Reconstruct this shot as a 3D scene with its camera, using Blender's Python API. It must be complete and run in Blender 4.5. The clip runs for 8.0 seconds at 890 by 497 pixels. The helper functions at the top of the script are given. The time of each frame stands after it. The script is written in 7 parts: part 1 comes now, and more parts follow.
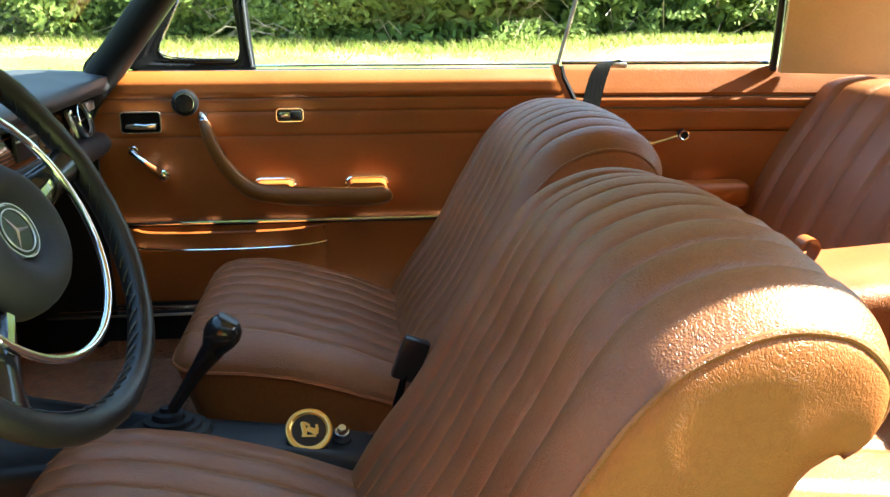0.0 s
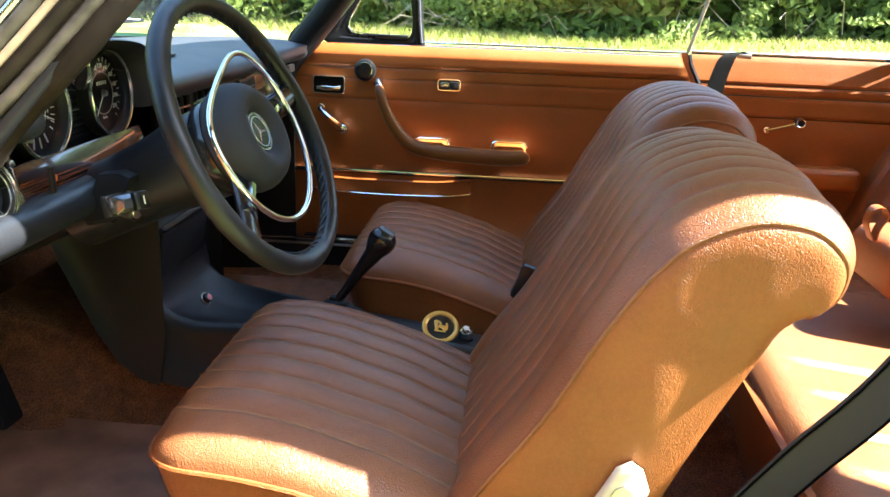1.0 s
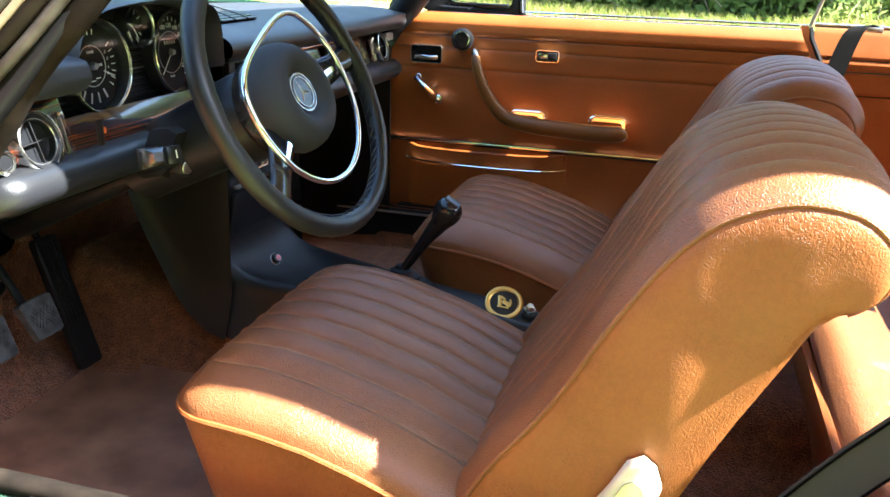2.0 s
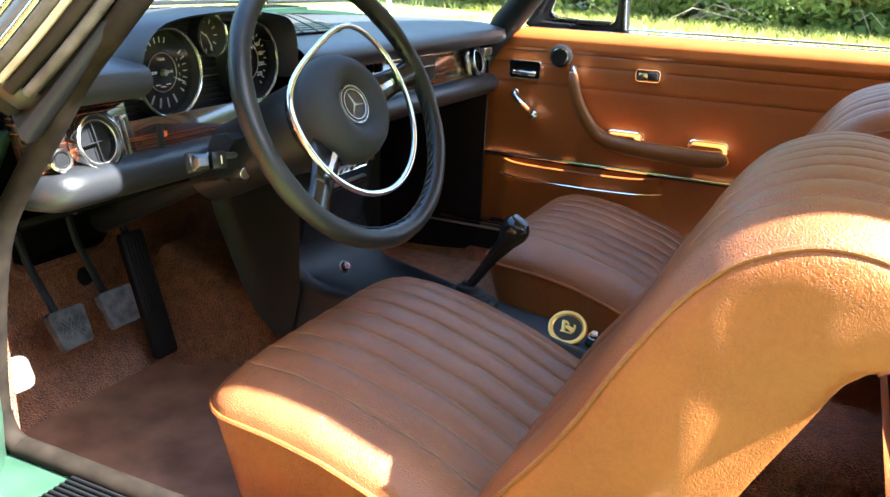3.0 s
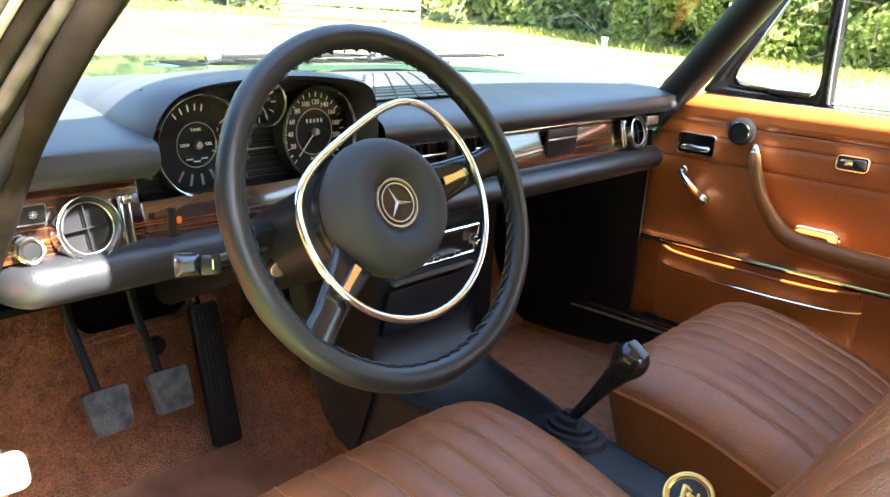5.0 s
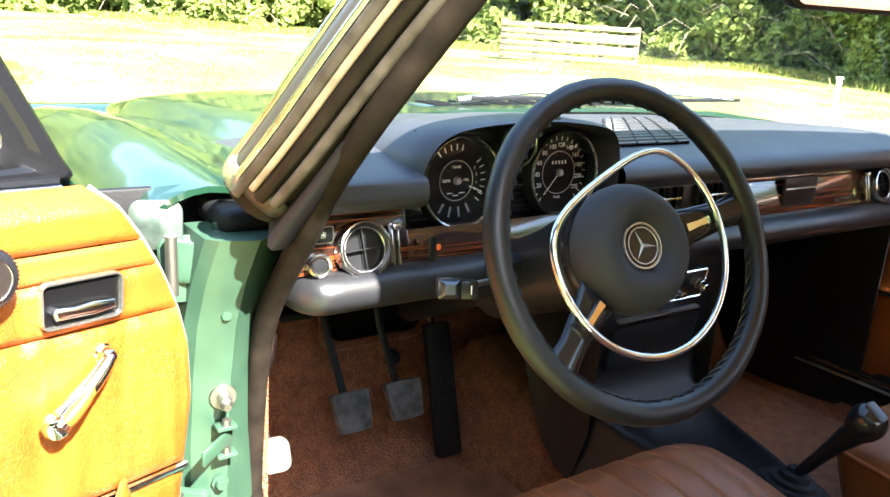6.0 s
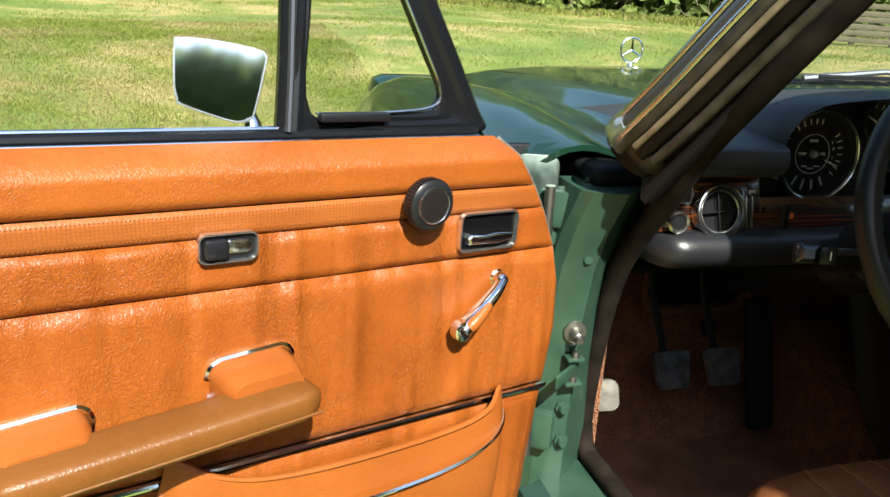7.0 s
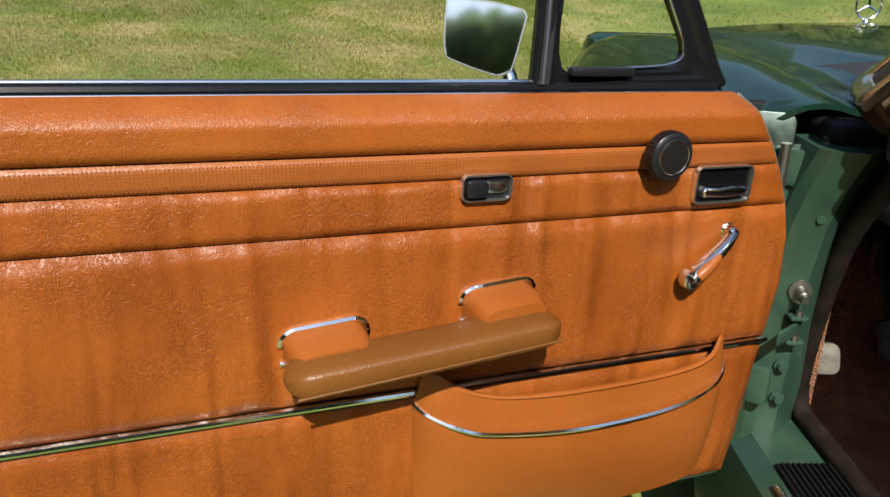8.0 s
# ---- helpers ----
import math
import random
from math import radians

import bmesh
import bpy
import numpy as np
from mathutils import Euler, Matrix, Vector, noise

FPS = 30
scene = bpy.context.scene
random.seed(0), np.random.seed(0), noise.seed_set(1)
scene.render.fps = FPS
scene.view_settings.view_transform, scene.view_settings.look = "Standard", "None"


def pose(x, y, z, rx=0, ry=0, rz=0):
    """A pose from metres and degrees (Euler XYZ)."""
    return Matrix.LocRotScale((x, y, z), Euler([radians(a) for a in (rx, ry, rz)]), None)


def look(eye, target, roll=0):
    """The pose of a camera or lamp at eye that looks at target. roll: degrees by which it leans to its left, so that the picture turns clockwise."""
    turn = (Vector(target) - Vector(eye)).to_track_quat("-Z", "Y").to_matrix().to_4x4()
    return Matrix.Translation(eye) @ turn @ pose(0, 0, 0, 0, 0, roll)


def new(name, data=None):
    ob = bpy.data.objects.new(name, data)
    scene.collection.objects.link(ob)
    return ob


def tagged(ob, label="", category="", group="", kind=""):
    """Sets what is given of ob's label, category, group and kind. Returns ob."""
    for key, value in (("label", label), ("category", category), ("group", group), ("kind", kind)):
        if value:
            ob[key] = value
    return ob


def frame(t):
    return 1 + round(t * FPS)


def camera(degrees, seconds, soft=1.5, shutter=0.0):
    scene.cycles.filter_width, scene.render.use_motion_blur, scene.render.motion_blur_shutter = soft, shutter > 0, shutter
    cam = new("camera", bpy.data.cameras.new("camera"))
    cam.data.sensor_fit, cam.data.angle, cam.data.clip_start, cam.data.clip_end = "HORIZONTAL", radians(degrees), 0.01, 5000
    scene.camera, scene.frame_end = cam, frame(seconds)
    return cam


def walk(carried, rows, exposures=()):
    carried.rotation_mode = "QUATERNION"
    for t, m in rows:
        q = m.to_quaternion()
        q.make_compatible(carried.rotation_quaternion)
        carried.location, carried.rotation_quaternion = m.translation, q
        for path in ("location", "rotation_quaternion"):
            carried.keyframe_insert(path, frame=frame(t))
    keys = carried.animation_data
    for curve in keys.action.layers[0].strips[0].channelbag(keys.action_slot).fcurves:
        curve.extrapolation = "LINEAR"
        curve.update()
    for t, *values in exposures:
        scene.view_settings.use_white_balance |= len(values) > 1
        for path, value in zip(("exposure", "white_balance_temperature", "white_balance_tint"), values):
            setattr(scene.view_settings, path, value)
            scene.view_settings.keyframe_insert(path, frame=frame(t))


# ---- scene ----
cam = camera(57.0, 8.0)
PATH = [
    (0, (-0.1, -1.119, 1.059), (0.104, 0.782, 0.473), 0.1),
    (0.5, (-0.094, -1.311, 1.053), (-0.12, 0.601, 0.465), 0.9),
    (1, (-0.062, -1.443, 1.048), (-0.221, 0.458, 0.446), 2.0),
    (1.5, (-0.034, -1.436, 1.04), (-0.313, 0.44, 0.404), 2.6),
    (1.7, (0.005, -1.414, 1.028), (-0.361, 0.441, 0.378), 2.4),
    (2.8, (0.184, -1.35, 1.039), (-0.57, 0.386, 0.39), 2.0),
    (3, (0.183, -1.325, 1.035), (-0.62, 0.39, 0.392), 2.5),
    (3.5, (0.174, -1.217, 1.037), (-0.764, 0.431, 0.402), 2.5),
    (4, (0.17, -1.12, 1.071), (-0.822, 0.502, 0.451), 2.4),
    (4.2, (0.159, -1.073, 1.068), (-0.886, 0.52, 0.459), 3.0),
    (5.3, (0.19, -0.98, 1.068), (-1.12, 0.418, 0.496), 3.6),
    (5.5, (0.192, -0.994, 1.075), (-1.173, 0.354, 0.512), 3.7),
    (6, (0.195, -1.069, 1.09), (-1.38, 0.04, 0.549), 3.8),
    (6.5, (0.221, -1.156, 1.091), (-1.526, -0.361, 0.53), 4.0),
    (7, (0.26, -1.223, 1.079), (-1.57, -0.705, 0.461), 3.3),
    (7.5, (0.298, -1.274, 1.083), (-1.564, -1.025, 0.397), 2.1),
    (8, (0.328, -1.296, 1.083), (-1.534, -1.221, 0.357), 1.7),
]
EXPOSURES = [
    (0.0, 3.42, 6250, -6), (0.5, 3.5, 6200, 2), (1.0, 3.58, 6100, 4), (1.7, 3.58, 6000, 5), (3.0, 3.88, 6000, 5), (4.2, 4.05, 6200, 7), (5.5, 4.4, 6550, 9),
    (6.0, 3.72, 6550, 8), (6.5, 2.4, 6500, 9), (7.0, 1.35, 6400, 4), (7.5, 0.82, 6500, 8), (8.0, 0.52, 6500, 8),
]
walk(cam, [(t, look(eye, target, roll)) for t, eye, target, roll in PATH], EXPOSURES)

# world: x to the car's tail, y to its passenger side, z up; the car's middle line is y = 0, the ground z = 0
SUN = Vector((0.705, 0.008, 0.71)).normalized()
world = bpy.data.worlds.new("sky")
scene.world = world
world.use_nodes = True
wn = world.node_tree.nodes
sky = wn.new("ShaderNodeTexSky")
sky.sky_type, sky.sun_disc = "NISHITA", False
sky.sun_elevation, sky.sun_rotation = math.asin(SUN.z), math.atan2(SUN.x, SUN.y)
wn["Background"].inputs["Strength"].default_value = 0.10
world.node_tree.links.new(sky.outputs["Color"], wn["Background"].inputs["Color"])
sun = new("sun", bpy.data.lights.new("sun", "SUN"))
sun.data.energy, sun.data.angle, sun.data.color = 5.0, radians(0.6), (1.0, 0.95, 0.86)
sun.matrix_world = look(SUN * 50, (0, 0, 0))


# ---- small mesh tools ----
def vec(*a):
    return Vector(a)


def spline(pts, n, closed=False):
    """n points on a Catmull-Rom curve through pts."""
    p = [Vector(q) for q in pts]
    m = len(p)
    out = []
    spans = m if closed else m - 1
    for i in range(n):
        f = i / n * spans if closed else i / (n - 1) * spans
        k = min(int(f), spans - 1)
        t = f - k
        if closed:
            a, b, c, d = p[(k - 1) % m], p[k], p[(k + 1) % m], p[(k + 2) % m]
        else:
            b, c = p[k], p[k + 1]
            a = p[k - 1] if k else b * 2 - c
            d = p[k + 2] if k + 2 < m else c * 2 - b
        out.append(0.5 * (2 * b + (c - a) * t + (2 * a - 5 * b + 4 * c - d) * t * t + (3 * b - a - 3 * c + d) * t ** 3))
    return out


def lerp_table(table, x):
    if x <= table[0][0]:
        return table[0][1]
    for (a, va), (b, vb) in zip(table, table[1:]):
        if x <= b:
            return va + (vb - va) * (x - a) / (b - a)
    return table[-1][1]


def smooth01(x):
    x = min(max(x, 0.0), 1.0)
    return x * x * (3 - 2 * x)


def grid_bm(fn, nu, nv, wrap_u=False, wrap_v=False):
    bm = bmesh.new()
    cu, cv = (nu if wrap_u else nu + 1), (nv if wrap_v else nv + 1)
    vs = [[bm.verts.new(fn(i / nu, j / nv)) for j in range(cv)] for i in range(cu)]
    for i in range(nu):
        for j in range(nv):
            bm.faces.new((vs[i][j], vs[(i + 1) % cu][j], vs[(i + 1) % cu][(j + 1) % cv], vs[i][(j + 1) % cv]))
    return bm


def tube_bm(pts, r, seg=8, closed=False, flat=1.0, up=(0, 0, 1)):
    """A tube along pts; r is a number or a list; flat squeezes it along its own normal."""
    p = [Vector(q) for q in pts]
    n = len(p)
    bm = bmesh.new()
    rings = []
    side0 = None
    for i in range(n):
        a = p[(i - 1) % n] if closed or i else p[0]
        b = p[(i + 1) % n] if closed or i < n - 1 else p[-1]
        d = (b - a).normalized()
        side = d.cross(Vector(up))
        if side0 is not None and side.length < 0.05:
            side = side0 - d * side0.dot(d)
        if side.length < 1e-6:
            side = d.orthogonal()
        side.normalize()
        if side0 is not None and side.dot(side0) < 0:
            side = -side
        side0 = side
        nor = side.cross(d)
        rr = r[i] if isinstance(r, (list, tuple)) else r
        rings.append([bm.verts.new(p[i] + side * rr * math.cos(6.2832 * k / seg) + nor * rr * flat * math.sin(6.2832 * k / seg)) for k in range(seg)])
    for i in range(n if closed else n - 1):
        q, s = rings[i], rings[(i + 1) % n]
        for k in range(seg):
            bm.faces.new((q[k], q[(k + 1) % seg], s[(k + 1) % seg], s[k]))
    if not closed:
        bm.faces.new(rings[0])
        bm.faces.new(rings[-1][::-1])
    bmesh.ops.recalc_face_normals(bm, faces=bm.faces)
    return bm


def lathe_bm(profile, seg=32):
    """Turns (r, h) pairs round the z axis; ends with r = 0 are closed by a fan."""
    bm = bmesh.new()
    rings = []
    for r, h in profile:
        if r < 1e-6:
            rings.append([bm.verts.new((0, 0, h))])
        else:
            rings.append([bm.verts.new((r * math.cos(6.28318 * k / seg), r * math.sin(6.28318 * k / seg), h)) for k in range(seg)])
    for a, b in zip(rings, rings[1:]):
        for k in range(seg):
            l = (k + 1) % seg
            if len(a) == 1 and len(b) > 1:
                bm.faces.new((a[0], b[l], b[k]))
            elif len(b) == 1 and len(a) > 1:
                bm.faces.new((a[k], a[l], b[0]))
            elif len(a) > 1:
                bm.faces.new((a[k], a[l], b[l], b[k]))
    bmesh.ops.recalc_face_normals(bm, faces=bm.faces)
    return bm


def slab_bm(outline, depth, bevel=0.0, seg=2):
    """A plate: outline in x, y, from z = 0 up to z = depth, with rounded edges."""
    bm = bmesh.new()
    f = bm.faces.new([bm.verts.new((x, y, 0)) for x, y in outline])
    if f.normal.z < 0 or sum(a[0] * b[1] - b[0] * a[1] for a, b in zip(outline, outline[1:] + outline[:1])) < 0:
        f.normal_flip()
    top = bmesh.ops.extrude_face_region(bm, geom=[f])
    vs = [v for v in top["geom"] if isinstance(v, bmesh.types.BMVert)]
    bmesh.ops.translate(bm, verts=vs, vec=(0, 0, depth))
    bmesh.ops.recalc_face_normals(bm, faces=bm.faces)
    if bevel:
        edges = [e for e in bm.edges if abs(e.verts[0].co.z - depth) < 1e-6 and abs(e.verts[1].co.z - depth) < 1e-6]
        bmesh.ops.bevel(bm, geom=edges, offset=bevel, segments=seg, profile=0.5, affect="EDGES")
    return bm


def round_rect(w, h, r, n=5):
    pts = []
    for cx, cy, a0 in ((w / 2 - r, h / 2 - r, 0), (-w / 2 + r, h / 2 - r, 90), (-w / 2 + r, -h / 2 + r, 180), (w / 2 - r, -h / 2 + r, 270)):
        for k in range(n + 1):
            a = radians(a0 + 90 * k / n)
            pts.append((cx + r * math.cos(a), cy + r * math.sin(a)))
    return pts


def box_bm(sx, sy, sz, at=(0, 0, 0), bevel=0.0, seg=2):
    bm = bmesh.new()
    bmesh.ops.create_cube(bm, size=1.0)
    bmesh.ops.scale(bm, vec=(sx, sy, sz), verts=bm.verts)
    bmesh.ops.translate(bm, vec=at, verts=bm.verts)
    if bevel:
        bmesh.ops.bevel(bm, geom=bm.edges[:], offset=bevel, segments=seg, profile=0.5, affect="EDGES")
    return bm


def extrude_bm(profile, a, b, axis="y", caps=True):
    """Sweeps a closed outline in the x-z plane along y from a to b (axis x: outline in y-z)."""
    bm = bmesh.new()
    put = (lambda p, q, s: (p, s, q)) if axis == "y" else (lambda p, q, s: (s, p, q))
    r0 = [bm.verts.new(put(p, q, a)) for p, q in profile]
    r1 = [bm.verts.new(put(p, q, b)) for p, q in profile]
    n = len(profile)
    for i in range(n):
        bm.faces.new((r0[i], r0[(i + 1) % n], r1[(i + 1) % n], r1[i]))
    if caps:
        bm.faces.new(r0[::-1])
        bm.faces.new(r1)
    bmesh.ops.recalc_face_normals(bm, faces=bm.faces)
    return bm


def loft_bm(rings, closed_ring=True, caps=True):
    bm = bmesh.new()
    vs = [[bm.verts.new(p) for p in r] for r in rings]
    n = len(rings[0])
    for a, b in zip(vs, vs[1:]):
        for k in range(n if closed_ring else n - 1):
            bm.faces.new((a[k], a[(k + 1) % n], b[(k + 1) % n], b[k]))
    if caps and closed_ring:
        bm.faces.new(vs[0][::-1])
        bm.faces.new(vs[-1])
    bmesh.ops.recalc_face_normals(bm, faces=bm.faces)
    return bm


def thicken(bm, d):
    """Gives an open sheet a thickness d against its normals."""
    bmesh.ops.recalc_face_normals(bm, faces=bm.faces)
    bmesh.ops.solidify(bm, geom=bm.faces[:], thickness=d)
    return bm


def add(bm, other, m=None):
    """Joins other into bm."""
    if m is not None:
        other.transform(m)
    tmp = bpy.data.meshes.new("tmp")
    other.to_mesh(tmp)
    bm.from_mesh(tmp)
    bpy.data.meshes.remove(tmp)
    other.free()
    return bm


def part(name, bm, material, parent=None, label="", m=None, sharp=40, category="", kind="", group=""):
    """One mesh object from a bmesh, under a thing or a part, or a thing of its own."""
    if m is not None:
        bm.transform(m)
        if m.to_3x3().determinant() < 0:
            bmesh.ops.reverse_faces(bm, faces=bm.faces[:])
    data = bpy.data.meshes.new(name)
    bm.to_mesh(data)
    bm.free()
    data.materials.append(material)
    data.shade_smooth()
    data.set_sharp_from_angle(angle=radians(sharp))
    ob = new(name, data)
    ob.parent = parent
    if parent is not None:
        ob.matrix_parent_inverse = parent.matrix_basis.inverted()
    return tagged(ob, label, category, group, kind)


def thing(name, label, category, at=(0, 0, 0), group="", kind=""):
    """An Empty at a thing's base; its parts are built in world coordinates."""
    ob = new(name)
    ob.empty_display_size = 0.05
    ob.location = at
    return tagged(ob, label, category, group, kind)


def stand(z_axis, at, x_hint=(1, 0, 0)):
    """A frame whose z looks along z_axis."""
    z = Vector(z_axis).normalized()
    x = Vector(x_hint)
    x = (x - z * x.dot(z)).normalized()
    y = z.cross(x)
    return Matrix.Translation(at) @ Matrix((x, y, z)).transposed().to_4x4()


# ---- materials ----
def material(name, color, rough=0.5, metal=0.0, spec=0.5, coat=0.0, sheen=0.0):
    m = bpy.data.materials.new(name)
    m.use_nodes = True
    b = m.node_tree.nodes["Principled BSDF"]
    b.inputs["Base Color"].default_value = (*color, 1)
    b.inputs["Roughness"].default_value = rough
    b.inputs["Metallic"].default_value = metal
    b.inputs["Specular IOR Level"].default_value = spec
    b.inputs["Coat Weight"].default_value = coat
    b.inputs["Coat Roughness"].default_value = 0.06
    b.inputs["Sheen Weight"].default_value = sheen
    return m


def node(m, kind, **inputs):
    n = m.node_tree.nodes.new(kind)
    for k, v in inputs.items():
        n.inputs[k.replace("_", " ")].default_value = v
    return n


def link(m, a, b):
    m.node_tree.links.new(a, b)


def coords(m, scale=(1, 1, 1)):
    t = node(m, "ShaderNodeTexCoord")
    mp = node(m, "ShaderNodeMapping")
    mp.inputs["Scale"].default_value = scale
    link(m, t.outputs["Object"], mp.inputs["Vector"])
    return mp.outputs["Vector"]


def ramp(m, fac, stops):
    r = node(m, "ShaderNodeValToRGB")
    e = r.color_ramp.elements
    while len(e) < len(stops):
        e.new(0.5)
    for q, (p, c) in zip(e, stops):
        q.position, q.color = p, (*c, 1)
    link(m, fac, r.inputs["Fac"])
    return r.outputs["Color"]


def vary(m, color, dark, scale, detail=4, amount=1.0, stretch=(1, 1, 1)):
    """Mottles the base colour between two tones."""
    b = m.node_tree.nodes["Principled BSDF"]
    n = node(m, "ShaderNodeTexNoise", Scale=scale, Detail=detail)
    link(m, coords(m, stretch), n.inputs["Vector"])
    c = ramp(m, n.outputs["Fac"], [(0.3, dark), (0.7, color)])
    link(m, c, b.inputs["Base Color"])
    return c


def bump_chain(m, layers):
    """layers: (height socket, distance in metres, strength); stacked into the normal."""
    b = m.node_tree.nodes["Principled BSDF"]
    last = None
    for h, dist, strength in layers:
        n = node(m, "ShaderNodeBump", Distance=dist, Strength=strength)
        link(m, h, n.inputs["Height"])
        if last:
            link(m, last, n.inputs["Normal"])
        last = n.outputs["Normal"]
    link(m, last, b.inputs["Normal"])


def leather(name, color, dark, rough=0.42, crease=1.0, folds=0.0, grain=0.3, spec=0.34):
    """Vinyl hide: fine grain, a net of creases and slow mottling."""
    m = material(name, color, rough, spec=spec)
    b = m.node_tree.nodes["Principled BSDF"]
    v = coords(m)
    slow = node(m, "ShaderNodeTexNoise", Scale=7.0, Detail=5.0)
    link(m, v, slow.inputs["Vector"])
    fine = node(m, "ShaderNodeTexNoise", Scale=140.0, Detail=3.0)
    link(m, v, fine.inputs["Vector"])
    mix = node(m, "ShaderNodeMath")
    mix.operation = "MULTIPLY_ADD"
    link(m, fine.outputs["Fac"], mix.inputs[0])
    mix.inputs[1].default_value = 0.35
    link(m, slow.outputs["Fac"], mix.inputs[2])
    tone = ramp(m, mix.outputs[0], [(0.48, dark), (0.84, color)])
    # wrinkles: a wandering net of fine creases that comes and goes over the hide
    warp = node(m, "ShaderNodeTexNoise", Scale=34.0, Detail=3.0)
    link(m, v, warp.inputs["Vector"])
    shift = node(m, "ShaderNodeVectorMath")
    shift.operation = "MULTIPLY_ADD"
    link(m, warp.outputs["Color"], shift.inputs[0])
    shift.inputs[1].default_value = (0.016, 0.016, 0.006)
    link(m, v, shift.inputs[2])
    nets = []
    for sc, wide, tilt in ((125.0, 0.055, 0.5), (200.0, 0.06, -0.45)):
        turned = node(m, "ShaderNodeMapping")
        turned.inputs["Rotation"].default_value = (tilt, tilt, 0.3)
        turned.inputs["Scale"].default_value = (1.0, 1.0, 0.62)
        link(m, shift.outputs["Vector"], turned.inputs["Vector"])
        field = node(m, "ShaderNodeTexNoise", Scale=sc, Detail=2.0, Roughness=0.55, Distortion=0.4)
        link(m, turned.outputs["Vector"], field.inputs["Vector"])
        off = node(m, "ShaderNodeMath")
        off.operation = "SUBTRACT"
        off.inputs[1].default_value = 0.5
        link(m, field.outputs["Fac"], off.inputs[0])
        size = node(m, "ShaderNodeMath")
        size.operation = "ABSOLUTE"
        link(m, off.outputs[0], size.inputs[0])
        edge = node(m, "ShaderNodeMapRange", From_Min=0.0, From_Max=wide)
        edge.interpolation_type = "SMOOTHSTEP"
        link(m, size.outputs[0], edge.inputs["Value"])
        nets.append(edge.outputs["Result"])
    pair = node(m, "ShaderNodeMath")
    pair.operation = "MULTIPLY"
    link(m, nets[0], pair.inputs[0])
    link(m, nets[1], pair.inputs[1])
    pores = node(m, "ShaderNodeTexVoronoi", Scale=430.0)
    link(m, v, pores.inputs["Vector"])
    nets = [pair.outputs[0], pores.outputs["Distance"]]
    where = node(m, "ShaderNodeTexNoise", Scale=13.0, Detail=3.0)
    link(m, v, where.inputs["Vector"])
    gate = node(m, "ShaderNodeMapRange", From_Min=0.36, From_Max=0.60, To_Min=0.25, To_Max=1.0)
    link(m, where.outputs["Fac"], gate.inputs["Value"])
    mul = node(m, "ShaderNodeMath")
    mul.operation = "MULTIPLY"
    link(m, gate.outputs["Result"], mul.inputs[0])
    link(m, nets[0], mul.inputs[1])
    # creases darkened: the shade in them is put into the colour
    crease_shade = node(m, "ShaderNodeMath")
    crease_shade.operation = "MULTIPLY"
    line = node(m, "ShaderNodeMapRange", To_Min=1.0, To_Max=0.0)
    link(m, nets[0], line.inputs["Value"])
    link(m, gate.outputs["Result"], crease_shade.inputs[0])
    link(m, line.outputs["Result"], crease_shade.inputs[1])
    shade_mix = node(m, "ShaderNodeMath")
    shade_mix.operation = "MULTIPLY"
    shade_mix.inputs[1].default_value = min(0.4, 0.19 * crease)
    link(m, crease_shade.outputs[0], shade_mix.inputs[0])
    blend = node(m, "ShaderNodeMixRGB", Color2=(dark[0] * 0.55, dark[1] * 0.5, dark[2] * 0.5, 1))
    link(m, shade_mix.outputs[0], blend.inputs["Fac"])
    link(m, tone, blend.inputs["Color1"])
    link(m, blend.outputs["Color"], b.inputs["Base Color"])
    lump = node(m, "ShaderNodeTexNoise", Scale=75.0, Detail=4.0, Roughness=0.6)
    link(m, v, lump.inputs["Vector"])
    layers = [(nets[1], 0.0006, min(1.0, 0.9 * grain)), (lump.outputs["Fac"], 0.0013, min(1.0, 0.22 * crease)), (mul.outputs[0], 0.00062, min(1.0, 0.6 * crease))]
    if folds:
        fold = node(m, "ShaderNodeTexNoise", Scale=1.0, Detail=1.0, Distortion=0.3)
        link(m, coords(m, (19, 19, 3.6)), fold.inputs["Vector"])
        layers.append((fold.outputs["Fac"], 0.032, folds))
    bump_chain(m, layers)
    r = node(m, "ShaderNodeMapRange", To_Min=rough - 0.07, To_Max=rough + 0.1)
    link(m, slow.outputs["Fac"], r.inputs["Value"])
    link(m, r.outputs["Result"], b.inputs["Roughness"])
    return m


SEAT = leather("seat_vinyl", (0.2206, 0.0836, 0.0310), (0.1741, 0.0634, 0.0232), 0.36, 0.8, 0.0, 0.8, 0.42)
SEAT_SIDE = leather("seat_side_vinyl", (0.275, 0.088, 0.022), (0.215, 0.066, 0.0160), 0.44, 1.0, 0.0, 0.5, 0.40)
DOOR_HIDE = leather("creased_door_vinyl", (0.3010, 0.0800, 0.0112), (0.2193, 0.0533, 0.0073), 0.40, 1.1, 0.85, 0.4, 0.30)
# passenger door and rear trim vinyl: darker, its shade put into the tone
DOOR_FLAT = leather("shaded_door_vinyl", (0.2580, 0.0722, 0.0129), (0.2107, 0.0568, 0.0095), 0.42, 0.35, 0.0, 0.5, 0.30)
DOOR_GRAIN = leather("grained_door_vinyl", (0.3053, 0.0826, 0.0116), (0.2365, 0.0602, 0.0082), 0.38, 0.75, 0.0, 0.4, 0.34)
SMOOTH_HIDE = leather("armrest_vinyl", (0.3010, 0.0851, 0.0133), (0.2451, 0.0654, 0.0099), 0.38, 0.35, 0.0, 0.4, 0.4)
CREAM = leather("pillar_vinyl", (0.62, 0.44, 0.24), (0.55, 0.38, 0.20), 0.5, 0.3)


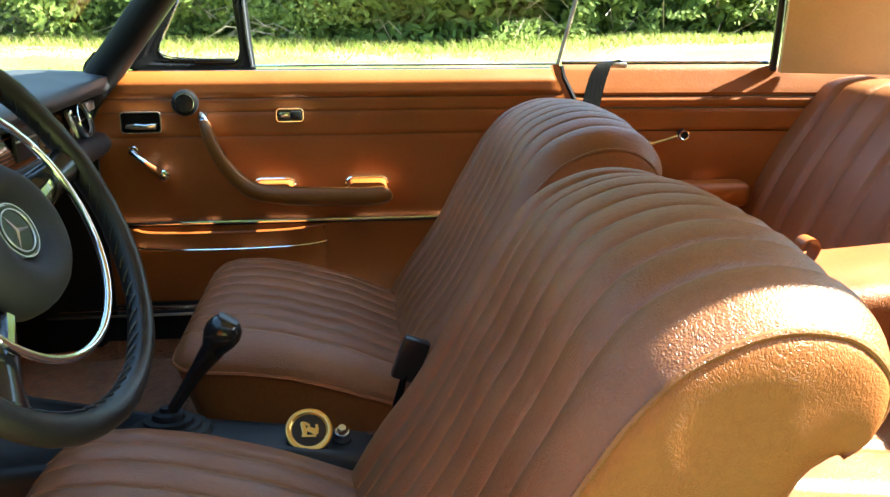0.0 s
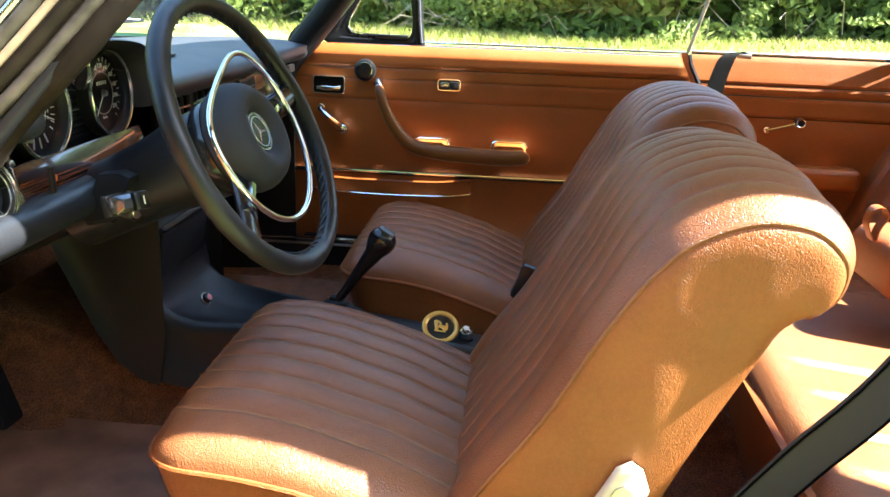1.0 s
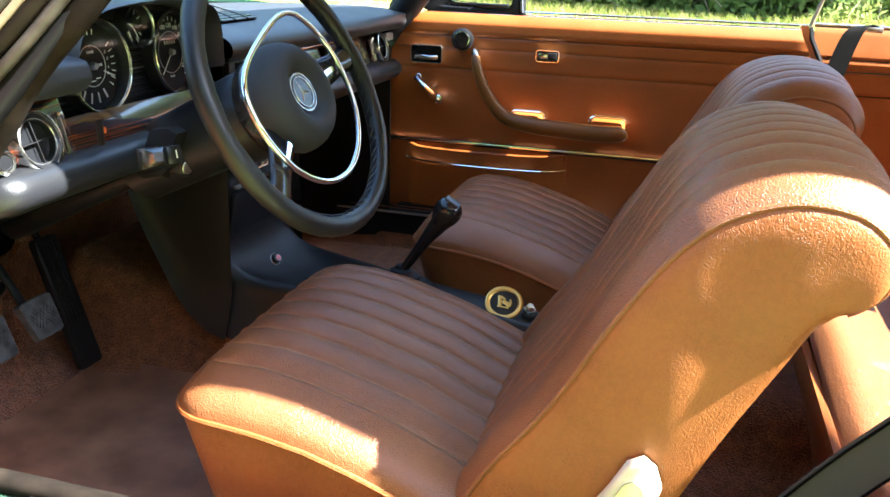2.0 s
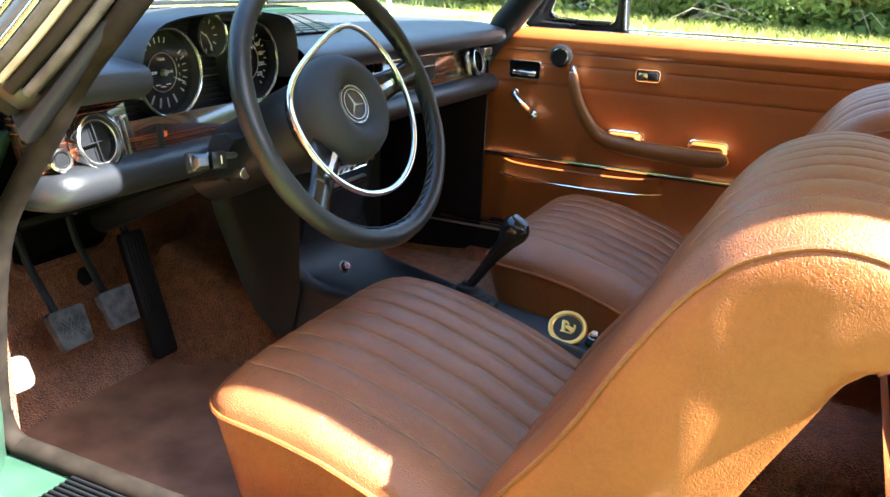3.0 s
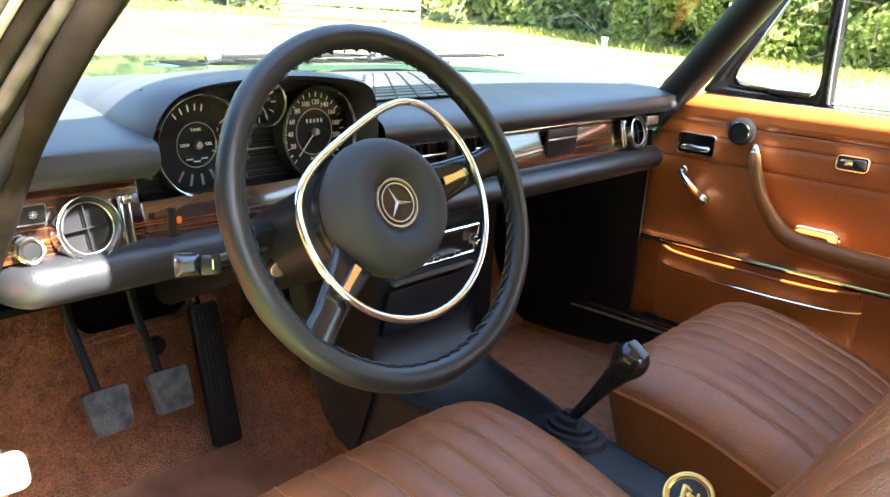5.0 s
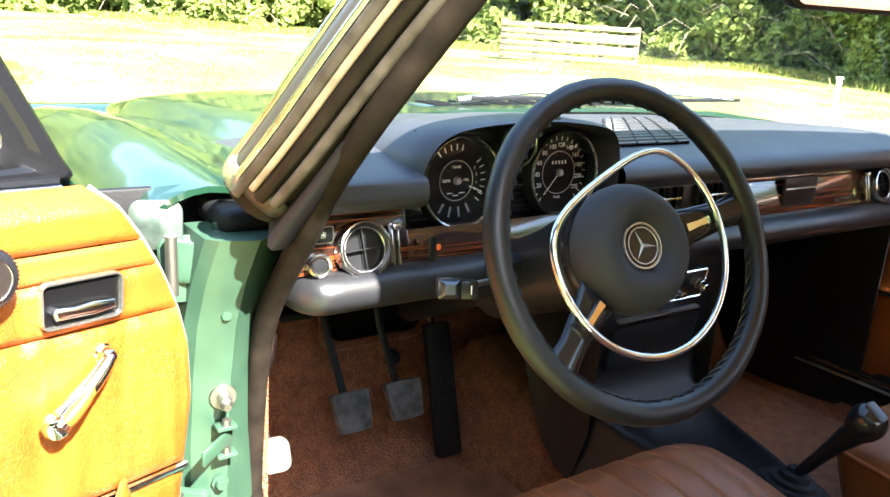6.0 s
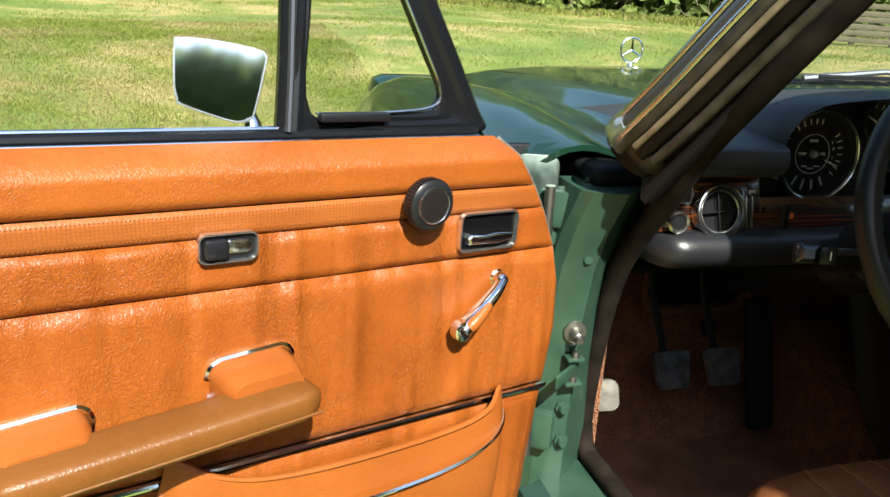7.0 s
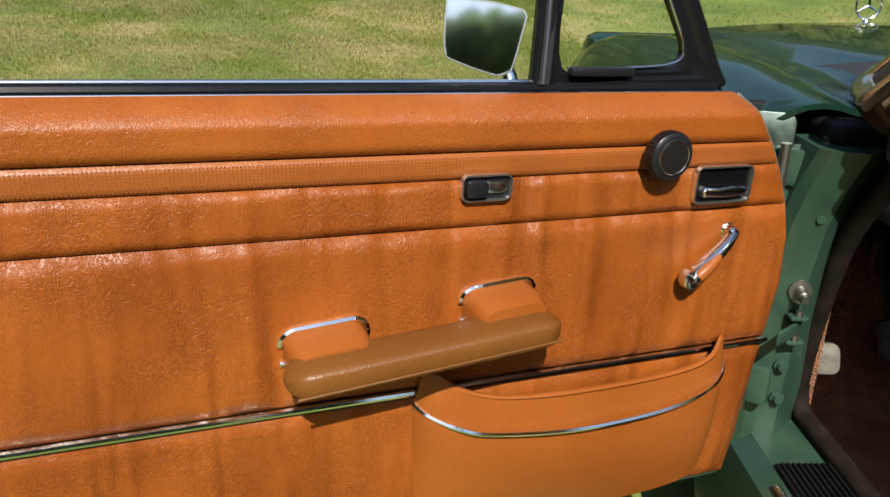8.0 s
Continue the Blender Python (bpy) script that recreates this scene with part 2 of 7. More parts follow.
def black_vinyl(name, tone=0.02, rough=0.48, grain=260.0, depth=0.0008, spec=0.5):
    # bluish black: the sky's blue sheen is put into the tone
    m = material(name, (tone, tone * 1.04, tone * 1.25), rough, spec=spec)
    v = coords(m)
    n = node(m, "ShaderNodeTexVoronoi", Scale=grain)
    link(m, v, n.inputs["Vector"])
    s = node(m, "ShaderNodeTexNoise", Scale=6.0, Detail=4.0)
    link(m, v, s.inputs["Vector"])
    r = node(m, "ShaderNodeMapRange", To_Min=rough - 0.12, To_Max=rough + 0.12)
    link(m, s.outputs["Fac"], r.inputs["Value"])
    link(m, r.outputs["Result"], m.node_tree.nodes["Principled BSDF"].inputs["Roughness"])
    bump_chain(m, [(n.outputs["Distance"], depth, 0.3)])
    return m


DASH = black_vinyl("dash_vinyl", 0.0130, 0.38, 520, 0.0005, 0.5)
CONSOLE = black_vinyl("console_moulding", 0.0055, 0.42, 400, 0.0004, 0.26)
# paler copy for the upward faces: dust and sky sheen put into the tone
DASH_TOP = black_vinyl("dusty_sheen_dash_vinyl", 0.026, 0.46, 520, 0.0005, 0.5)
BLACK = black_vinyl("black_plastic", 0.010, 0.32, 900, 0.00012, 0.4)
FRAME = black_vinyl("black_enamel", 0.006, 0.26, 900, 0.00005, 0.3)
BRIGHT = material("bright_trim", (0.80, 0.80, 0.79), 0.2, 0.95)
RUBBER = black_vinyl("rubber", 0.007, 0.55, 300, 0.0006, 0.22)
WHEEL_SKIN = black_vinyl("wheel_leather", 0.0075, 0.40, 700, 0.0004, 0.45)
HUB_SKIN = black_vinyl("hub_vinyl", 0.022, 0.66, 600, 0.0003, 0.4)
GLOSS = material("gloss_black", (0.012, 0.012, 0.013), 0.18)
WORN = material("worn_grey_rubber", (0.10, 0.10, 0.10), 0.7)
vary(WORN, (0.10, 0.10, 0.105), (0.018, 0.018, 0.018), 45, 6)
PALE = material("pale_rubber", (0.2, 0.18, 0.15), 0.7)
vary(PALE, (0.16, 0.145, 0.12), (0.07, 0.062, 0.05), 60, 6)
# near-black for hollows and hidden bodies, their darkness put into the colour
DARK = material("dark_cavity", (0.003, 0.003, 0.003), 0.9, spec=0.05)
CHROME = material("chrome", (0.84, 0.86, 0.88), 0.1, 1.0)
SATIN = material("satin_metal", (0.55, 0.53, 0.5), 0.32, 1.0)
IRON = material("zinc_bolt", (0.30, 0.29, 0.26), 0.45, 1.0)
SILVER = material("bright_metal", (0.66, 0.66, 0.65), 0.2, 1.0)
TAN = material("tan_enamel", (0.40, 0.27, 0.15), 0.32)
vary(TAN, (0.30, 0.24, 0.16), (0.12, 0.09, 0.06), 26, 8)
RIDGE = material("worn_brown_rubber", (0.17, 0.13, 0.095), 0.4, spec=0.35)
vary(RIDGE, (0.066, 0.056, 0.047), (0.014, 0.012, 0.010), 40, 9)
BADGE = material("badge_metal", (0.58, 0.58, 0.58), 0.24, 0.7)
CUP = material("black_enamel_cup", (0.004, 0.004, 0.0045), 0.25, spec=0.2)
SMOKED = material("smoked_metal", (0.13, 0.13, 0.14), 0.25, 0.8)
GOLD = material("brass", (0.72, 0.50, 0.16), 0.28, 1.0)
WHITE = material("white_print", (0.8, 0.8, 0.78), 0.6)
ORANGE = material("orange_print", (0.75, 0.16, 0.03), 0.5)
BROWN_RUBBER = black_vinyl("brown_rubber", 0.012, 0.5, 200, 0.0008, 0.14)
vary(BROWN_RUBBER, (0.013, 0.009, 0.006), (0.004, 0.003, 0.002), 30, 6)
RUST = material("dark_brown_casting", (0.05, 0.035, 0.025), 0.38, spec=0.4)
vary(RUST, (0.030, 0.024, 0.019), (0.006, 0.005, 0.004), 55, 9)
CAST = material("cast_end_cap", (0.5, 0.51, 0.49), 0.24, 0.75)
vary(CAST, (0.55, 0.56, 0.54), (0.30, 0.31, 0.29), 70, 7)
STRIP_GREY = material("grey_filler", (0.05, 0.05, 0.052), 0.3)
RIDGE_DARK = material("felt_seal", (0.05, 0.037, 0.028), 0.85, spec=0.1)
vary(RIDGE_DARK, (0.022, 0.016, 0.012), (0.006, 0.0045, 0.0035), 26, 8)
BRACKET = material("dull_aluminium", (0.62, 0.66, 0.62), 0.38, 0.85)
vary(BRACKET, (0.2, 0.25, 0.22), (0.07, 0.10, 0.085), 40, 7)
RED = material("red_plastic", (0.35, 0.03, 0.03), 0.3)
IVORY = material("ivory_plastic", (0.62, 0.57, 0.42), 0.42)
vary(IVORY, (0.66, 0.61, 0.46), (0.52, 0.47, 0.34), 40)
BELT = material("belt_webbing", (0.002, 0.002, 0.0022), 0.7, spec=0.06)
weave = node(BELT, "ShaderNodeTexWave", Scale=300.0)
link(BELT, coords(BELT), weave.inputs["Vector"])
bump_chain(BELT, [(weave.outputs["Fac"], 0.0005, 0.4)])
BELT_GREY = material("grey_webbing", (0.05, 0.05, 0.052), 0.8)

PAINT = material("green_paint", (0.010, 0.040, 0.022), 0.32, 0.0, 0.3, 0.9)
vary(PAINT, (0.008, 0.031, 0.018), (0.006, 0.025, 0.014), 12)
JAMB = material("green_jamb_paint", (0.05, 0.15, 0.085), 0.4, 0.0, 0.5, 0.3)
vary(JAMB, (0.036, 0.078, 0.050), (0.022, 0.052, 0.034), 18)

# zebra-striped veneer under lacquer
WOOD = material("striped_veneer", (0.1, 0.03, 0.01), 0.22, coat=1.0)
wv = node(WOOD, "ShaderNodeTexNoise", Scale=1.0, Detail=6.0)
link(WOOD, coords(WOOD, (6, 1.3, 150)), wv.inputs["Vector"])
link(WOOD, ramp(WOOD, wv.outputs["Fac"], [(0.44, (0.016, 0.006, 0.004)), (0.55, (0.035, 0.010, 0.005)), (0.595, (0.26, 0.055, 0.011)), (0.63, (0.03, 0.009, 0.004))]),
     WOOD.node_tree.nodes["Principled BSDF"].inputs["Base Color"])

CARPET = material("brown_carpet", (0.15, 0.047, 0.018), 0.95, spec=0.15, sheen=0.2)
vary(CARPET, (0.36, 0.132, 0.048), (0.19, 0.067, 0.024), 40, 9)
cl = node(CARPET, "ShaderNodeTexVoronoi", Scale=330.0)
link(CARPET, coords(CARPET), cl.inputs["Vector"])
cb = CARPET.node_tree.nodes["Principled BSDF"]
# darker between the loops: the gaps' shade is put into the colour
cr = node(CARPET, "ShaderNodeMapRange", From_Min=0.1, From_Max=0.75, To_Min=1.1, To_Max=0.6)
link(CARPET, cl.outputs["Distance"], cr.inputs["Value"])
cm = node(CARPET, "ShaderNodeMixRGB", Fac=1.0)
cm.blend_type = "MULTIPLY"
link(CARPET, cb.inputs["Base Color"].links[0].from_socket, cm.inputs["Color1"])
link(CARPET, cr.outputs["Result"], cm.inputs["Color2"])
link(CARPET, cm.outputs["Color"], cb.inputs["Base Color"])
bump_chain(CARPET, [(cl.outputs["Distance"], 0.005, 0.9)])
MAT = material("rubber_mat", (0.16, 0.065, 0.035), 0.6)
vary(MAT, (0.29, 0.145, 0.092), (0.125, 0.055, 0.032), 11, 10)
mw = node(MAT, "ShaderNodeTexWave", Scale=38.0, Distortion=0.6)
link(MAT, coords(MAT), mw.inputs["Vector"])
bump_chain(MAT, [(mw.outputs["Fac"], 0.001, 0.15)])


def glass(name, tint=(1, 1, 1), gloss=0.06):
    m = bpy.data.materials.new(name)
    m.use_nodes = True
    nt = m.node_tree
    nt.nodes.remove(nt.nodes["Principled BSDF"])
    out = nt.nodes["Material Output"]
    tr, gl, mx, fr, pw, sc = (node(m, k) for k in ("ShaderNodeBsdfTransparent", "ShaderNodeBsdfGlossy", "ShaderNodeMixShader", "ShaderNodeLayerWeight", "ShaderNodeMath", "ShaderNodeMath"))
    tr.inputs["Color"].default_value = (*tint, 1)
    gl.inputs["Roughness"].default_value = 0.02
    # gloss grows towards grazing angles, alike from both faces
    pw.operation, sc.operation = "POWER", "MULTIPLY_ADD"
    fr.inputs["Blend"].default_value = 0.5
    link(m, fr.outputs["Facing"], pw.inputs[0])
    pw.inputs[1].default_value = 5.0
    link(m, pw.outputs[0], sc.inputs[0])
    sc.inputs[1].default_value, sc.inputs[2].default_value = 0.9, gloss
    link(m, sc.outputs[0], mx.inputs["Fac"])
    link(m, tr.outputs["BSDF"], mx.inputs[1])
    link(m, gl.outputs["BSDF"], mx.inputs[2])
    link(m, mx.outputs["Shader"], out.inputs["Surface"])
    return m


GLASS = glass("car_glass", (0.93, 0.97, 0.95))
MIRROR = material("mirror_glass", (0.85, 0.88, 0.87), 0.05, 1.0)
LENS = glass("clear_lens", (1, 1, 1), 0.02)

GRASS_SOIL = material("meadow_soil", (0.13, 0.14, 0.04), 0.9)
gb = GRASS_SOIL.node_tree.nodes["Principled BSDF"]
g1 = node(GRASS_SOIL, "ShaderNodeTexNoise", Scale=0.7, Detail=9.0, Roughness=0.62)
link(GRASS_SOIL, coords(GRASS_SOIL), g1.inputs["Vector"])
link(GRASS_SOIL, ramp(GRASS_SOIL, g1.outputs["Fac"], [(0.36, (0.085, 0.140, 0.022)), (0.49, (0.150, 0.190, 0.036)), (0.60, (0.34, 0.275, 0.115))]), gb.inputs["Base Color"])
g3 = node(GRASS_SOIL, "ShaderNodeTexNoise", Scale=22.0, Detail=9.0, Roughness=0.85)
link(GRASS_SOIL, coords(GRASS_SOIL), g3.inputs["Vector"])
gm = node(GRASS_SOIL, "ShaderNodeMixRGB", Fac=1.0)
gm.blend_type = "OVERLAY"
link(GRASS_SOIL, gb.inputs["Base Color"].links[0].from_socket, gm.inputs["Color1"])
link(GRASS_SOIL, g3.outputs["Fac"], gm.inputs["Color2"])
link(GRASS_SOIL, gm.outputs["Color"], gb.inputs["Base Color"])
g2 = node(GRASS_SOIL, "ShaderNodeTexNoise", Scale=24.0, Detail=6.0)
link(GRASS_SOIL, coords(GRASS_SOIL), g2.inputs["Vector"])
bump_chain(GRASS_SOIL, [(g2.outputs["Fac"], 0.03, 0.6)])


def leafy(name, light, dark, trans=0.35):
    """Leaf: each island its own tone, some light let through."""
    m = material(name, light, 0.6, spec=0.12)
    b = m.node_tree.nodes["Principled BSDF"]
    g = node(m, "ShaderNodeNewGeometry")
    c = ramp(m, g.outputs["Random Per Island"], [(0.0, dark), (0.6, light), (1.0, tuple(min(1, 1.35 * q) for q in light))])
    link(m, c, b.inputs["Base Color"])
    t = node(m, "ShaderNodeBsdfTranslucent")
    link(m, c, t.inputs["Color"])
    mx = node(m, "ShaderNodeMixShader", Fac=trans)
    link(m, b.outputs["BSDF"], mx.inputs[1])
    link(m, t.outputs["BSDF"], mx.inputs[2])
    link(m, mx.outputs["Shader"], m.node_tree.nodes["Material Output"].inputs["Surface"])
    return m


LEAF = leafy("hedge_leaf", (0.25, 0.30, 0.085), (0.15, 0.20, 0.05), 0.45)
LEAF_MID = leafy("tree_leaf", (0.20, 0.27, 0.09), (0.10, 0.15, 0.045), 0.6)
# darker leaf for the hedge's inside: the shade there is put into colour
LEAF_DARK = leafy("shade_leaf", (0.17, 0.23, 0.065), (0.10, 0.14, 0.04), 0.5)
BLADE = leafy("grass_blade", (0.23, 0.27, 0.06), (0.15, 0.185, 0.036), 0.5)
STRAW = leafy("dry_blade", (0.38, 0.32, 0.15), (0.25, 0.21, 0.09), 0.5)
TWIG = material("bare_twig", (0.30, 0.24, 0.16), 0.8)
vary(TWIG, (0.36, 0.29, 0.2), (0.2, 0.15, 0.1), 30)
PLANK = material("weathered_plank", (0.33, 0.26, 0.18), 0.8)
vary(PLANK, (0.19, 0.165, 0.10), (0.10, 0.08, 0.05), 8, stretch=(1, 1, 9))


# ---- car shell ----
FLOOR_Z, SILL_Z, BELT_Z = 0.27, 0.38, 0.91
A_BASE, A_TOP = vec(-0.69, 0.745, 0.885), vec(-0.30, 0.60, 1.335)  # windscreen edge, passenger side


def both(side, p):
    return vec(p[0], p[1] * side, p[2])


# floor with tunnel: one carpeted sheet, its cross-section swept along the car
def floor_section(x):
    h = lerp_table([(-1.0, 0.50), (-0.75, 0.42), (-0.5, 0.375), (0.5, 0.36)], x)
    w = lerp_table([(-1.0, 0.20), (-0.6, 0.14), (0.5, 0.12)], x)
    half = [(0.68, FLOOR_Z + 0.105), (0.672, FLOOR_Z + 0.1), (0.665, FLOOR_Z + 0.03), (0.64, FLOOR_Z), (w + 0.06, FLOOR_Z), (w + 0.02, FLOOR_Z + 0.02), (w, h - 0.03), (w - 0.03, h)]
    pts = [(-y, z) for y, z in half] + [(y, z) for y, z in half[::-1]]
    return [vec(x, y, z) for y, z in pts]


xs = [-0.98 + 0.07 * i for i in range(29)]
part("floor", loft_bm([floor_section(x) for x in xs], closed_ring=False), CARPET, label="brown looped carpet over the car floor", kind="structure", category="floor", sharp=60)

toe = [vec(-0.94, 0, FLOOR_Z), vec(-0.985, 0, 0.30), vec(-1.03, 0, 0.36), vec(-1.09, 0, 0.50), vec(-1.12, 0, 0.66), vec(-1.12, 0, 0.84)]
bm = grid_bm(lambda u, v: spline(toe, 13)[round(u * 12)] + vec(0.0, -0.70 + 1.40 * v, 0), 12, 10)
part("wall_front", thicken(bm, 0.02), CARPET, label="carpeted toe board under the dashboard", kind="structure", category="wall", sharp=60)


def sill(side):
    prof = [(0.665, FLOOR_Z + 0.0), (0.668, SILL_Z - 0.008), (0.685, SILL_Z), (0.775, SILL_Z - 0.004), (0.80, SILL_Z - 0.03), (0.815, 0.24), (0.80, 0.17), (0.70, 0.16)]
    bm = extrude_bm([(y * side, z) for y, z in prof], -0.83, 1.1, "x")
    # passenger sill in black: its shade is put into the colour
    s = part("sill", bm, JAMB if side < 0 else RUBBER, label="green painted door sill" if side < 0 else "door sill on the passenger side, coloured black for its shade", kind="structure", category="sill", sharp=35)
    bm = bmesh.new()
    for k in range(9):
        add(bm, box_bm(1.05, 0.0055, 0.006, (-0.11, side * (0.70 + 0.0085 * k), SILL_Z + 0.006), 0.0015, 1))
    add(bm, box_bm(1.06, 0.083, 0.005, (-0.11, side * 0.734, SILL_Z + 0.0015), 0.002, 1))
    part("tread_strip", bm, RUBBER, s, "ribbed black rubber tread strip")
    part("edge_strip", tube_bm([vec(-0.60, side * 0.786, SILL_Z - 0.008), vec(0.42, side * 0.786, SILL_Z - 0.008)], 0.005, 8), SATIN, s, "bright metal edge strip")
    return s


sill(-1)
passenger_sill = sill(1)
part("edge_strip", tube_bm([vec(-0.96 + 0.126 * k, 0.664, 0.389) for k in range(11)], 0.0045, 8), CHROME, passenger_sill, "bright strip along the carpet edge")
part("edge_strip", tube_bm([vec(-0.80 + 0.11 * k, 0.661, 0.374) for k in range(11)], 0.0035, 8), SATIN, passenger_sill, "bright strip along the carpet edge")


# kick panels between door post and toe board
# passenger panel in black: the footwell's darkness is put into its colour
for side, mt, lb in ((-1, CARPET, "brown carpeted kick panel"), (1, RUBBER, "kick panel in the passenger footwell, blackened for its shade")):
    part("wall_kick", thicken(grid_bm(lambda u, v: vec(-1.13 + (0.48 if side > 0 else 0.36) * u, side * (0.676 - 0.012 * math.sin(math.pi * u)), 0.26 + 0.56 * v), 8, 8), 0.008), mt, label=lb, kind="structure", category="wall")


def hinge_post(side):
    """The green post that carries the door, seen with the door open."""
    prof = [(-0.82, 0.80), (-0.742, 0.80), (-0.728, 0.788), (-0.720, 0.765), (-0.716, 0.745), (-0.735, 0.722), (-0.758, 0.698), (-0.772, 0.682), (-0.82, 0.680)]
    rings = []
    for z in (0.30, 0.42, 0.55, 0.65, 0.72, 0.78, 0.838):
        lean = lerp_table([(0.3, -0.005), (0.55, 0.0), (0.70, 0.014), (0.80, 0.05), (0.9, 0.11)], z)
        rings.append([vec(x + lean, side * (y - 0.2 * lean), z) for x, y in prof])
    post = part("hinge_post", loft_bm(rings), JAMB, label="green painted door hinge post with bolts", kind="structure", category="pillar", sharp=30)
    if side > 0:
        return post
    for k, (y, z) in enumerate(((-0.720, 0.735), (-0.755, 0.50), (-0.752, 0.445), (-0.752, 0.735))):
        b = lathe_bm([(0.0, 0.012), (0.006, 0.012), (0.0075, 0.009), (0.0075, 0.003), (0.011, 0.003), (0.011, 0.0), (0.0, 0.0)], 8)
        part("bolt", b, JAMB, post, m=stand((1, -0.1, 0), ((-0.722, -0.717, -0.717, -0.702)[k], y, z)))
    # buffer screw with its washer and rubber boot
    part("buffer_washer", lathe_bm([(0, 0.003), (0.016, 0.003), (0.017, 0.0), (0, 0)], 20), IRON, post, m=stand((1, -0.15, 0), (-0.711, -0.752, 0.622)))
    part("buffer_screw", lathe_bm([(0, 0.026), (0.005, 0.026), (0.006, 0.02), (0.008, 0.018), (0.009, 0.0), (0, 0)], 12), IRON, post, m=stand((1, -0.15, -0.1), (-0.708, -0.752, 0.622)))
    # check strap and its bracket
    st = part("check_strap", box_bm(0.07, 0.005, 0.020, (0.02, 0, 0), 0.002), JAMB, post, "green door check strap", pose(-0.703, -0.752, 0.567, 0, 0, -48))
    for z in (0.585, 0.547):
        part("strap_bracket", box_bm(0.02, 0.026, 0.006, (-0.703, -0.752, z), 0.002), JAMB, st)
        part("strap_pin", lathe_bm([(0, 0.008), (0.005, 0.008), (0.006, 0), (0, 0)], 10), IRON, st, m=stand((0, 0, 1), (-0.70, -0.752, z + 0.003)))
    for z, tall in ((0.80, 0.05), (0.47, 0.06)):
        h = part("hinge", slab_bm(round_rect(0.055, tall, 0.008), 0.012, 0.003), JAMB, post, m=stand((0.75, -0.6, 0), (-0.722, -0.793, z), (0.6, 0.75, 0)))
        part("hinge_pin", lathe_bm([(0, 0.035), (0.007, 0.035), (0.0075, -0.035), (0, -0.035)], 12), IRON, h, m=stand((0, 0, 1), (-0.705, -0.812, z)))
    lug = part("fender_lug", slab_bm(round_rect(0.060, 0.058, 0.014), 0.004, 0.0015), BRACKET, post, "bare aluminium fender bracket", m=stand((0.93, -0.35, 0.1), (-0.748, -0.816, 0.838), (0.35, 0.93, 0)))
    part("post_flange", slab_bm([(-0.03, -0.05), (0.016, -0.05), (0.016, 0.022), (0.008, 0.03), (-0.004, 0.03), (-0.008, 0.018), (-0.03, 0.014)], 0.004, 0.001), JAMB, post, "green flange plate", stand((1, -0.2, 0.05), (-0.722, -0.79, 0.80), (0.2, 1, 0)))
    # dark plate: the shadow on the post is put into its colour
    part("post_shadow_plate", slab_bm([(-0.012, 0.045), (0.012, 0.05), (0.03, 0.02), (0.022, -0.012), (0.006, -0.06), (-0.006, -0.03), (-0.016, -0.022)], 0.010, 0.003), PAINT, post, "dark green folded plate, toned for shadow on the post", stand((0.9, -0.3, 0.1), (-0.706, -0.752, 0.80), (0.3, 0.9, 0)))
    return post


hinge_post(-1)
hinge_post(1)
for side in (-1, 1):
    # dark plate and block added for the shaded gaps beside the hinge post
    part("trim_gap_fill", box_bm(0.012, 0.20, 0.16, (-0.812, side * 0.79, 0.79), 0.004), RUBBER, label="dark plate added for the shaded void under the wing", kind="structure", category="trim")
    part("trim_gap_fill", box_bm(0.10, 0.075, 0.03, (-0.735, side * 0.722, 0.848), 0.012, 3), RUBBER, label="dark block filling the shaded gap under the windscreen pillar", kind="structure", category="trim")


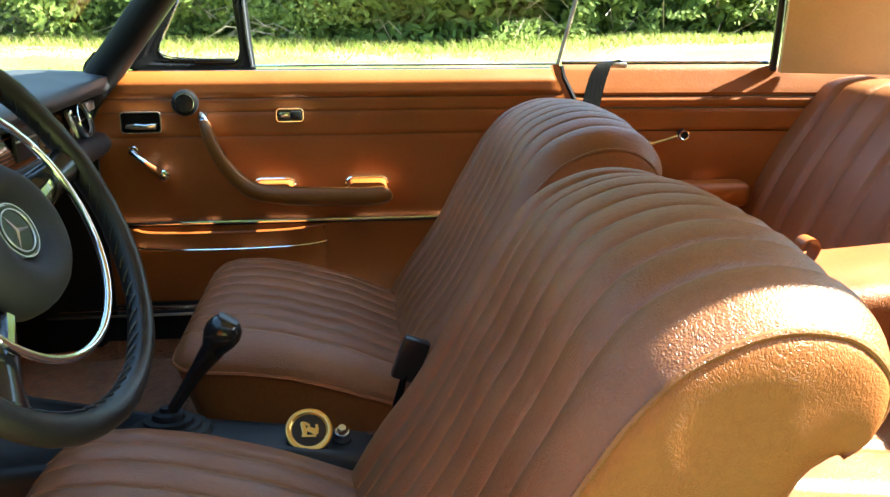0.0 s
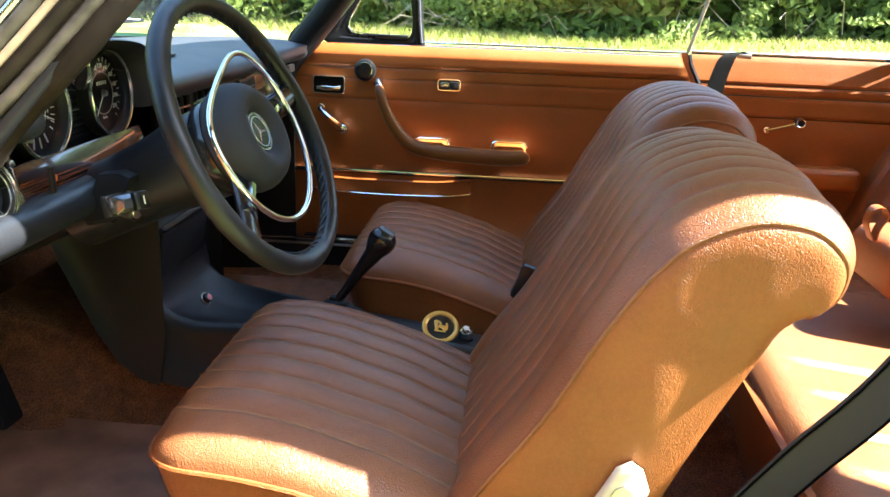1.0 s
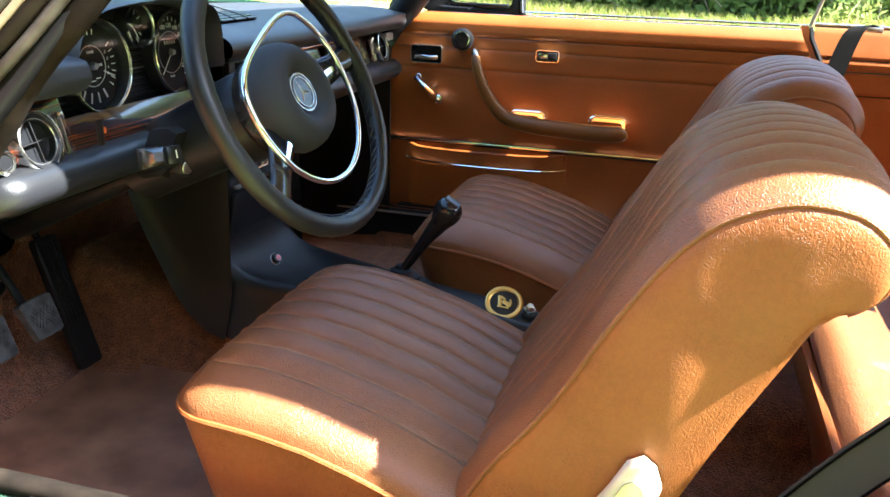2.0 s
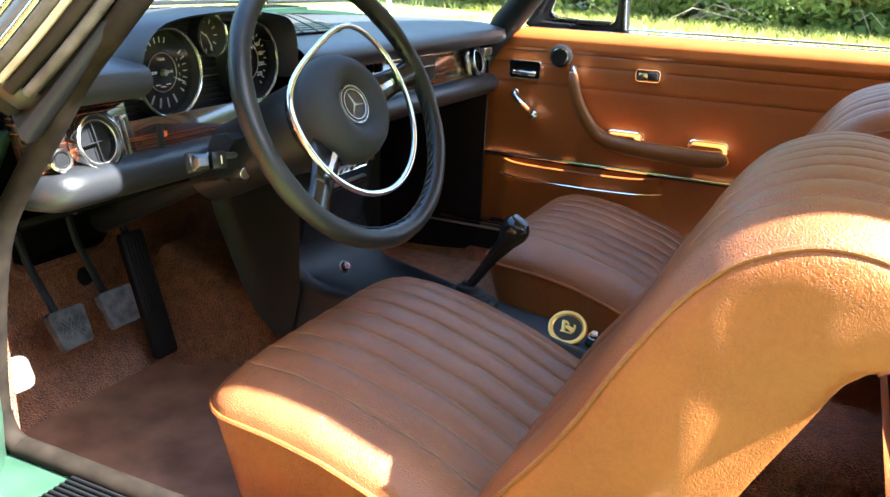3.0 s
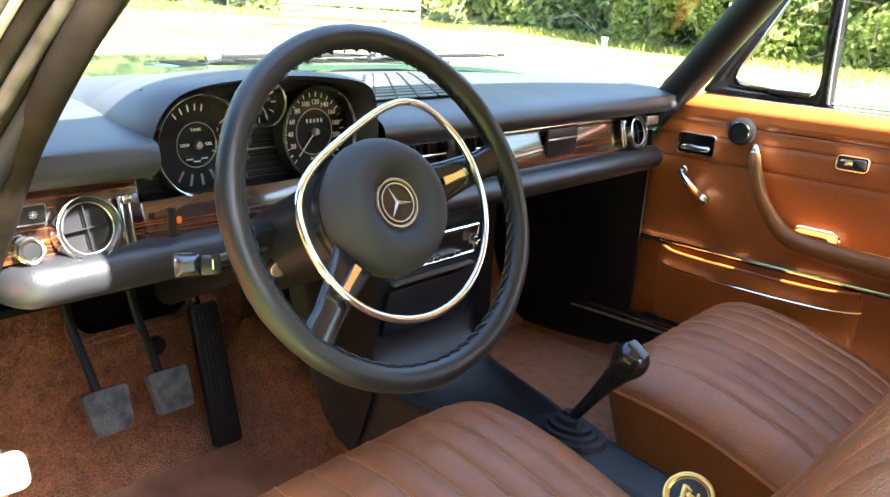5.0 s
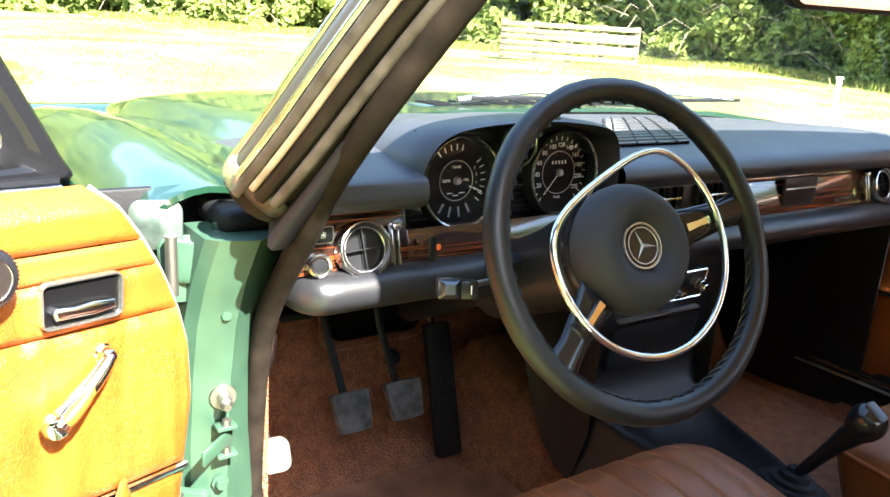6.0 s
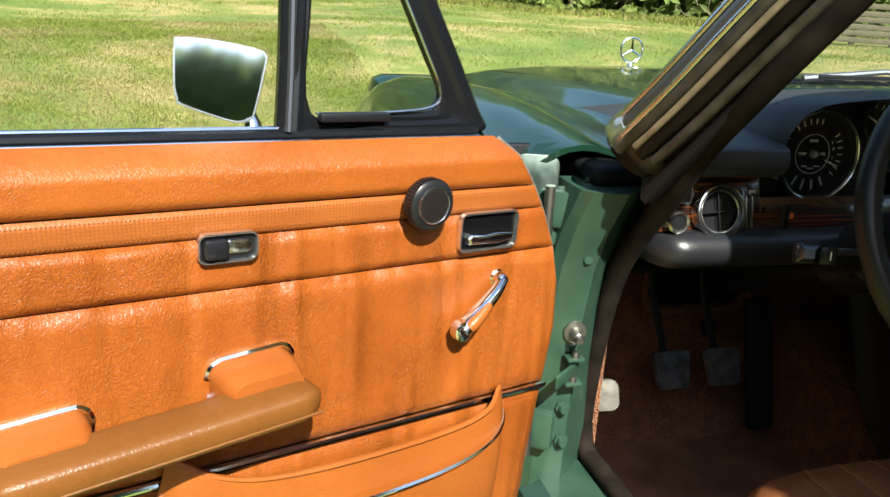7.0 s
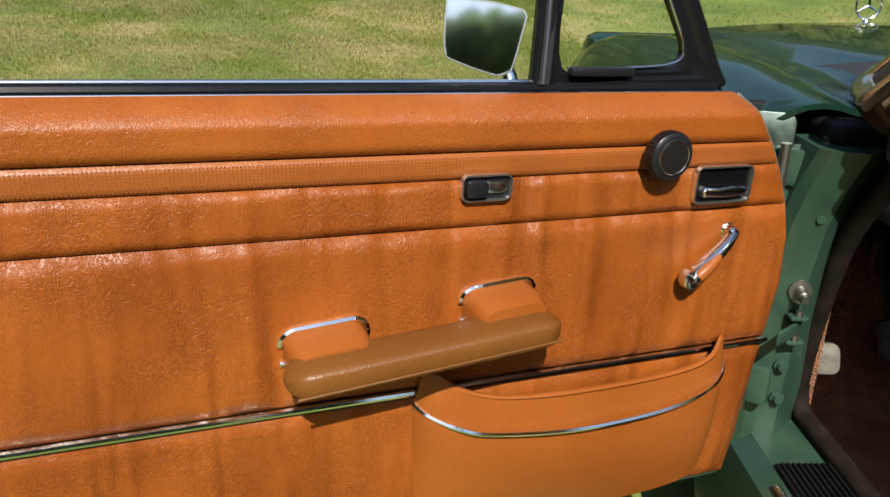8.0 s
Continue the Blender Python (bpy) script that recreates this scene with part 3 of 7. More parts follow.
def a_pillar(side):
    """Windscreen pillar in its layers: black trim inside, painted core, bright strip and rubber seals outside."""
    a, b = both(side, A_BASE), both(side, A_TOP)
    d = (b - a).normalized()
    back = vec(1, 0, 0) - d * d.x
    back.normalize()
    out = d.cross(back) * (1 if side > 0 else -1)
    if out.y * side < 0:
        out = -out

    wide = 1.0 if side < 0 else 0.62

    def bar(sec, p0=a - d * 0.02, p1=b + d * 0.02, n=8, bow=0.012):
        rings = []
        for i in range(n + 1):
            t = i / n
            c = p0.lerp(p1, t) + out * bow * math.sin(math.pi * t)
            rings.append([c + back * q * wide + out * r for q, r in sec])
        return loft_bm(rings)

    name = "pillar_driver" if side < 0 else "pillar_passenger"
    def foot(q, r, s):
        """A point on the section at (q, r), s metres up the pillar, which bends forward at its base."""
        return a + d * s + back * wide * (q - 0.026 * max(0.0, 1 - s / 0.22) ** 2) + out * (r + 0.012 * math.sin(math.pi * min(1, s / 0.613)))

    def rod(sec, s0, s1=0.633, n=16):
        return loft_bm([[foot(q, r, s0 + (s1 - s0) * (i / n) ** 1.3) for q, r in sec] for i in range(n + 1)])

    def bead(q, r, w, flat=0.75, turn=0.0):
        c, e = math.cos(turn), math.sin(turn)
        return [(q + w * math.cos(k * 0.5236) * c - flat * w * math.sin(k * 0.5236) * e, r + w * math.cos(k * 0.5236) * e + flat * w * math.sin(k * 0.5236) * c) for k in range(12)]

    core = part(name, rod([(0.0, 0.004), (0.018, 0.024), (0.034, 0.031), (0.054, 0.0315), (0.068, 0.027), (0.079, 0.0175), (0.085, 0.012), (0.0905, -0.002), (0.092, -0.016), (0.06, -0.03), (0.01, -0.028)], 0.045), BROWN_RUBBER, label="windscreen pillar of a green car with bright strips", kind="structure", category="pillar", sharp=35)
    part("pillar_trim", bar([(-0.004, -0.012), (-0.010, -0.026), (-0.004, -0.042), (0.012, -0.053), (0.035, -0.058), (0.06, -0.056), (0.082, -0.048), (0.098, -0.034), (0.104, -0.018), (0.10, -0.012), (0.06, -0.020)], a + d * (0.035 if side < 0 else -0.02)), RUBBER, core, "black padded inner trim", sharp=75)
    for nm, sec, s0, mt, lb in (
            ("bright_strip", bead(0.036, 0.0345, 0.0052), 0.075, SILVER, "polished strip"),
            ("strip_filler", bead(0.049, 0.0335, 0.0075, 0.4), 0.05, STRIP_GREY, "dark grey filler strip"),
            ("bright_strip", bead(0.0615, 0.0325, 0.0042, 0.8, -0.4), 0.075, SILVER, "polished strip"),
            ("brown_strip", bead(0.0705, 0.0270, 0.0062, 0.6, -0.7), 0.055, RIDGE, "brown rubber strip"),
            ("tan_strip", bead(0.0790, 0.0205, 0.0040, 0.6, -0.75), 0.08, TAN, "tan enamelled strip"),
            ("seal", bead(0.0865, 0.0105, 0.0065, 0.6, -1.0), 0.075, BROWN_RUBBER, ""),
            ("worn_seal", bead(0.0955, -0.001, 0.0065, 0.9, -1.2), 0.085, RIDGE, "worn brown rubber seal")):
        part(nm, rod(sec, s0), mt, core, lb)
    # cast cap in which the bright strips end
    front = [(-0.006, 0.004), (0.008, 0.018), (0.022, 0.030), (0.038, 0.037), (0.052, 0.037), (0.062, 0.034), (0.067, 0.029)]
    rings = []
    for s, k, o in ((0.086, 0.96, -0.002), (0.083, 0.97, 0.001), (0.070, 0.97, 0.002), (0.056, 0.94, 0.002), (0.046, 0.86, 0.0), (0.039, 0.72, -0.004), (0.034, 0.5, -0.009), (0.032, 0.3, -0.014)):
        mid = (0.034, 0.02)
        rings.append([foot(mid[0] + (q - mid[0]) * k + 0.2 * o, mid[1] + (r - mid[1]) * k + o, s - 0.25 * max(0, 0.045 - q)) for q, r in front])
    part("pillar_foot", loft_bm(rings, closed_ring=False), CAST, core, "bright cast end cap")
    # worn rubber foot behind it, dimpled at its end
    back_sec = [(0.060, 0.030), (0.068, 0.029), (0.078, 0.022), (0.088, 0.012), (0.095, 0.0), (0.099, -0.012), (0.096, -0.03)]
    rings = []
    for s, k, o in ((0.088, 0.96, -0.004), (0.084, 0.96, -0.001), (0.074, 0.94, 0.001), (0.064, 0.88, 0.0), (0.056, 0.78, -0.003), (0.050, 0.6, -0.008), (0.047, 0.35, -0.014)):
        mid = (0.074, 0.0)
        rings.append([foot(mid[0] + (q - mid[0]) * k + 0.6 * o, mid[1] + (r - mid[1]) * k + 0.8 * o + 0.0035 * noise.noise(vec(q * 90, s * 90, 1)), s) for q, r in back_sec])
    part("seal_foot", loft_bm(rings, closed_ring=False), RUST, core, "worn rubber seal end")
    return core


a_pillar(-1)
a_pillar(1)


# door seal on the driver's opening: down the hinge post and along the sill
seal = [vec(-0.22, -0.625, 1.29), vec(-0.34, -0.66, 1.14), vec(-0.43, -0.69, 1.03), vec(-0.49, -0.70, 0.965), vec(-0.545, -0.70, 0.912), vec(-0.594, -0.70, 0.852), vec(-0.652, -0.70, 0.785), vec(-0.704, -0.699, 0.715), vec(-0.742, -0.695, 0.62), vec(-0.770, -0.69, 0.50), vec(-0.775, -0.688, 0.43), vec(-0.755, -0.686, 0.394), vec(-0.68, -0.684, 0.390), vec(-0.2, -0.682, 0.390), vec(0.4, -0.682, 0.390)]
part("trim_seal", tube_bm(spline(seal, 70), 0.0145, 10), RIDGE_DARK, label="dark grey felt door seal", kind="structure", category="seal")

# windscreen
a, b = A_BASE, A_TOP
bm = grid_bm(lambda u, v: both(1, a).lerp(b, v) * 1.0 + vec(-(0.26 - 0.175 * v) * (1 - (2 * u - 1) ** 2), -2 * u * (a.y + (b.y - a.y) * v), 0), 16, 8)
ws = part("windscreen", bm, GLASS, label="clear raked windscreen", kind="structure", category="window")
ws.visible_shadow = False


# roof, headliner and rear shell
def roof_point(u, v):
    x = -0.30 + 1.42 * u
    y = (2 * v - 1)
    half = lerp_table([(-0.30, 0.61), (0.3, 0.61), (1.12, 0.56)], x)
    z = 1.335 + 0.055 * (1 - abs(y) ** 2.4) - 0.05 * max(0, (x - 0.5) / 0.62) ** 2 - 0.012 * max(0, (-x - 0.1) / 0.2) ** 2
    # driver's edge widened, out of view, to trim the sun on the seat
    if y < 0:
        half += lerp_table([(0.42, 0.0), (0.60, 0.015), (0.85, 0.015)], x)
    return vec(x, y * half + 0.03, z)


part("roof", thicken(grid_bm(roof_point, 14, 16), -0.012), PAINT, label="green painted car roof", kind="structure", category="roof")
part("ceiling", thicken(grid_bm(lambda u, v: roof_point(u, 0.02 + 0.96 * v) - vec(0, 0, 0.022), 14, 16), 0.004), CREAM, label="cream perforated headliner", kind="structure", category="ceiling")
for side in (-1, 1):
    # passenger rail set outward, out of view, to cut the sun on the door
    part("trim_roof_rail", tube_bm([vec(-0.30 + 0.1 * k, side * lerp_table([(-0.3, 0.567), (0.3, 0.567), (1.12, 0.53)], -0.30 + 0.1 * k) + (0.091 if side > 0 else 0.0), 1.322) for k in range(14)], 0.025 if side > 0 else 0.018, 8), BLACK, label="black roof rail with gutter", kind="structure", category="trim")


# rear quarter: trim panel below the window and the broad cream pillar behind it
def quarter(side):
    def pan(s, v):
        x = 0.37 + (1.15 - 0.37) * s
        z = v
        n = lerp_table([(0.37, 0.725), (0.8, 0.70), (1.15, 0.66)], x)
        lean = lerp_table([(0.37, 0.0), (0.845, 0.004), (0.91, 0.03)], z)
        return vec(x, side * (n + lean), z)
    outer = part("wall_rear_driver" if side < 0 else "wall_rear_passenger", thicken(grid_bm(lambda u, v: pan(u, 0.30 + 0.60 * v) + vec(0, side * 0.03, 0), 6, 6), 0.01), PAINT, label="green rear wing panel", kind="structure", category="wall")
    for k, (z0, z1) in enumerate(((0.845, 0.912), (0.818, 0.843), (0.765, 0.816), (0.36, 0.763))):
        def face(u, v, z0=z0, z1=z1):
            e = min(v, 1 - v) * (z1 - z0)
            return pan(u, z0 + (z1 - z0) * v) - vec(0, side * 0.006 * math.sqrt(min(1, e / 0.008)), 0)
        part("trim_panel", grid_bm(face, 12, 14 if k else 10), DOOR_FLAT, outer, "cognac vinyl rear side trim")
    post = [vec(0.862, side * 0.705, 0.90), vec(0.85, side * 0.675, 1.06), vec(0.815, side * (0.62 if side > 0 else 0.585), 1.20), vec(0.76, side * (0.57 if side > 0 else 0.53), 1.33)]
    back = [vec(1.18, side * 0.66, 0.895), vec(1.17, side * 0.64, 1.06), vec(1.13, side * (0.59 if side > 0 else 0.565), 1.20), vec(1.08, side * (0.54 if side > 0 else 0.51), 1.33)]
    sp, sb = spline(post, 12), spline(back, 12)
    part("pillar_rear", thicken(grid_bm(lambda u, v: sp[round(v * 11)].lerp(sb[round(v * 11)], u) + vec(0, -side * 0.012 * math.sin(math.pi * u), 0), 10, 11), 0.02), CREAM, outer, "cream vinyl rear pillar trim")
    part("window_frame", tube_bm([p + vec(-0.006, side * 0.012, 0) for p in sp], 0.009, 8), BLACK, outer, "black rubber window channel")
    part("pillar_edge", tube_bm([p + vec(0.022, -side * 0.008, 0) for p in sp], 0.017, 8, flat=0.6), CREAM, outer, "padded cream edge")
    part("window_strip", tube_bm([pan(u, 0.916) + vec(0, side * 0.012, 0) for u in (0, 0.15, 0.3, 0.45, 0.62)], 0.005, 8), CHROME, outer, "bright window strip")
    return outer


quarter(1)
quarter(-1)
part("wall_rear", thicken(grid_bm(lambda u, v: vec(1.10 + 0.08 * (1 - v), -0.66 + 1.32 * u, 0.3 + 0.58 * v), 8, 6), 0.02), CARPET, label="wall behind the rear seat", kind="structure", category="wall")
part("rear_shelf", box_bm(0.42, 1.3, 0.02, (1.33, 0, 0.875), 0.004), CARPET, label="brown parcel shelf", kind="structure", category="shelf")
rw = part("window_rear", grid_bm(lambda u, v: vec(1.50 - 0.40 * v + 0.05 * (1 - (2 * u - 1) ** 2), (-1 + 2 * u) * (0.62 - 0.1 * v), 0.89 + 0.43 * v), 10, 6), GLASS, label="curved clear rear window", kind="structure", category="window")
rw.visible_shadow = False


# bonnet and wings: one pressed skin whose height follows the crowns
def bonnet_z(x, y):
    a = abs(y)
    base = lerp_table([(-2.2, 0.78), (-2.05, 0.822), (-1.8, 0.862), (-1.5, 0.886), (-1.2, 0.902), (-0.95, 0.912), (-0.72, 0.912)], x)
    dome = 0.028 * (1 - min(1, a / 0.60) ** 3)
    wing = lerp_table([(-2.25, 0.70), (-2.15, 0.765), (-2.0, 0.808), (-1.8, 0.842), (-1.5, 0.874), (-1.2, 0.892), (-1.0, 0.892), (-0.85, 0.885), (-0.72, 0.876)], x)
    k = smooth01((a - 0.56) / 0.10)
    z = (base + dome) * (1 - k) + (wing - 0.02) * k
    z += 0.026 * math.exp(-((a - 0.755) / 0.07) ** 2)
    z -= 0.014 * math.exp(-((a - 0.61) / 0.022) ** 2)
    if a > 0.80:
        z -= 3.4 * (a - 0.80) ** 1.35
    return z


def bonnet_point(u, v):
    a = abs(2 * v - 1) * 0.885
    rear = -0.985 + 0.18 * a * a  # the bonnet ends at the windscreen's foot, the wings run on to the doors
    rear += (-0.735 - rear) * smooth01((a - 0.63) / 0.09)
    x = -2.2 + (rear + 2.2) * u
    y = (2 * v - 1) * lerp_table([(-0.90, 0.885), (-0.80, 0.865), (-0.735, 0.805)], x)
    return vec(x, y, bonnet_z(x, y))


part("bonnet", thicken(grid_bm(bonnet_point, 56, 70), 0.008), PAINT, label="dark green polished bonnet and front wings", kind="structure", category="car body", sharp=50)
part("car_front", box_bm(0.14, 1.60, 0.42, (-2.15, 0, 0.60), 0.04), PAINT, label="green car nose under the bonnet", kind="structure", category="car body")
for side in (-1, 1):
    wing = grid_bm(lambda u, v: vec(-2.2 + 1.32 * u, side * (0.885 + 0.015 * math.sin(math.pi * v)), bonnet_z(-2.2 + 1.32 * u, 0.885) * (1 - v) + (0.30 if not -1.95 < -2.2 + 1.32 * u < -1.25 else 0.30 + 0.3 * math.sin(math.pi * (-1.25 + 2.2 - 1.32 * u) / 0.7)) * v), 40, 8)
    part("wing_side", thicken(wing, 0.006), PAINT, label="dark green front wing side", kind="structure", category="car body")


# ---- seats ----
def flute(w, lines, width, depth):
    """Stitched channels: a narrow groove at every line."""
    return -depth * max(math.exp(-((w - l) / width) ** 2) for l in lines)


def rib(w, depth):
    """The padding that swells between two seams of the seat cover."""
    if abs(w) > 0.70:
        return 0.0
    return depth * (abs(math.sin(math.pi * (w + 0.70) / 0.20)) ** 0.7 - 1.0)


# paler than the seat: worn seams, with their caught light in the colour
SEAM = leather("lit_seam_vinyl", (0.3096, 0.1462, 0.0602), (0.2322, 0.1032, 0.0387), 0.36, 0.2)
FLUTES = [-0.70, -0.50, -0.30, -0.10, 0.10, 0.30, 0.50, 0.70]
BACK_SIDE = [(-0.125, 0.41), (-0.078, 0.494), (-0.035, 0.555), (0.0, 0.612), (0.035, 0.68), (0.072, 0.742), (0.10, 0.779), (0.135, 0.810), (0.19, 0.831), (0.244, 0.827), (0.275, 0.806), (0.286, 0.782), (0.278, 0.752), (0.251, 0.732)]
BACK_REAR = [(0.251, 0.732), (0.226, 0.708), (0.205, 0.665), (0.167, 0.588), (0.13, 0.503), (0.095, 0.42), (0.06, 0.36)]
CUSH_TOP = [(-0.497, 0.492), (-0.490, 0.513), (-0.472, 0.530), (-0.44, 0.540), (-0.39, 0.541), (-0.324, 0.530), (-0.21, 0.496), (-0.106, 0.448), (-0.02, 0.41)]
CUSH_PIPE = [(-0.497, 0.490), (-0.42, 0.486), (-0.369, 0.482), (-0.303, 0.471), (-0.239, 0.452), (-0.15, 0.42), (-0.02, 0.37)]


def front_seat(m, label, recliner):
    s = thing("front_seat", label, "car seat", tuple(m @ vec(-0.2, 0, FLOOR_Z)), group="front seats")
    hw = 0.25
    side = spline([vec(x, 0, z) for x, z in BACK_SIDE], 64)
    n = len(side) - 1
    nor = []
    for i in range(n + 1):
        t = (side[min(i + 1, n)] - side[max(i - 1, 0)]).normalized()
        nor.append(vec(-t.z, 0, t.x))

    def cover(u, v):
        i = round(u * n)
        w = 2 * v - 1
        a = abs(w)
        bulge = lerp_table([(0, 0.012), (0.35, 0.016), (0.55, 0.040), (0.72, 0.042), (0.9, 0.02), (1, 0.0)], u) * (1 - a ** 3.2)
        bulge += 0.010 * (1 - ((a - 0.86) / 0.14) ** 2) if a > 0.72 else 0.0
        fade = smooth01((u - 0.02) / 0.08) * smooth01((0.93 - u) / 0.12)
        bulge += (flute(w, FLUTES, 0.010, 0.002) + rib(w, 0.0042) + 0.0042 * smooth01((a - 0.70) / 0.05) - 0.0042 * (a > 0.70)) * fade
        return side[i] + nor[i] * bulge + vec(0, w * (hw - 0.004), 0)

    back = part("backrest", grid_bm(cover, n, 200), SEAT, s, "brown fluted vinyl backrest", m, 60)
    for w in FLUTES:
        part("seam", tube_bm([cover(u, (w + 1) / 2) + nor[round(u * n)] * 0.0006 for u in [(2 + 2 * k) / n for k in range(28)]], 0.0016, 5), SEAM, back, "", m)
    rear = spline([vec(x, 0, z) for x, z in BACK_REAR], 20)
    part("back_shell", grid_bm(lambda u, v: rear[round(u * 19)] + vec(0.012 * math.sin(math.pi * v), (2 * v - 1) * (hw - 0.004), 0), 19, 16), SEAT_SIDE, back, "smooth vinyl seat back", m)
    # side panels between cover and shell, slightly padded
    front = spline([vec(x, 0, z) for x, z in BACK_SIDE], 40)
    core = spline([vec(0.06, 0, 0.36), vec(0.095, 0, 0.42), vec(0.13, 0, 0.503), vec(0.167, 0, 0.588), vec(0.205, 0, 0.665), vec(0.226, 0, 0.708), vec(0.240, 0, 0.723), vec(0.247, 0, 0.729), vec(0.251, 0, 0.732)], 40)
    for sg in (-1, 1):
        def flank(u, v, sg=sg):
            p = front[round(u * 39)].lerp(core[round(u * 39)], v)
            pad = 0.012 * math.sin(math.pi * min(1, v * 1.0)) ** 0.5
            pad += 0.006 * noise.noise(p * 14 + vec(0, 3 * sg, 0)) * math.sin(math.pi * v)
            return p + vec(0, sg * (hw - 0.003 + pad), 0)
        part("side_panel", grid_bm(flank, 39, 22), SEAT_SIDE, back, "cognac grained vinyl side panel", m)
        part("piping", tube_bm([p + vec(0, sg * (hw - 0.001), 0) for p in side], 0.003, 6), SEAT, back, "", m)
    # cushion
    def half_w(x):
        r = 0.06
        return 0.258 - (0 if x > -0.497 + r else r - math.sqrt(max(0, r * r - (-0.497 + r - x) ** 2)))

    def top(u, v):
        x = -0.497 + 0.475 * u ** 1.35
        w = 2 * v - 1
        a = abs(w)
        zt, zp = lerp_table(CUSH_TOP, x), lerp_table(CUSH_PIPE, x)
        z = zp + (zt - zp) * (1 - a ** 5) ** 0.5
        fade = smooth01((x + 0.485) / 0.05)
        z += (flute(w, FLUTES, 0.010, 0.002) + rib(w, 0.0045) + 0.0045 * smooth01((a - 0.70) / 0.05) - 0.0045 * (a > 0.70)) * fade
        return vec(x, w * half_w(x), z)

    cush = part("cushion", grid_bm(top, 54, 200), SEAT, s, "brown fluted vinyl seat cushion", m, 60)
    for w in FLUTES:
        part("seam", tube_bm([top(u, (w + 1) / 2) + vec(0, 0, 0.0006) for u in [0.06 + 0.9 * k / 24 for k in range(25)]], 0.0016, 5), SEAM, cush, "", m)
    loop = []
    for k in range(25):
        x = -0.02 - 0.45 * k / 24
        loop.append((x, half_w(x)))
    loop += [(-0.497 + 0.06 * (1 - math.cos(radians(a))) , 0.198 + 0.06 * math.sin(radians(a))) for a in (60, 45, 30, 15, 0)]
    ring = [vec(x, y, lerp_table(CUSH_PIPE, x)) for x, y in loop]
    ring += [vec(-0.497, y, 0.490) for y in (0.15, 0.1, 0.05, 0, -0.05, -0.1, -0.15)]
    ring += [vec(p.x, -p.y, p.z) for p in ring[:len(loop)][::-1]]
    part("piping", tube_bm([p + vec(0, 0.001 if p.y > 0 else -0.001, 0) for p in ring], 0.0036, 6), SEAT_SIDE, cush, "", m)
    low = [vec(p.x * 0.88 - 0.005, p.y * 0.975, 0.31) for p in ring]
    part("skirt", grid_bm(lambda u, v: ring[round(u * (len(ring) - 1))].lerp(low[round(u * (len(ring) - 1))], v), len(ring) - 1, 8), SEAT_SIDE, cush, "cognac vinyl cushion skirt", m)
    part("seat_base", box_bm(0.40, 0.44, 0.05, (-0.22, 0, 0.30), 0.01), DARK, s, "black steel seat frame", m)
    for sg in (-1, 1):
        part("rail", box_bm(0.52, 0.03, 0.022, (-0.22, sg * 0.19, 0.279), 0.004), SATIN, s, "steel seat rail", m)
    if recliner:
        out = [(-0.05, -0.06), (-0.043, -0.02), (-0.02, 0.02), (-0.004, 0.053), (0.012, 0.062), (0.026, 0.052), (0.034, 0.03), (0.026, -0.005), (0.012, -0.035), (0.0, -0.06)]
        pl = part("hinge_cover", slab_bm(out, 0.012, 0.005, 3), IVORY, s, "cream painted recliner hinge cover", m @ stand((0, -1, 0), (0.075, -0.262, 0.49), (1, 0, 0)))
        part("hinge_recess", slab_bm([(x * 0.6, y * 0.6) for x, y in out], 0.003, 0.001), SATIN, pl, "", m @ stand((0, -1, 0), (0.073, -0.2735, 0.49), (1, 0, 0)))
    return s


front_seat(pose(0, -0.36, 0), "cognac brown fluted vinyl driver's seat with piped edges", True)
front_seat(pose(0.085, 0.36, 0) @ Matrix.Diagonal((1, -1, 1, 1)), "cognac brown fluted vinyl passenger seat with piped edges", False)


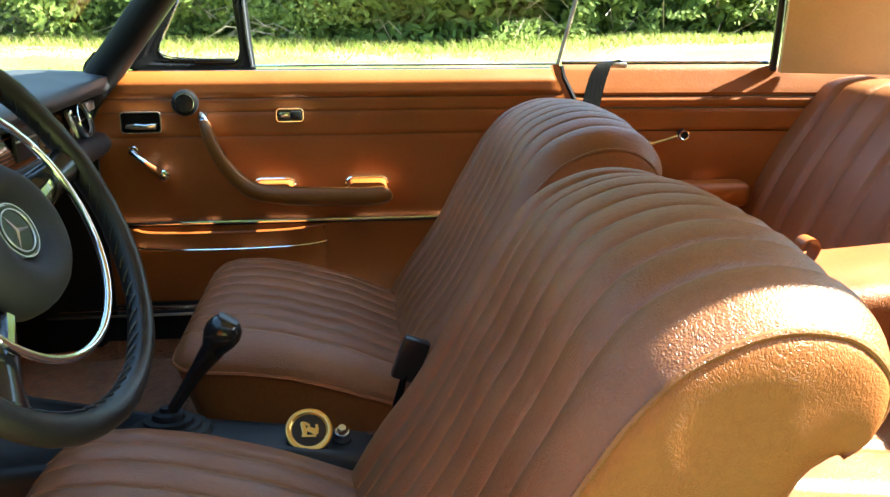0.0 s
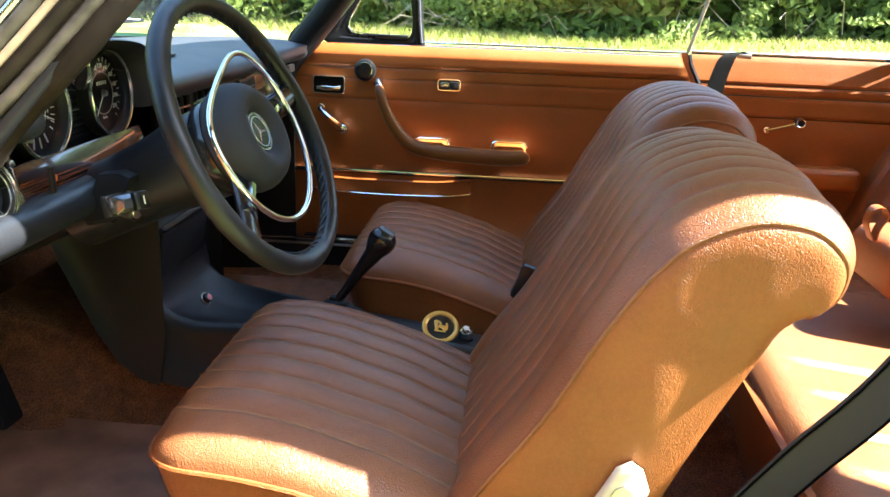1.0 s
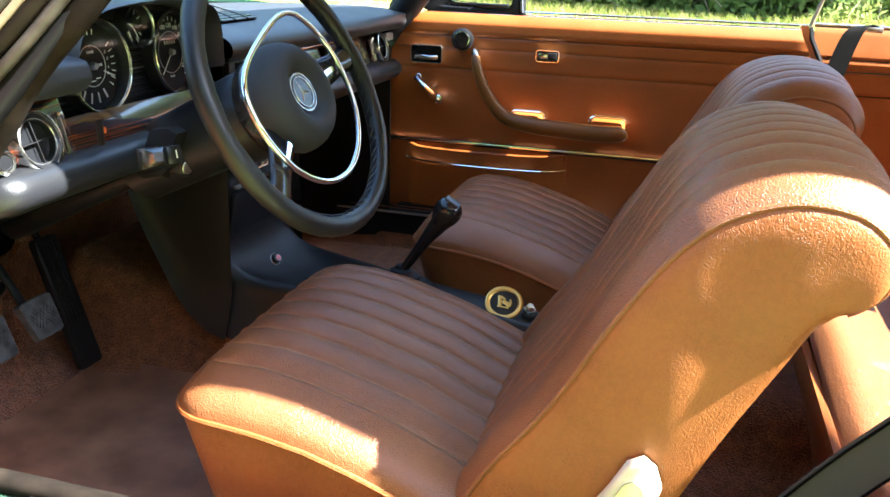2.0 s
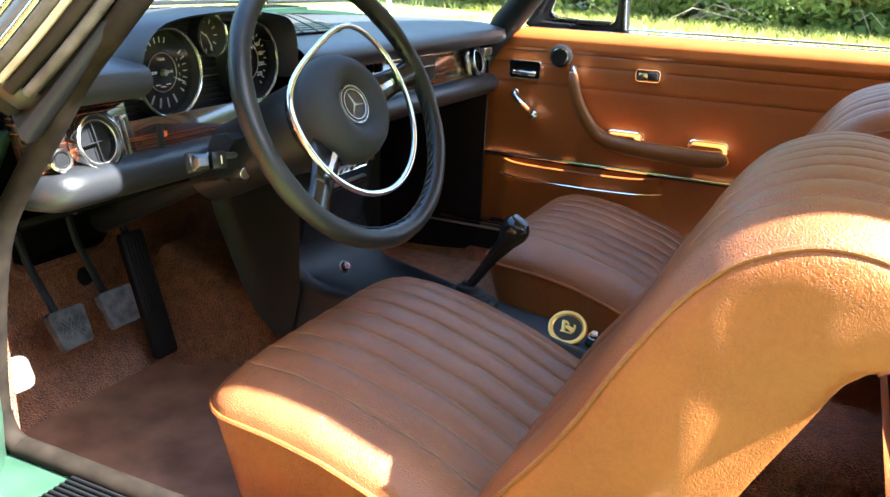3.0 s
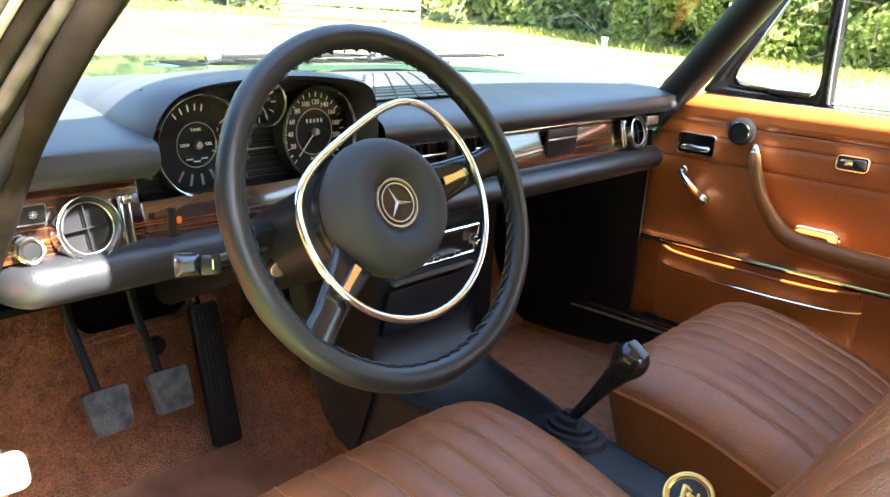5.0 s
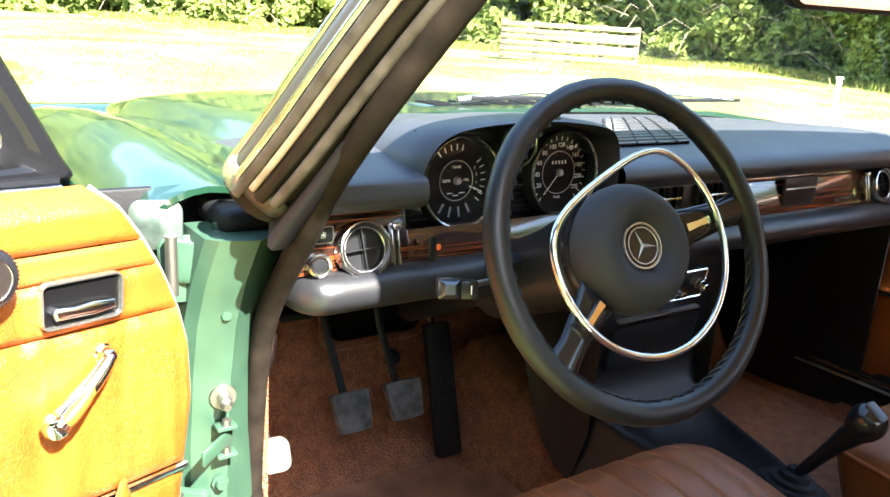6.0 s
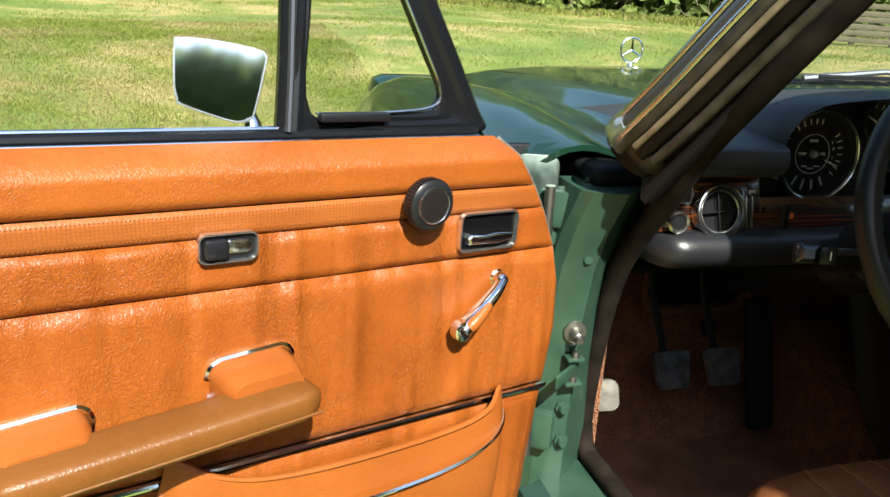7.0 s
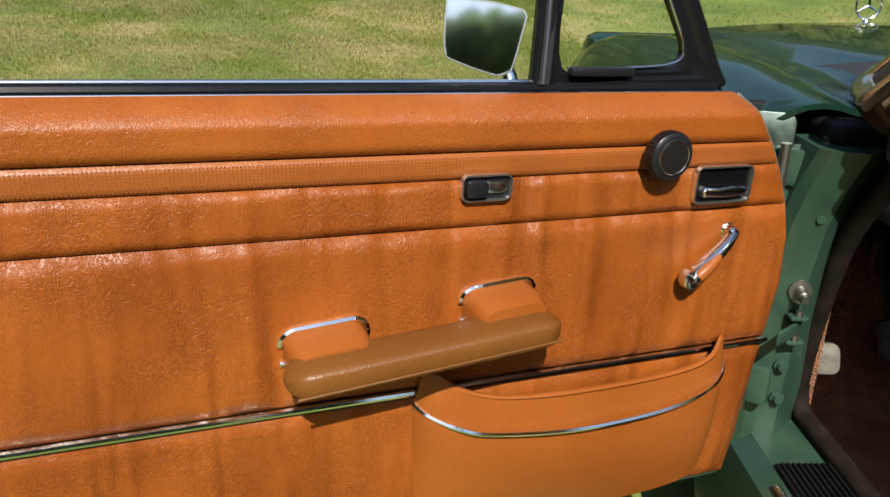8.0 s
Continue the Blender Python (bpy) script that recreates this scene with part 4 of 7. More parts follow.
def rear_bench():
    s = thing("bench_seat", "cognac brown vinyl rear bench seat with fluted backrest", "car seat", (0.7, 0, FLOOR_Z))
    lines = [-0.62, -0.52, -0.42, -0.32, -0.22, 0.22, 0.32, 0.42, 0.52, 0.62]

    def top(u, v):
        x, y = 0.32 + 0.50 * u, -0.695 + 1.39 * v
        z = 0.515 - 0.06 * u - 0.03 * (1 - min(1, u / 0.08)) ** 2 + 0.012 * math.cos(y * 5)
        return vec(x, y, z + flute(y, lines, 0.008, 0.008) * smooth01((u - 0.1) / 0.1))
    c = part("cushion", grid_bm(top, 30, 180), SEAT, s, "brown fluted vinyl bench cushion")
    part("front_face", thicken(grid_bm(lambda u, v: vec(0.32 + 0.05 * v, -0.695 + 1.39 * u, 0.485 - 0.21 * v), 8, 5), 0.01), SEAT_SIDE, c)

    def back(u, v):
        y = -0.685 + 1.37 * v
        p = vec(0.76 + 0.235 * u, y, 0.44 + 0.47 * u)
        bulge = 0.03 * math.sin(math.pi * min(1, u * 1.02)) + flute(y, lines, 0.009, 0.010)
        q = p + vec(-0.88, 0, 0.46) * bulge
        if u > 0.9:
            q += vec(0.06, 0, -0.02) * ((u - 0.9) / 0.1) ** 2
        return q
    part("backrest", grid_bm(back, 40, 190), SEAT, s, "brown fluted vinyl rear backrest")
    arm = part("armrest", box_bm(0.36, 0.21, 0.10, (0.75, 0.0, 0.625), 0.028, 4), SEAT_SIDE, s, "folded-down cognac vinyl centre armrest", pose(0.75, 0, 0.625, 0, -4, 0) @ pose(-0.75, 0, -0.625))
    loop = [vec(0.565, 0, 0.655), vec(0.552, 0, 0.685), vec(0.558, 0, 0.71), vec(0.575, 0, 0.715), vec(0.585, 0, 0.70), vec(0.575, 0, 0.675), vec(0.572, 0, 0.655)]
    sp = spline(loop, 24)
    part("pull_loop", thicken(grid_bm(lambda u, v: sp[round(u * 23)] + vec(0, -0.013 + 0.026 * v, 0), 23, 2), 0.002), SMOOTH_HIDE, arm, "leather pull loop")
    return s


rear_bench()
rest = part("side_armrest", box_bm(0.22, 0.07, 0.055, (0.68, 0.655, 0.628), 0.016, 3), SMOOTH_HIDE, label="cognac vinyl rear armrest on the side trim", category="armrest")


# ---- doors: s runs from the front edge to the tail, n to the cabin, v up ----
DOOR_LEN = 1.055
FRONT_EDGE = [(0.34, 0.012), (0.46, 0.011), (0.568, 0.002), (0.652, -0.009), (0.718, -0.004), (0.766, 0.010), (0.813, 0.031), (0.847, 0.052), (0.888, 0.082), (0.916, 0.118)]
TILT_V = 0.574


def lean_n(v):
    """The panel's own shape: upright below, rolling outwards at the window line."""
    return lerp_table([(0.36, -0.012), (0.42, -0.003), (0.57, 0.0), (0.765, -0.002), (0.82, -0.004), (0.85, -0.004), (0.882, -0.005), (0.890, -0.011), (0.905, -0.029), (0.913, -0.041)], v)


def door_strip(v0, v1, puff, edge, ns=60, nv=14):
    def fn(u, w):
        v = v0 + (v1 - v0) * w
        s0 = lerp_table(FRONT_EDGE, v)
        s = s0 + (DOOR_LEN - s0) * u
        e = min(w, 1 - w) * (v1 - v0)
        f = min(s - s0, DOOR_LEN - s)
        k = min(1.0, e / edge) * (2 - min(1.0, e / edge))
        k2 = min(1.0, f / 0.012) * (2 - min(1.0, f / 0.012))
        n = lean_n(v) + puff * min(k, k2)
        return vec(s, n, v)
    return grid_bm(fn, ns, nv)


def bezel(w, h, depth, rim=0.006):
    """A chromed rectangular surround: rounded ring of square section."""
    o, i = round_rect(w, h, 0.009, 4), round_rect(w - 2 * rim, h - 2 * rim, 0.006, 4)
    rings = [[vec(x, y, 0) for x, y in o], [vec(x * 0.99, y * 0.99, depth) for x, y in o], [vec(x, y, depth) for x, y in i], [vec(x * 0.97, y * 0.97, -0.004) for x, y in i]]
    return loft_bm(rings, caps=False)


def door(m, label, driver):
    """m carries (s, n, v) to the world."""
    d = thing("car_door", label, "car door", tuple(m @ vec(0, -0.05, 0.35)), group="car doors")
    back = [(lerp_table(FRONT_EDGE, v) + 0.004, v) for v in (0.345, 0.40, 0.46, 0.52, 0.568, 0.61, 0.652, 0.69, 0.718, 0.766, 0.813, 0.847, 0.868)]
    outl = back + [(DOOR_LEN, 0.868), (DOOR_LEN, 0.345)]
    sh = part("door_shell", slab_bm(outl, 0.022, 0.003), JAMB, d, "green painted inner door shell", m @ Matrix(((1, 0, 0, 0), (0, 0, -1, -0.016), (0, 1, 0, 0), (0, 0, 0, 1))))
    part("door_skin", grid_bm(lambda u, w: vec((lerp_table(FRONT_EDGE, 0.33 + 0.575 * w) - 0.008) * (1 - u) + DOOR_LEN * u, -0.045 - 0.05 * math.sin(math.pi * (0.15 + 0.8 * w)) ** 0.6, 0.33 + 0.575 * w), 20, 12), PAINT, d, "dark green outer door skin", m)
    part("door_edge", tube_bm([m @ vec(lerp_table(FRONT_EDGE, v) - 0.001, -0.010 + min(0, lean_n(v)), v) for v in [0.36 + 0.02 * k for k in range(28)]], 0.0062, 6), PALE, d, "pale door edge seal")
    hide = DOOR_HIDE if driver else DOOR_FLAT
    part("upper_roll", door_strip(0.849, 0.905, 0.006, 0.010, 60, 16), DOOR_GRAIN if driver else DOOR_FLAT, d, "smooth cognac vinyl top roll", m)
    pf = part("perforated_strip", door_strip(0.8195, 0.8475, 0.004 if driver else 0.002, 0.007, 60, 10), SMOOTH_HIDE, d, "perforated cognac vinyl strip", m)
    holes = []
    for row in range(7):
        v = 0.8235 + 0.0033 * row
        s = lerp_table(FRONT_EDGE, v) + 0.014 + 0.0019 * (row % 2)
        while s < DOOR_LEN - 0.01:
            holes.append((s, lean_n(v) + (0.0042 if driver else 0.0022), v))
            s += 0.0038
    c = np.array(holes)
    ring = np.array([[0.0009 * math.cos(a), 0.0, 0.0009 * math.sin(a)] for a in [k * math.pi / 3 for k in range(6)]])
    pts = (c[:, None, :] + ring[None]).reshape(-1, 3)
    pts = pts @ np.array(m.to_3x3()).T + np.array(m.translation)
    data = bpy.data.meshes.new("perforation_field")
    data.from_pydata(pts.tolist(), [], np.arange(len(pts)).reshape(-1, 6).tolist())
    data.materials.append(HOLE)
    tagged(new("perforation_field", data), kind="stuff").parent = pf
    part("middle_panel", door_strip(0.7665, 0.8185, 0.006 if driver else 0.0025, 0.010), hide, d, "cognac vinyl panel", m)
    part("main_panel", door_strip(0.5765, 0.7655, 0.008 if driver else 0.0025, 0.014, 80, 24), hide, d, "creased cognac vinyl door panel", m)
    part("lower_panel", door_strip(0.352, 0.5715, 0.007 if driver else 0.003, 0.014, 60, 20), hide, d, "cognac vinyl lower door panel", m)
    trim = [vec(lerp_table(FRONT_EDGE, 0.574) + (DOOR_LEN - 0.004) * k / 30, 0.006, 0.574) for k in range(31)]
    tr = part("trim_strip", tube_bm([m @ p for p in trim], 0.0042, 8), CHROME, d, "bright moulding")
    part("trim_backing", tube_bm([m @ (p + vec(0, -0.004, -0.004)) for p in trim], 0.0045, 6), BLACK, tr)
    # map pocket: bulging lower bag with a bright strip and an open mouth
    lip = spline([vec(0.508, 0.010, 0.600), vec(0.492, 0.022, 0.598), vec(0.465, 0.030, 0.582), vec(0.42, 0.034, 0.568), vec(0.35, 0.036, 0.561), vec(0.25, 0.035, 0.559), vec(0.16, 0.032, 0.562), vec(0.112, 0.027, 0.572), (0.092, 0.018, 0.592), vec(0.082, 0.008, 0.585)], 44)
    bottom = spline([vec(0.516, 0.004, 0.56), vec(0.512, 0.006, 0.50), vec(0.505, 0.008, 0.42), vec(0.46, 0.012, 0.375), vec(0.35, 0.012, 0.372), vec(0.25, 0.012, 0.371), vec(0.15, 0.012, 0.372), vec(0.09, 0.010, 0.39), vec(0.076, 0.007, 0.47), vec(0.072, 0.004, 0.54)], 44)

    strip = [vec(0.515, 0.010, 0.562), vec(0.502, 0.026, 0.553), vec(0.47, 0.042, 0.540), vec(0.43, 0.049, 0.530), vec(0.33, 0.054, 0.520), vec(0.23, 0.053, 0.520), vec(0.16, 0.049, 0.526), vec(0.115, 0.041, 0.535), vec(0.090, 0.029, 0.546), vec(0.076, 0.012, 0.556)]
    if not driver:
        # the pocket on this side hangs straight and nearly shut
        bottom = [vec(p.x, 0.3 * p.y, p.z) for p in bottom]
        lip = [vec(p.x, 0.006 + 0.45 * (p.y - 0.008), 0.550 + 0.25 * (p.z - 0.55)) for p in lip]
        strip = [vec(p.x, 0.55 * p.y + 0.004, 0.516 + 0.2 * (p.z - 0.51)) for p in strip]
    strip = spline(strip, 44)

    def bag(u, w):
        a, b = lip[round(u * 43)], bottom[round(u * 43)]
        p = a.lerp(b, w)
        p.y += (0.020 if driver else 0.005) * math.sin(math.pi * min(1, w * 0.8 + 0.1)) * math.sin(math.pi * min(max(u, 0.02), 0.98)) ** (0.4 if driver else 2.2)
        return p
    pk = part("map_pocket", grid_bm(bag, 43, 20), SMOOTH_HIDE, d, "cognac vinyl map pocket", m)
    part("pocket_lip", tube_bm([m @ p for p in lip], 0.0035, 6), SMOOTH_HIDE, pk)
    # near-black sheet: the shade in the pocket's mouth is put into colour
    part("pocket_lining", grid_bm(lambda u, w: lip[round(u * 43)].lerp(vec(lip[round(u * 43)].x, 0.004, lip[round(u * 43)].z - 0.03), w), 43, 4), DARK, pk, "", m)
    part("pocket_strip", tube_bm([m @ p for p in strip], 0.0032 if driver else 0.0018, 6), CHROME, pk, "bright pocket strip")
    # recessed door opener
    c = vec(0.127, 0.004, 0.800)
    face = Matrix(((1, 0, 0, c.x), (0, 0, 1, c.y), (0, 1, 0, c.z), (0, 0, 0, 1)))
    op = part("door_opener", bezel(0.086, 0.047, 0.007, 0.0024), BRIGHT, d, "chrome framed door opener", m @ face)
    part("opener_cup", slab_bm(round_rect(0.080, 0.041, 0.006, 4), 0.002), CUP, op, "", m @ face)
    lev = slab_bm([(0.030, -0.014), (0.034, -0.006), (0.030, -0.001), (0.010, -0.003), (-0.008, -0.001), (-0.031, -0.003), (-0.033, -0.012), (-0.01, -0.015)], 0.012, 0.004, 3)
    part("opener_lever", lev, CHROME, op, "chrome lever", m @ face)
    # lock slide
    c = vec(0.444, 0.004, 0.812)
    face = Matrix(((1, 0, 0, c.x), (0, 0, 1, c.y), (0, 1, 0, c.z), (0, 0, 0, 1)))
    lk = part("lock_slide", bezel(0.060, 0.030, 0.006, 0.0022), BRIGHT, d, "chrome framed lock slide", m @ face)
    part("slide_bed", slab_bm(round_rect(0.055, 0.025, 0.005, 4), 0.002), BLACK, lk, "", m @ face)
    part("slide_knob", slab_bm([(x - 0.0 + 0.013, y) for x, y in round_rect(0.024, 0.019, 0.005, 4)], 0.012, 0.003), BLACK, lk, "black sliding knob", m @ face)
    part("slide_channel", slab_bm([(x - 0.011, y) for x, y in round_rect(0.026, 0.014, 0.006, 4)], 0.0045, 0.002), SILVER, lk, "bright channel", m @ face)
    # quarter-light winder knob
    c = vec(0.226, 0.004, 0.843)
    face = stand((0, 1, 0), c)
    bm = lathe_bm([(0, 0.026), (0.016, 0.026), (0.018, 0.0285), (0.0225, 0.0285), (0.027, 0.025), (0.0275, 0.012), (0.0265, 0.009), (0.022, 0.006), (0.020, 0.0), (0, 0)], 48)
    kn = part("winder_knob", bm, BLACK, d, "black ribbed quarter light knob", m @ face)
    part("knob_cap", lathe_bm([(0, 0.0300), (0.0185, 0.0296), (0.0192, 0.0280)], 40), SPUN if driver else GLOSS, kn, "spun metal cap" if driver else "glossy black cap", m @ face)
    part("knob_ring", lathe_bm([(0.0188, 0.0285), (0.0194, 0.0302), (0.0203, 0.0300), (0.0208, 0.0278)], 40), CHROME, kn, "", m @ face)
    bm = bmesh.new()
    for k in range(44):
        a = k * 2 * math.pi / 44
        add(bm, box_bm(0.0014, 0.0014, 0.012, (0.0278 * math.cos(a), 0.0278 * math.sin(a), 0.0185)))
    part("knob_ribs", bm, BLACK, kn, "", m @ face)
    # window winder
    a, b = vec(0.104, 0.004, 0.738), vec(0.168, 0.030, 0.688)
    base = part("window_winder", lathe_bm([(0, 0.016), (0.006, 0.016), (0.0085, 0.013), (0.009, 0.004), (0.011, 0.002), (0.011, 0.0), (0, 0)], 24), CHROME, d, "chrome window winder with cognac grip", m @ stand((0, 1, 0), a))
    armp = [a + vec(0.0, 0.012, 0), a.lerp(b, 0.25) + vec(0, 0.012, 0), a.lerp(b, 0.6) + vec(0, 0.006, 0), b + vec(0, -0.004, 0)]
    part("winder_arm", tube_bm([m @ p for p in spline(armp, 14)], [0.0074 + 0.0068 * i / 13 for i in range(14)], 12, flat=0.75), CHROME, base, "chrome arm")
    grip = [a.lerp(b, 0.18) + vec(0, 0.0155, 0), a.lerp(b, 0.6) + vec(0, 0.0125, 0), a.lerp(b, 0.93) + vec(0, 0.006, 0)]
    part("winder_grip", tube_bm([m @ p for p in spline(grip, 10)], [0.0035, 0.0046, 0.0054, 0.0062, 0.0068, 0.0074, 0.0080, 0.0084, 0.0086, 0.0070], 10), SMOOTH_HIDE, base, "cognac grip")
    part("winder_knob_end", lathe_bm([(0, 0.007), (0.007, 0.0065), (0.0125, 0.003), (0.0138, -0.003), (0.0125, -0.009), (0.006, -0.012), (0, -0.012)], 20), CHROME, base, "", m @ stand((0, 1, 0), b))
    # armrest
    if driver:
        rings = []
        for k in range(33):
            t = 0.5 - 0.5 * math.cos(math.pi * k / 32)
            s = 0.672 - 0.302 * t
            cv = 0.6425 + 0.026 * t
            e = min(t, 1 - t)
            q = math.sqrt(max(0.0, 1 - (1 - min(1, e / 0.09)) ** 2))
            hw, hh = 0.027 * max(q, 0.05), 0.0165 * max(q, 0.05)
            rings.append([vec(s, 0.061 + hw * math.copysign(abs(math.cos(a)) ** 0.5, math.cos(a)), cv + 0.001 + hh * math.copysign(abs(math.sin(a)) ** 0.5, math.sin(a))) for a in [x * 2 * math.pi / 20 for x in range(20)]])
        ar = part("armrest", loft_bm(rings), ARM_BROWN, d, "brown padded vinyl armrest", m)
        part("armrest_piping", tube_bm([m @ vec(0.664 - 0.286 * k / 20, 0.0868, 0.6355 + 0.026 * k / 20) for k in range(21)], 0.0016, 6), ARM_BROWN, ar)
        for s0, s1, vc in ((0.662, 0.575, 0.648), (0.462, 0.378, 0.674)):
            blk = loft_bm([[vec((s0 + s1) / 2 + x, n, vc + y + 0.09 * -x) for x, y in round_rect(abs(s0 - s1) * k, 0.046 * k, 0.014, 4)] for n, k in ((0.0, 1.0), (0.03, 0.98), (0.048, 0.92), (0.058, 0.84))])
            bl = part("armrest_mount", blk, SMOOTH_HIDE, ar, "cognac vinyl armrest mount", m)
            arch = [vec((s0 + s1) / 2 + x, 0.008, vc + y + 0.09 * -x) for x, y in round_rect(abs(s0 - s1) + 0.006, 0.052, 0.016, 5) if y > -0.012]
            part("mount_strip", tube_bm([m @ p for p in arch], 0.0035, 6), CHROME, bl, "bright edge strip")
    else:
        pull = [vec(0.262, 0.024, 0.806), vec(0.268, 0.038, 0.79), vec(0.280, 0.044, 0.755), vec(0.30, 0.046, 0.715), vec(0.335, 0.047, 0.672), vec(0.37, 0.05, 0.652), vec(0.43, 0.053, 0.643), vec(0.52, 0.053, 0.638), vec(0.60, 0.052, 0.636), vec(0.645, 0.050, 0.640), vec(0.656, 0.046, 0.645)]
        rr = [0.010, 0.0125, 0.0135, 0.015, 0.017, 0.019, 0.021, 0.021, 0.021, 0.020, 0.012]
        sp = spline(pull, 50)
        rl = [lerp_table([(k / 10, r) for k, r in enumerate(rr)], i / 49) for i in range(50)]
        ar = part("armrest", tube_bm([m @ p for p in sp], rl, 14), ARM_BROWN, d, "brown padded pull handle and armrest")
        part("pull_ferrule", tube_bm([m @ p for p in (vec(0.258, 0.004, 0.816), vec(0.260, 0.018, 0.812), vec(0.264, 0.030, 0.800))], [0.011, 0.0125, 0.0118], 12), CHROME, ar, "chrome ferrule")
        for s0, s1 in ((0.362, 0.445), (0.565, 0.652)):
            blk = loft_bm([[vec((s0 + s1) / 2 + x, n, 0.652 + y) for x, y in round_rect(abs(s0 - s1) * k, 0.032 * k, 0.012, 4)] for n, k in ((0.0, 1.0), (0.03, 0.99), (0.05, 0.92))])
            bl = part("armrest_mount", blk, SMOOTH_HIDE, ar, "cognac vinyl armrest mount", m)
            arch = [vec((s0 + s1) / 2 + x, 0.008, 0.652 + y) for x, y in round_rect(abs(s0 - s1) + 0.006, 0.038, 0.014, 5) if y > -0.008]
            part("mount_strip", tube_bm([m @ p for p in arch], 0.003, 6), CHROME, bl, "bright edge strip")
    # window line and quarter light
    part("window_strip", tube_bm([m @ vec(0.12 + 0.93 * k / 12, -0.052, 0.9135) for k in range(13)], 0.0026, 8), CHROME, d, "bright window line strip")
    part("window_strip", tube_bm([m @ vec(0.12 + 0.93 * k / 12, -0.0355, 0.9035) for k in range(13)], 0.002, 8), CHROME, d, "bright window line strip")
    part("window_seal", tube_bm([m @ vec(0.12 + 0.93 * k / 12, -0.0435, 0.9075 if driver else 0.902) for k in range(13)], 0.0062 if driver else 0.005, 8), FRAME, d, "black window seal")
    outer = [(0.352, 0.906), (0.25, 0.906), (0.160, 0.906), (0.102, 0.908), (0.112, 0.935), (0.150, 1.01), (0.205, 1.115), (0.262, 1.225), (0.300, 1.30), (0.335, 1.30), (0.340, 1.20), (0.346, 1.05)]
    hole = [(0.332, 0.929), (0.25, 0.929), (0.188, 0.930), (0.170, 0.937), (0.165, 0.954), (0.187, 0.998), (0.228, 1.08), (0.278, 1.185), (0.310, 1.262), (0.317, 1.262), (0.321, 1.18), (0.327, 1.05)]
    o3, h3 = (spline([vec(q[0], 0, q[1]) for q in c], 60, True) for c in (outer, hole))

    def frame_face(u, w):
        k = round(u * 60) % 60
        across, rise = ((0.0, -0.010), (0.0, 0.005), (0.12, 0.010), (0.45, 0.0105), (0.62, 0.006), (0.80, 0.007), (1.0, 0.004), (1.0, -0.008))[round(w * 8) % 8]
        p = o3[k].lerp(h3[k], across)
        return vec(p.x, -0.056 - 0.148 * (p.z - 0.918) + rise, p.z)
    qf = part("quarter_light", grid_bm(frame_face, 60, 8, True, True), FRAME, d, "black framed quarter light", m, 30)
    part("quarter_latch", box_bm(0.085, 0.012, 0.010, (0.285, -0.044, 0.926), 0.003), BLACK, qf, "black quarter light latch", m)
    part("quarter_post", tube_bm([m @ p for p in (vec(0.358, -0.052, 0.906), vec(0.350, -0.066, 0.97), vec(0.340, -0.088, 1.10), vec(0.327, -0.112, 1.27))], 0.0150, 8, flat=0.8), FRAME, qf, "black upright post")
    part("quarter_post_strip", tube_bm([m @ p for p in (vec(0.364, -0.039, 0.912), vec(0.356, -0.054, 0.97), vec(0.346, -0.077, 1.10), vec(0.334, -0.101, 1.27))], 0.0040, 8), SMOKED, qf, "dark bright strip")
    inner = [vec(0.328, -0.050, 0.929), vec(0.24, -0.050, 0.930), vec(0.178, -0.053, 0.936), vec(0.167, -0.057, 0.956), vec(0.19, -0.064, 1.005), vec(0.225, -0.075, 1.075), vec(0.27, -0.09, 1.17), vec(0.305, -0.105, 1.25)]
    part("quarter_bead", tube_bm([m @ p for p in spline(inner, 30)], 0.0016, 6), SILVER, qf, "thin bright bead")
    g = part("quarter_pane", grid_bm(lambda u, w: vec(0.135, -0.062, 0.93).lerp(vec(0.345, -0.062, 0.93), u).lerp(vec(0.31, -0.11, 1.27), w), 2, 8), GLASS, qf, "clear glass pane", m)
    g.visible_shadow = False
    if not driver:
        w = part("window_pane", grid_bm(lambda u, w: vec(0.355 + 0.66 * u + 0.03 * w * u, -0.055 - 0.06 * w ** 1.3, 0.90 + 0.40 * w), 8, 8), GLASS, d, "closed clear side window", m)
        w.visible_shadow = False
        part("pane_edge", tube_bm([m @ p for p in (vec(1.050, -0.046, 0.912), vec(1.070, -0.055, 0.98), vec(1.105, -0.075, 1.10), vec(1.155, -0.112, 1.28))], 0.006, 8, flat=0.6), TAN, d, "bright window edge strip")
    else:
        # door mirror on its chrome arm
        foot = vec(0.390, -0.062, 0.902)
        mi = part("door_mirror", tube_bm([m @ p for p in spline([foot, foot + vec(0.002, -0.004, 0.015), foot + vec(0.008, -0.012, 0.03), foot + vec(0.02, -0.02, 0.045)], 10)], [0.015, 0.012, 0.010, 0.0095, 0.009, 0.009, 0.009, 0.009, 0.009, 0.009], 10), CHROME, d, "chrome framed door mirror")
        outline = spline([vec(-0.012, -0.006, 0), vec(0.037, 0.008, 0), vec(0.043, 0.015, 0), vec(0.0455, 0.030, 0), vec(0.045, 0.068, 0), vec(0.040, 0.0745, 0), vec(0.0, 0.0735, 0), vec(-0.036, 0.068, 0), vec(-0.0445, 0.062, 0), vec(-0.044, 0.052, 0), vec(-0.034, 0.005, 0), vec(-0.028, -0.003, 0)], 60, True)
        mm = m @ MIRROR_POSE
        rings = [[vec(p.x * k, 0.035 + (p.y - 0.035) * k, h) for p in outline] for k, h in ((0.94, 0.004), (0.95, 0.0075), (0.985, 0.0075), (1.0, 0.003), (0.98, -0.010), (0.8, -0.022), (0.4, -0.028))]
        part("mirror_shell", loft_bm(rings), BRIGHT, mi, "polished mirror housing", mm)
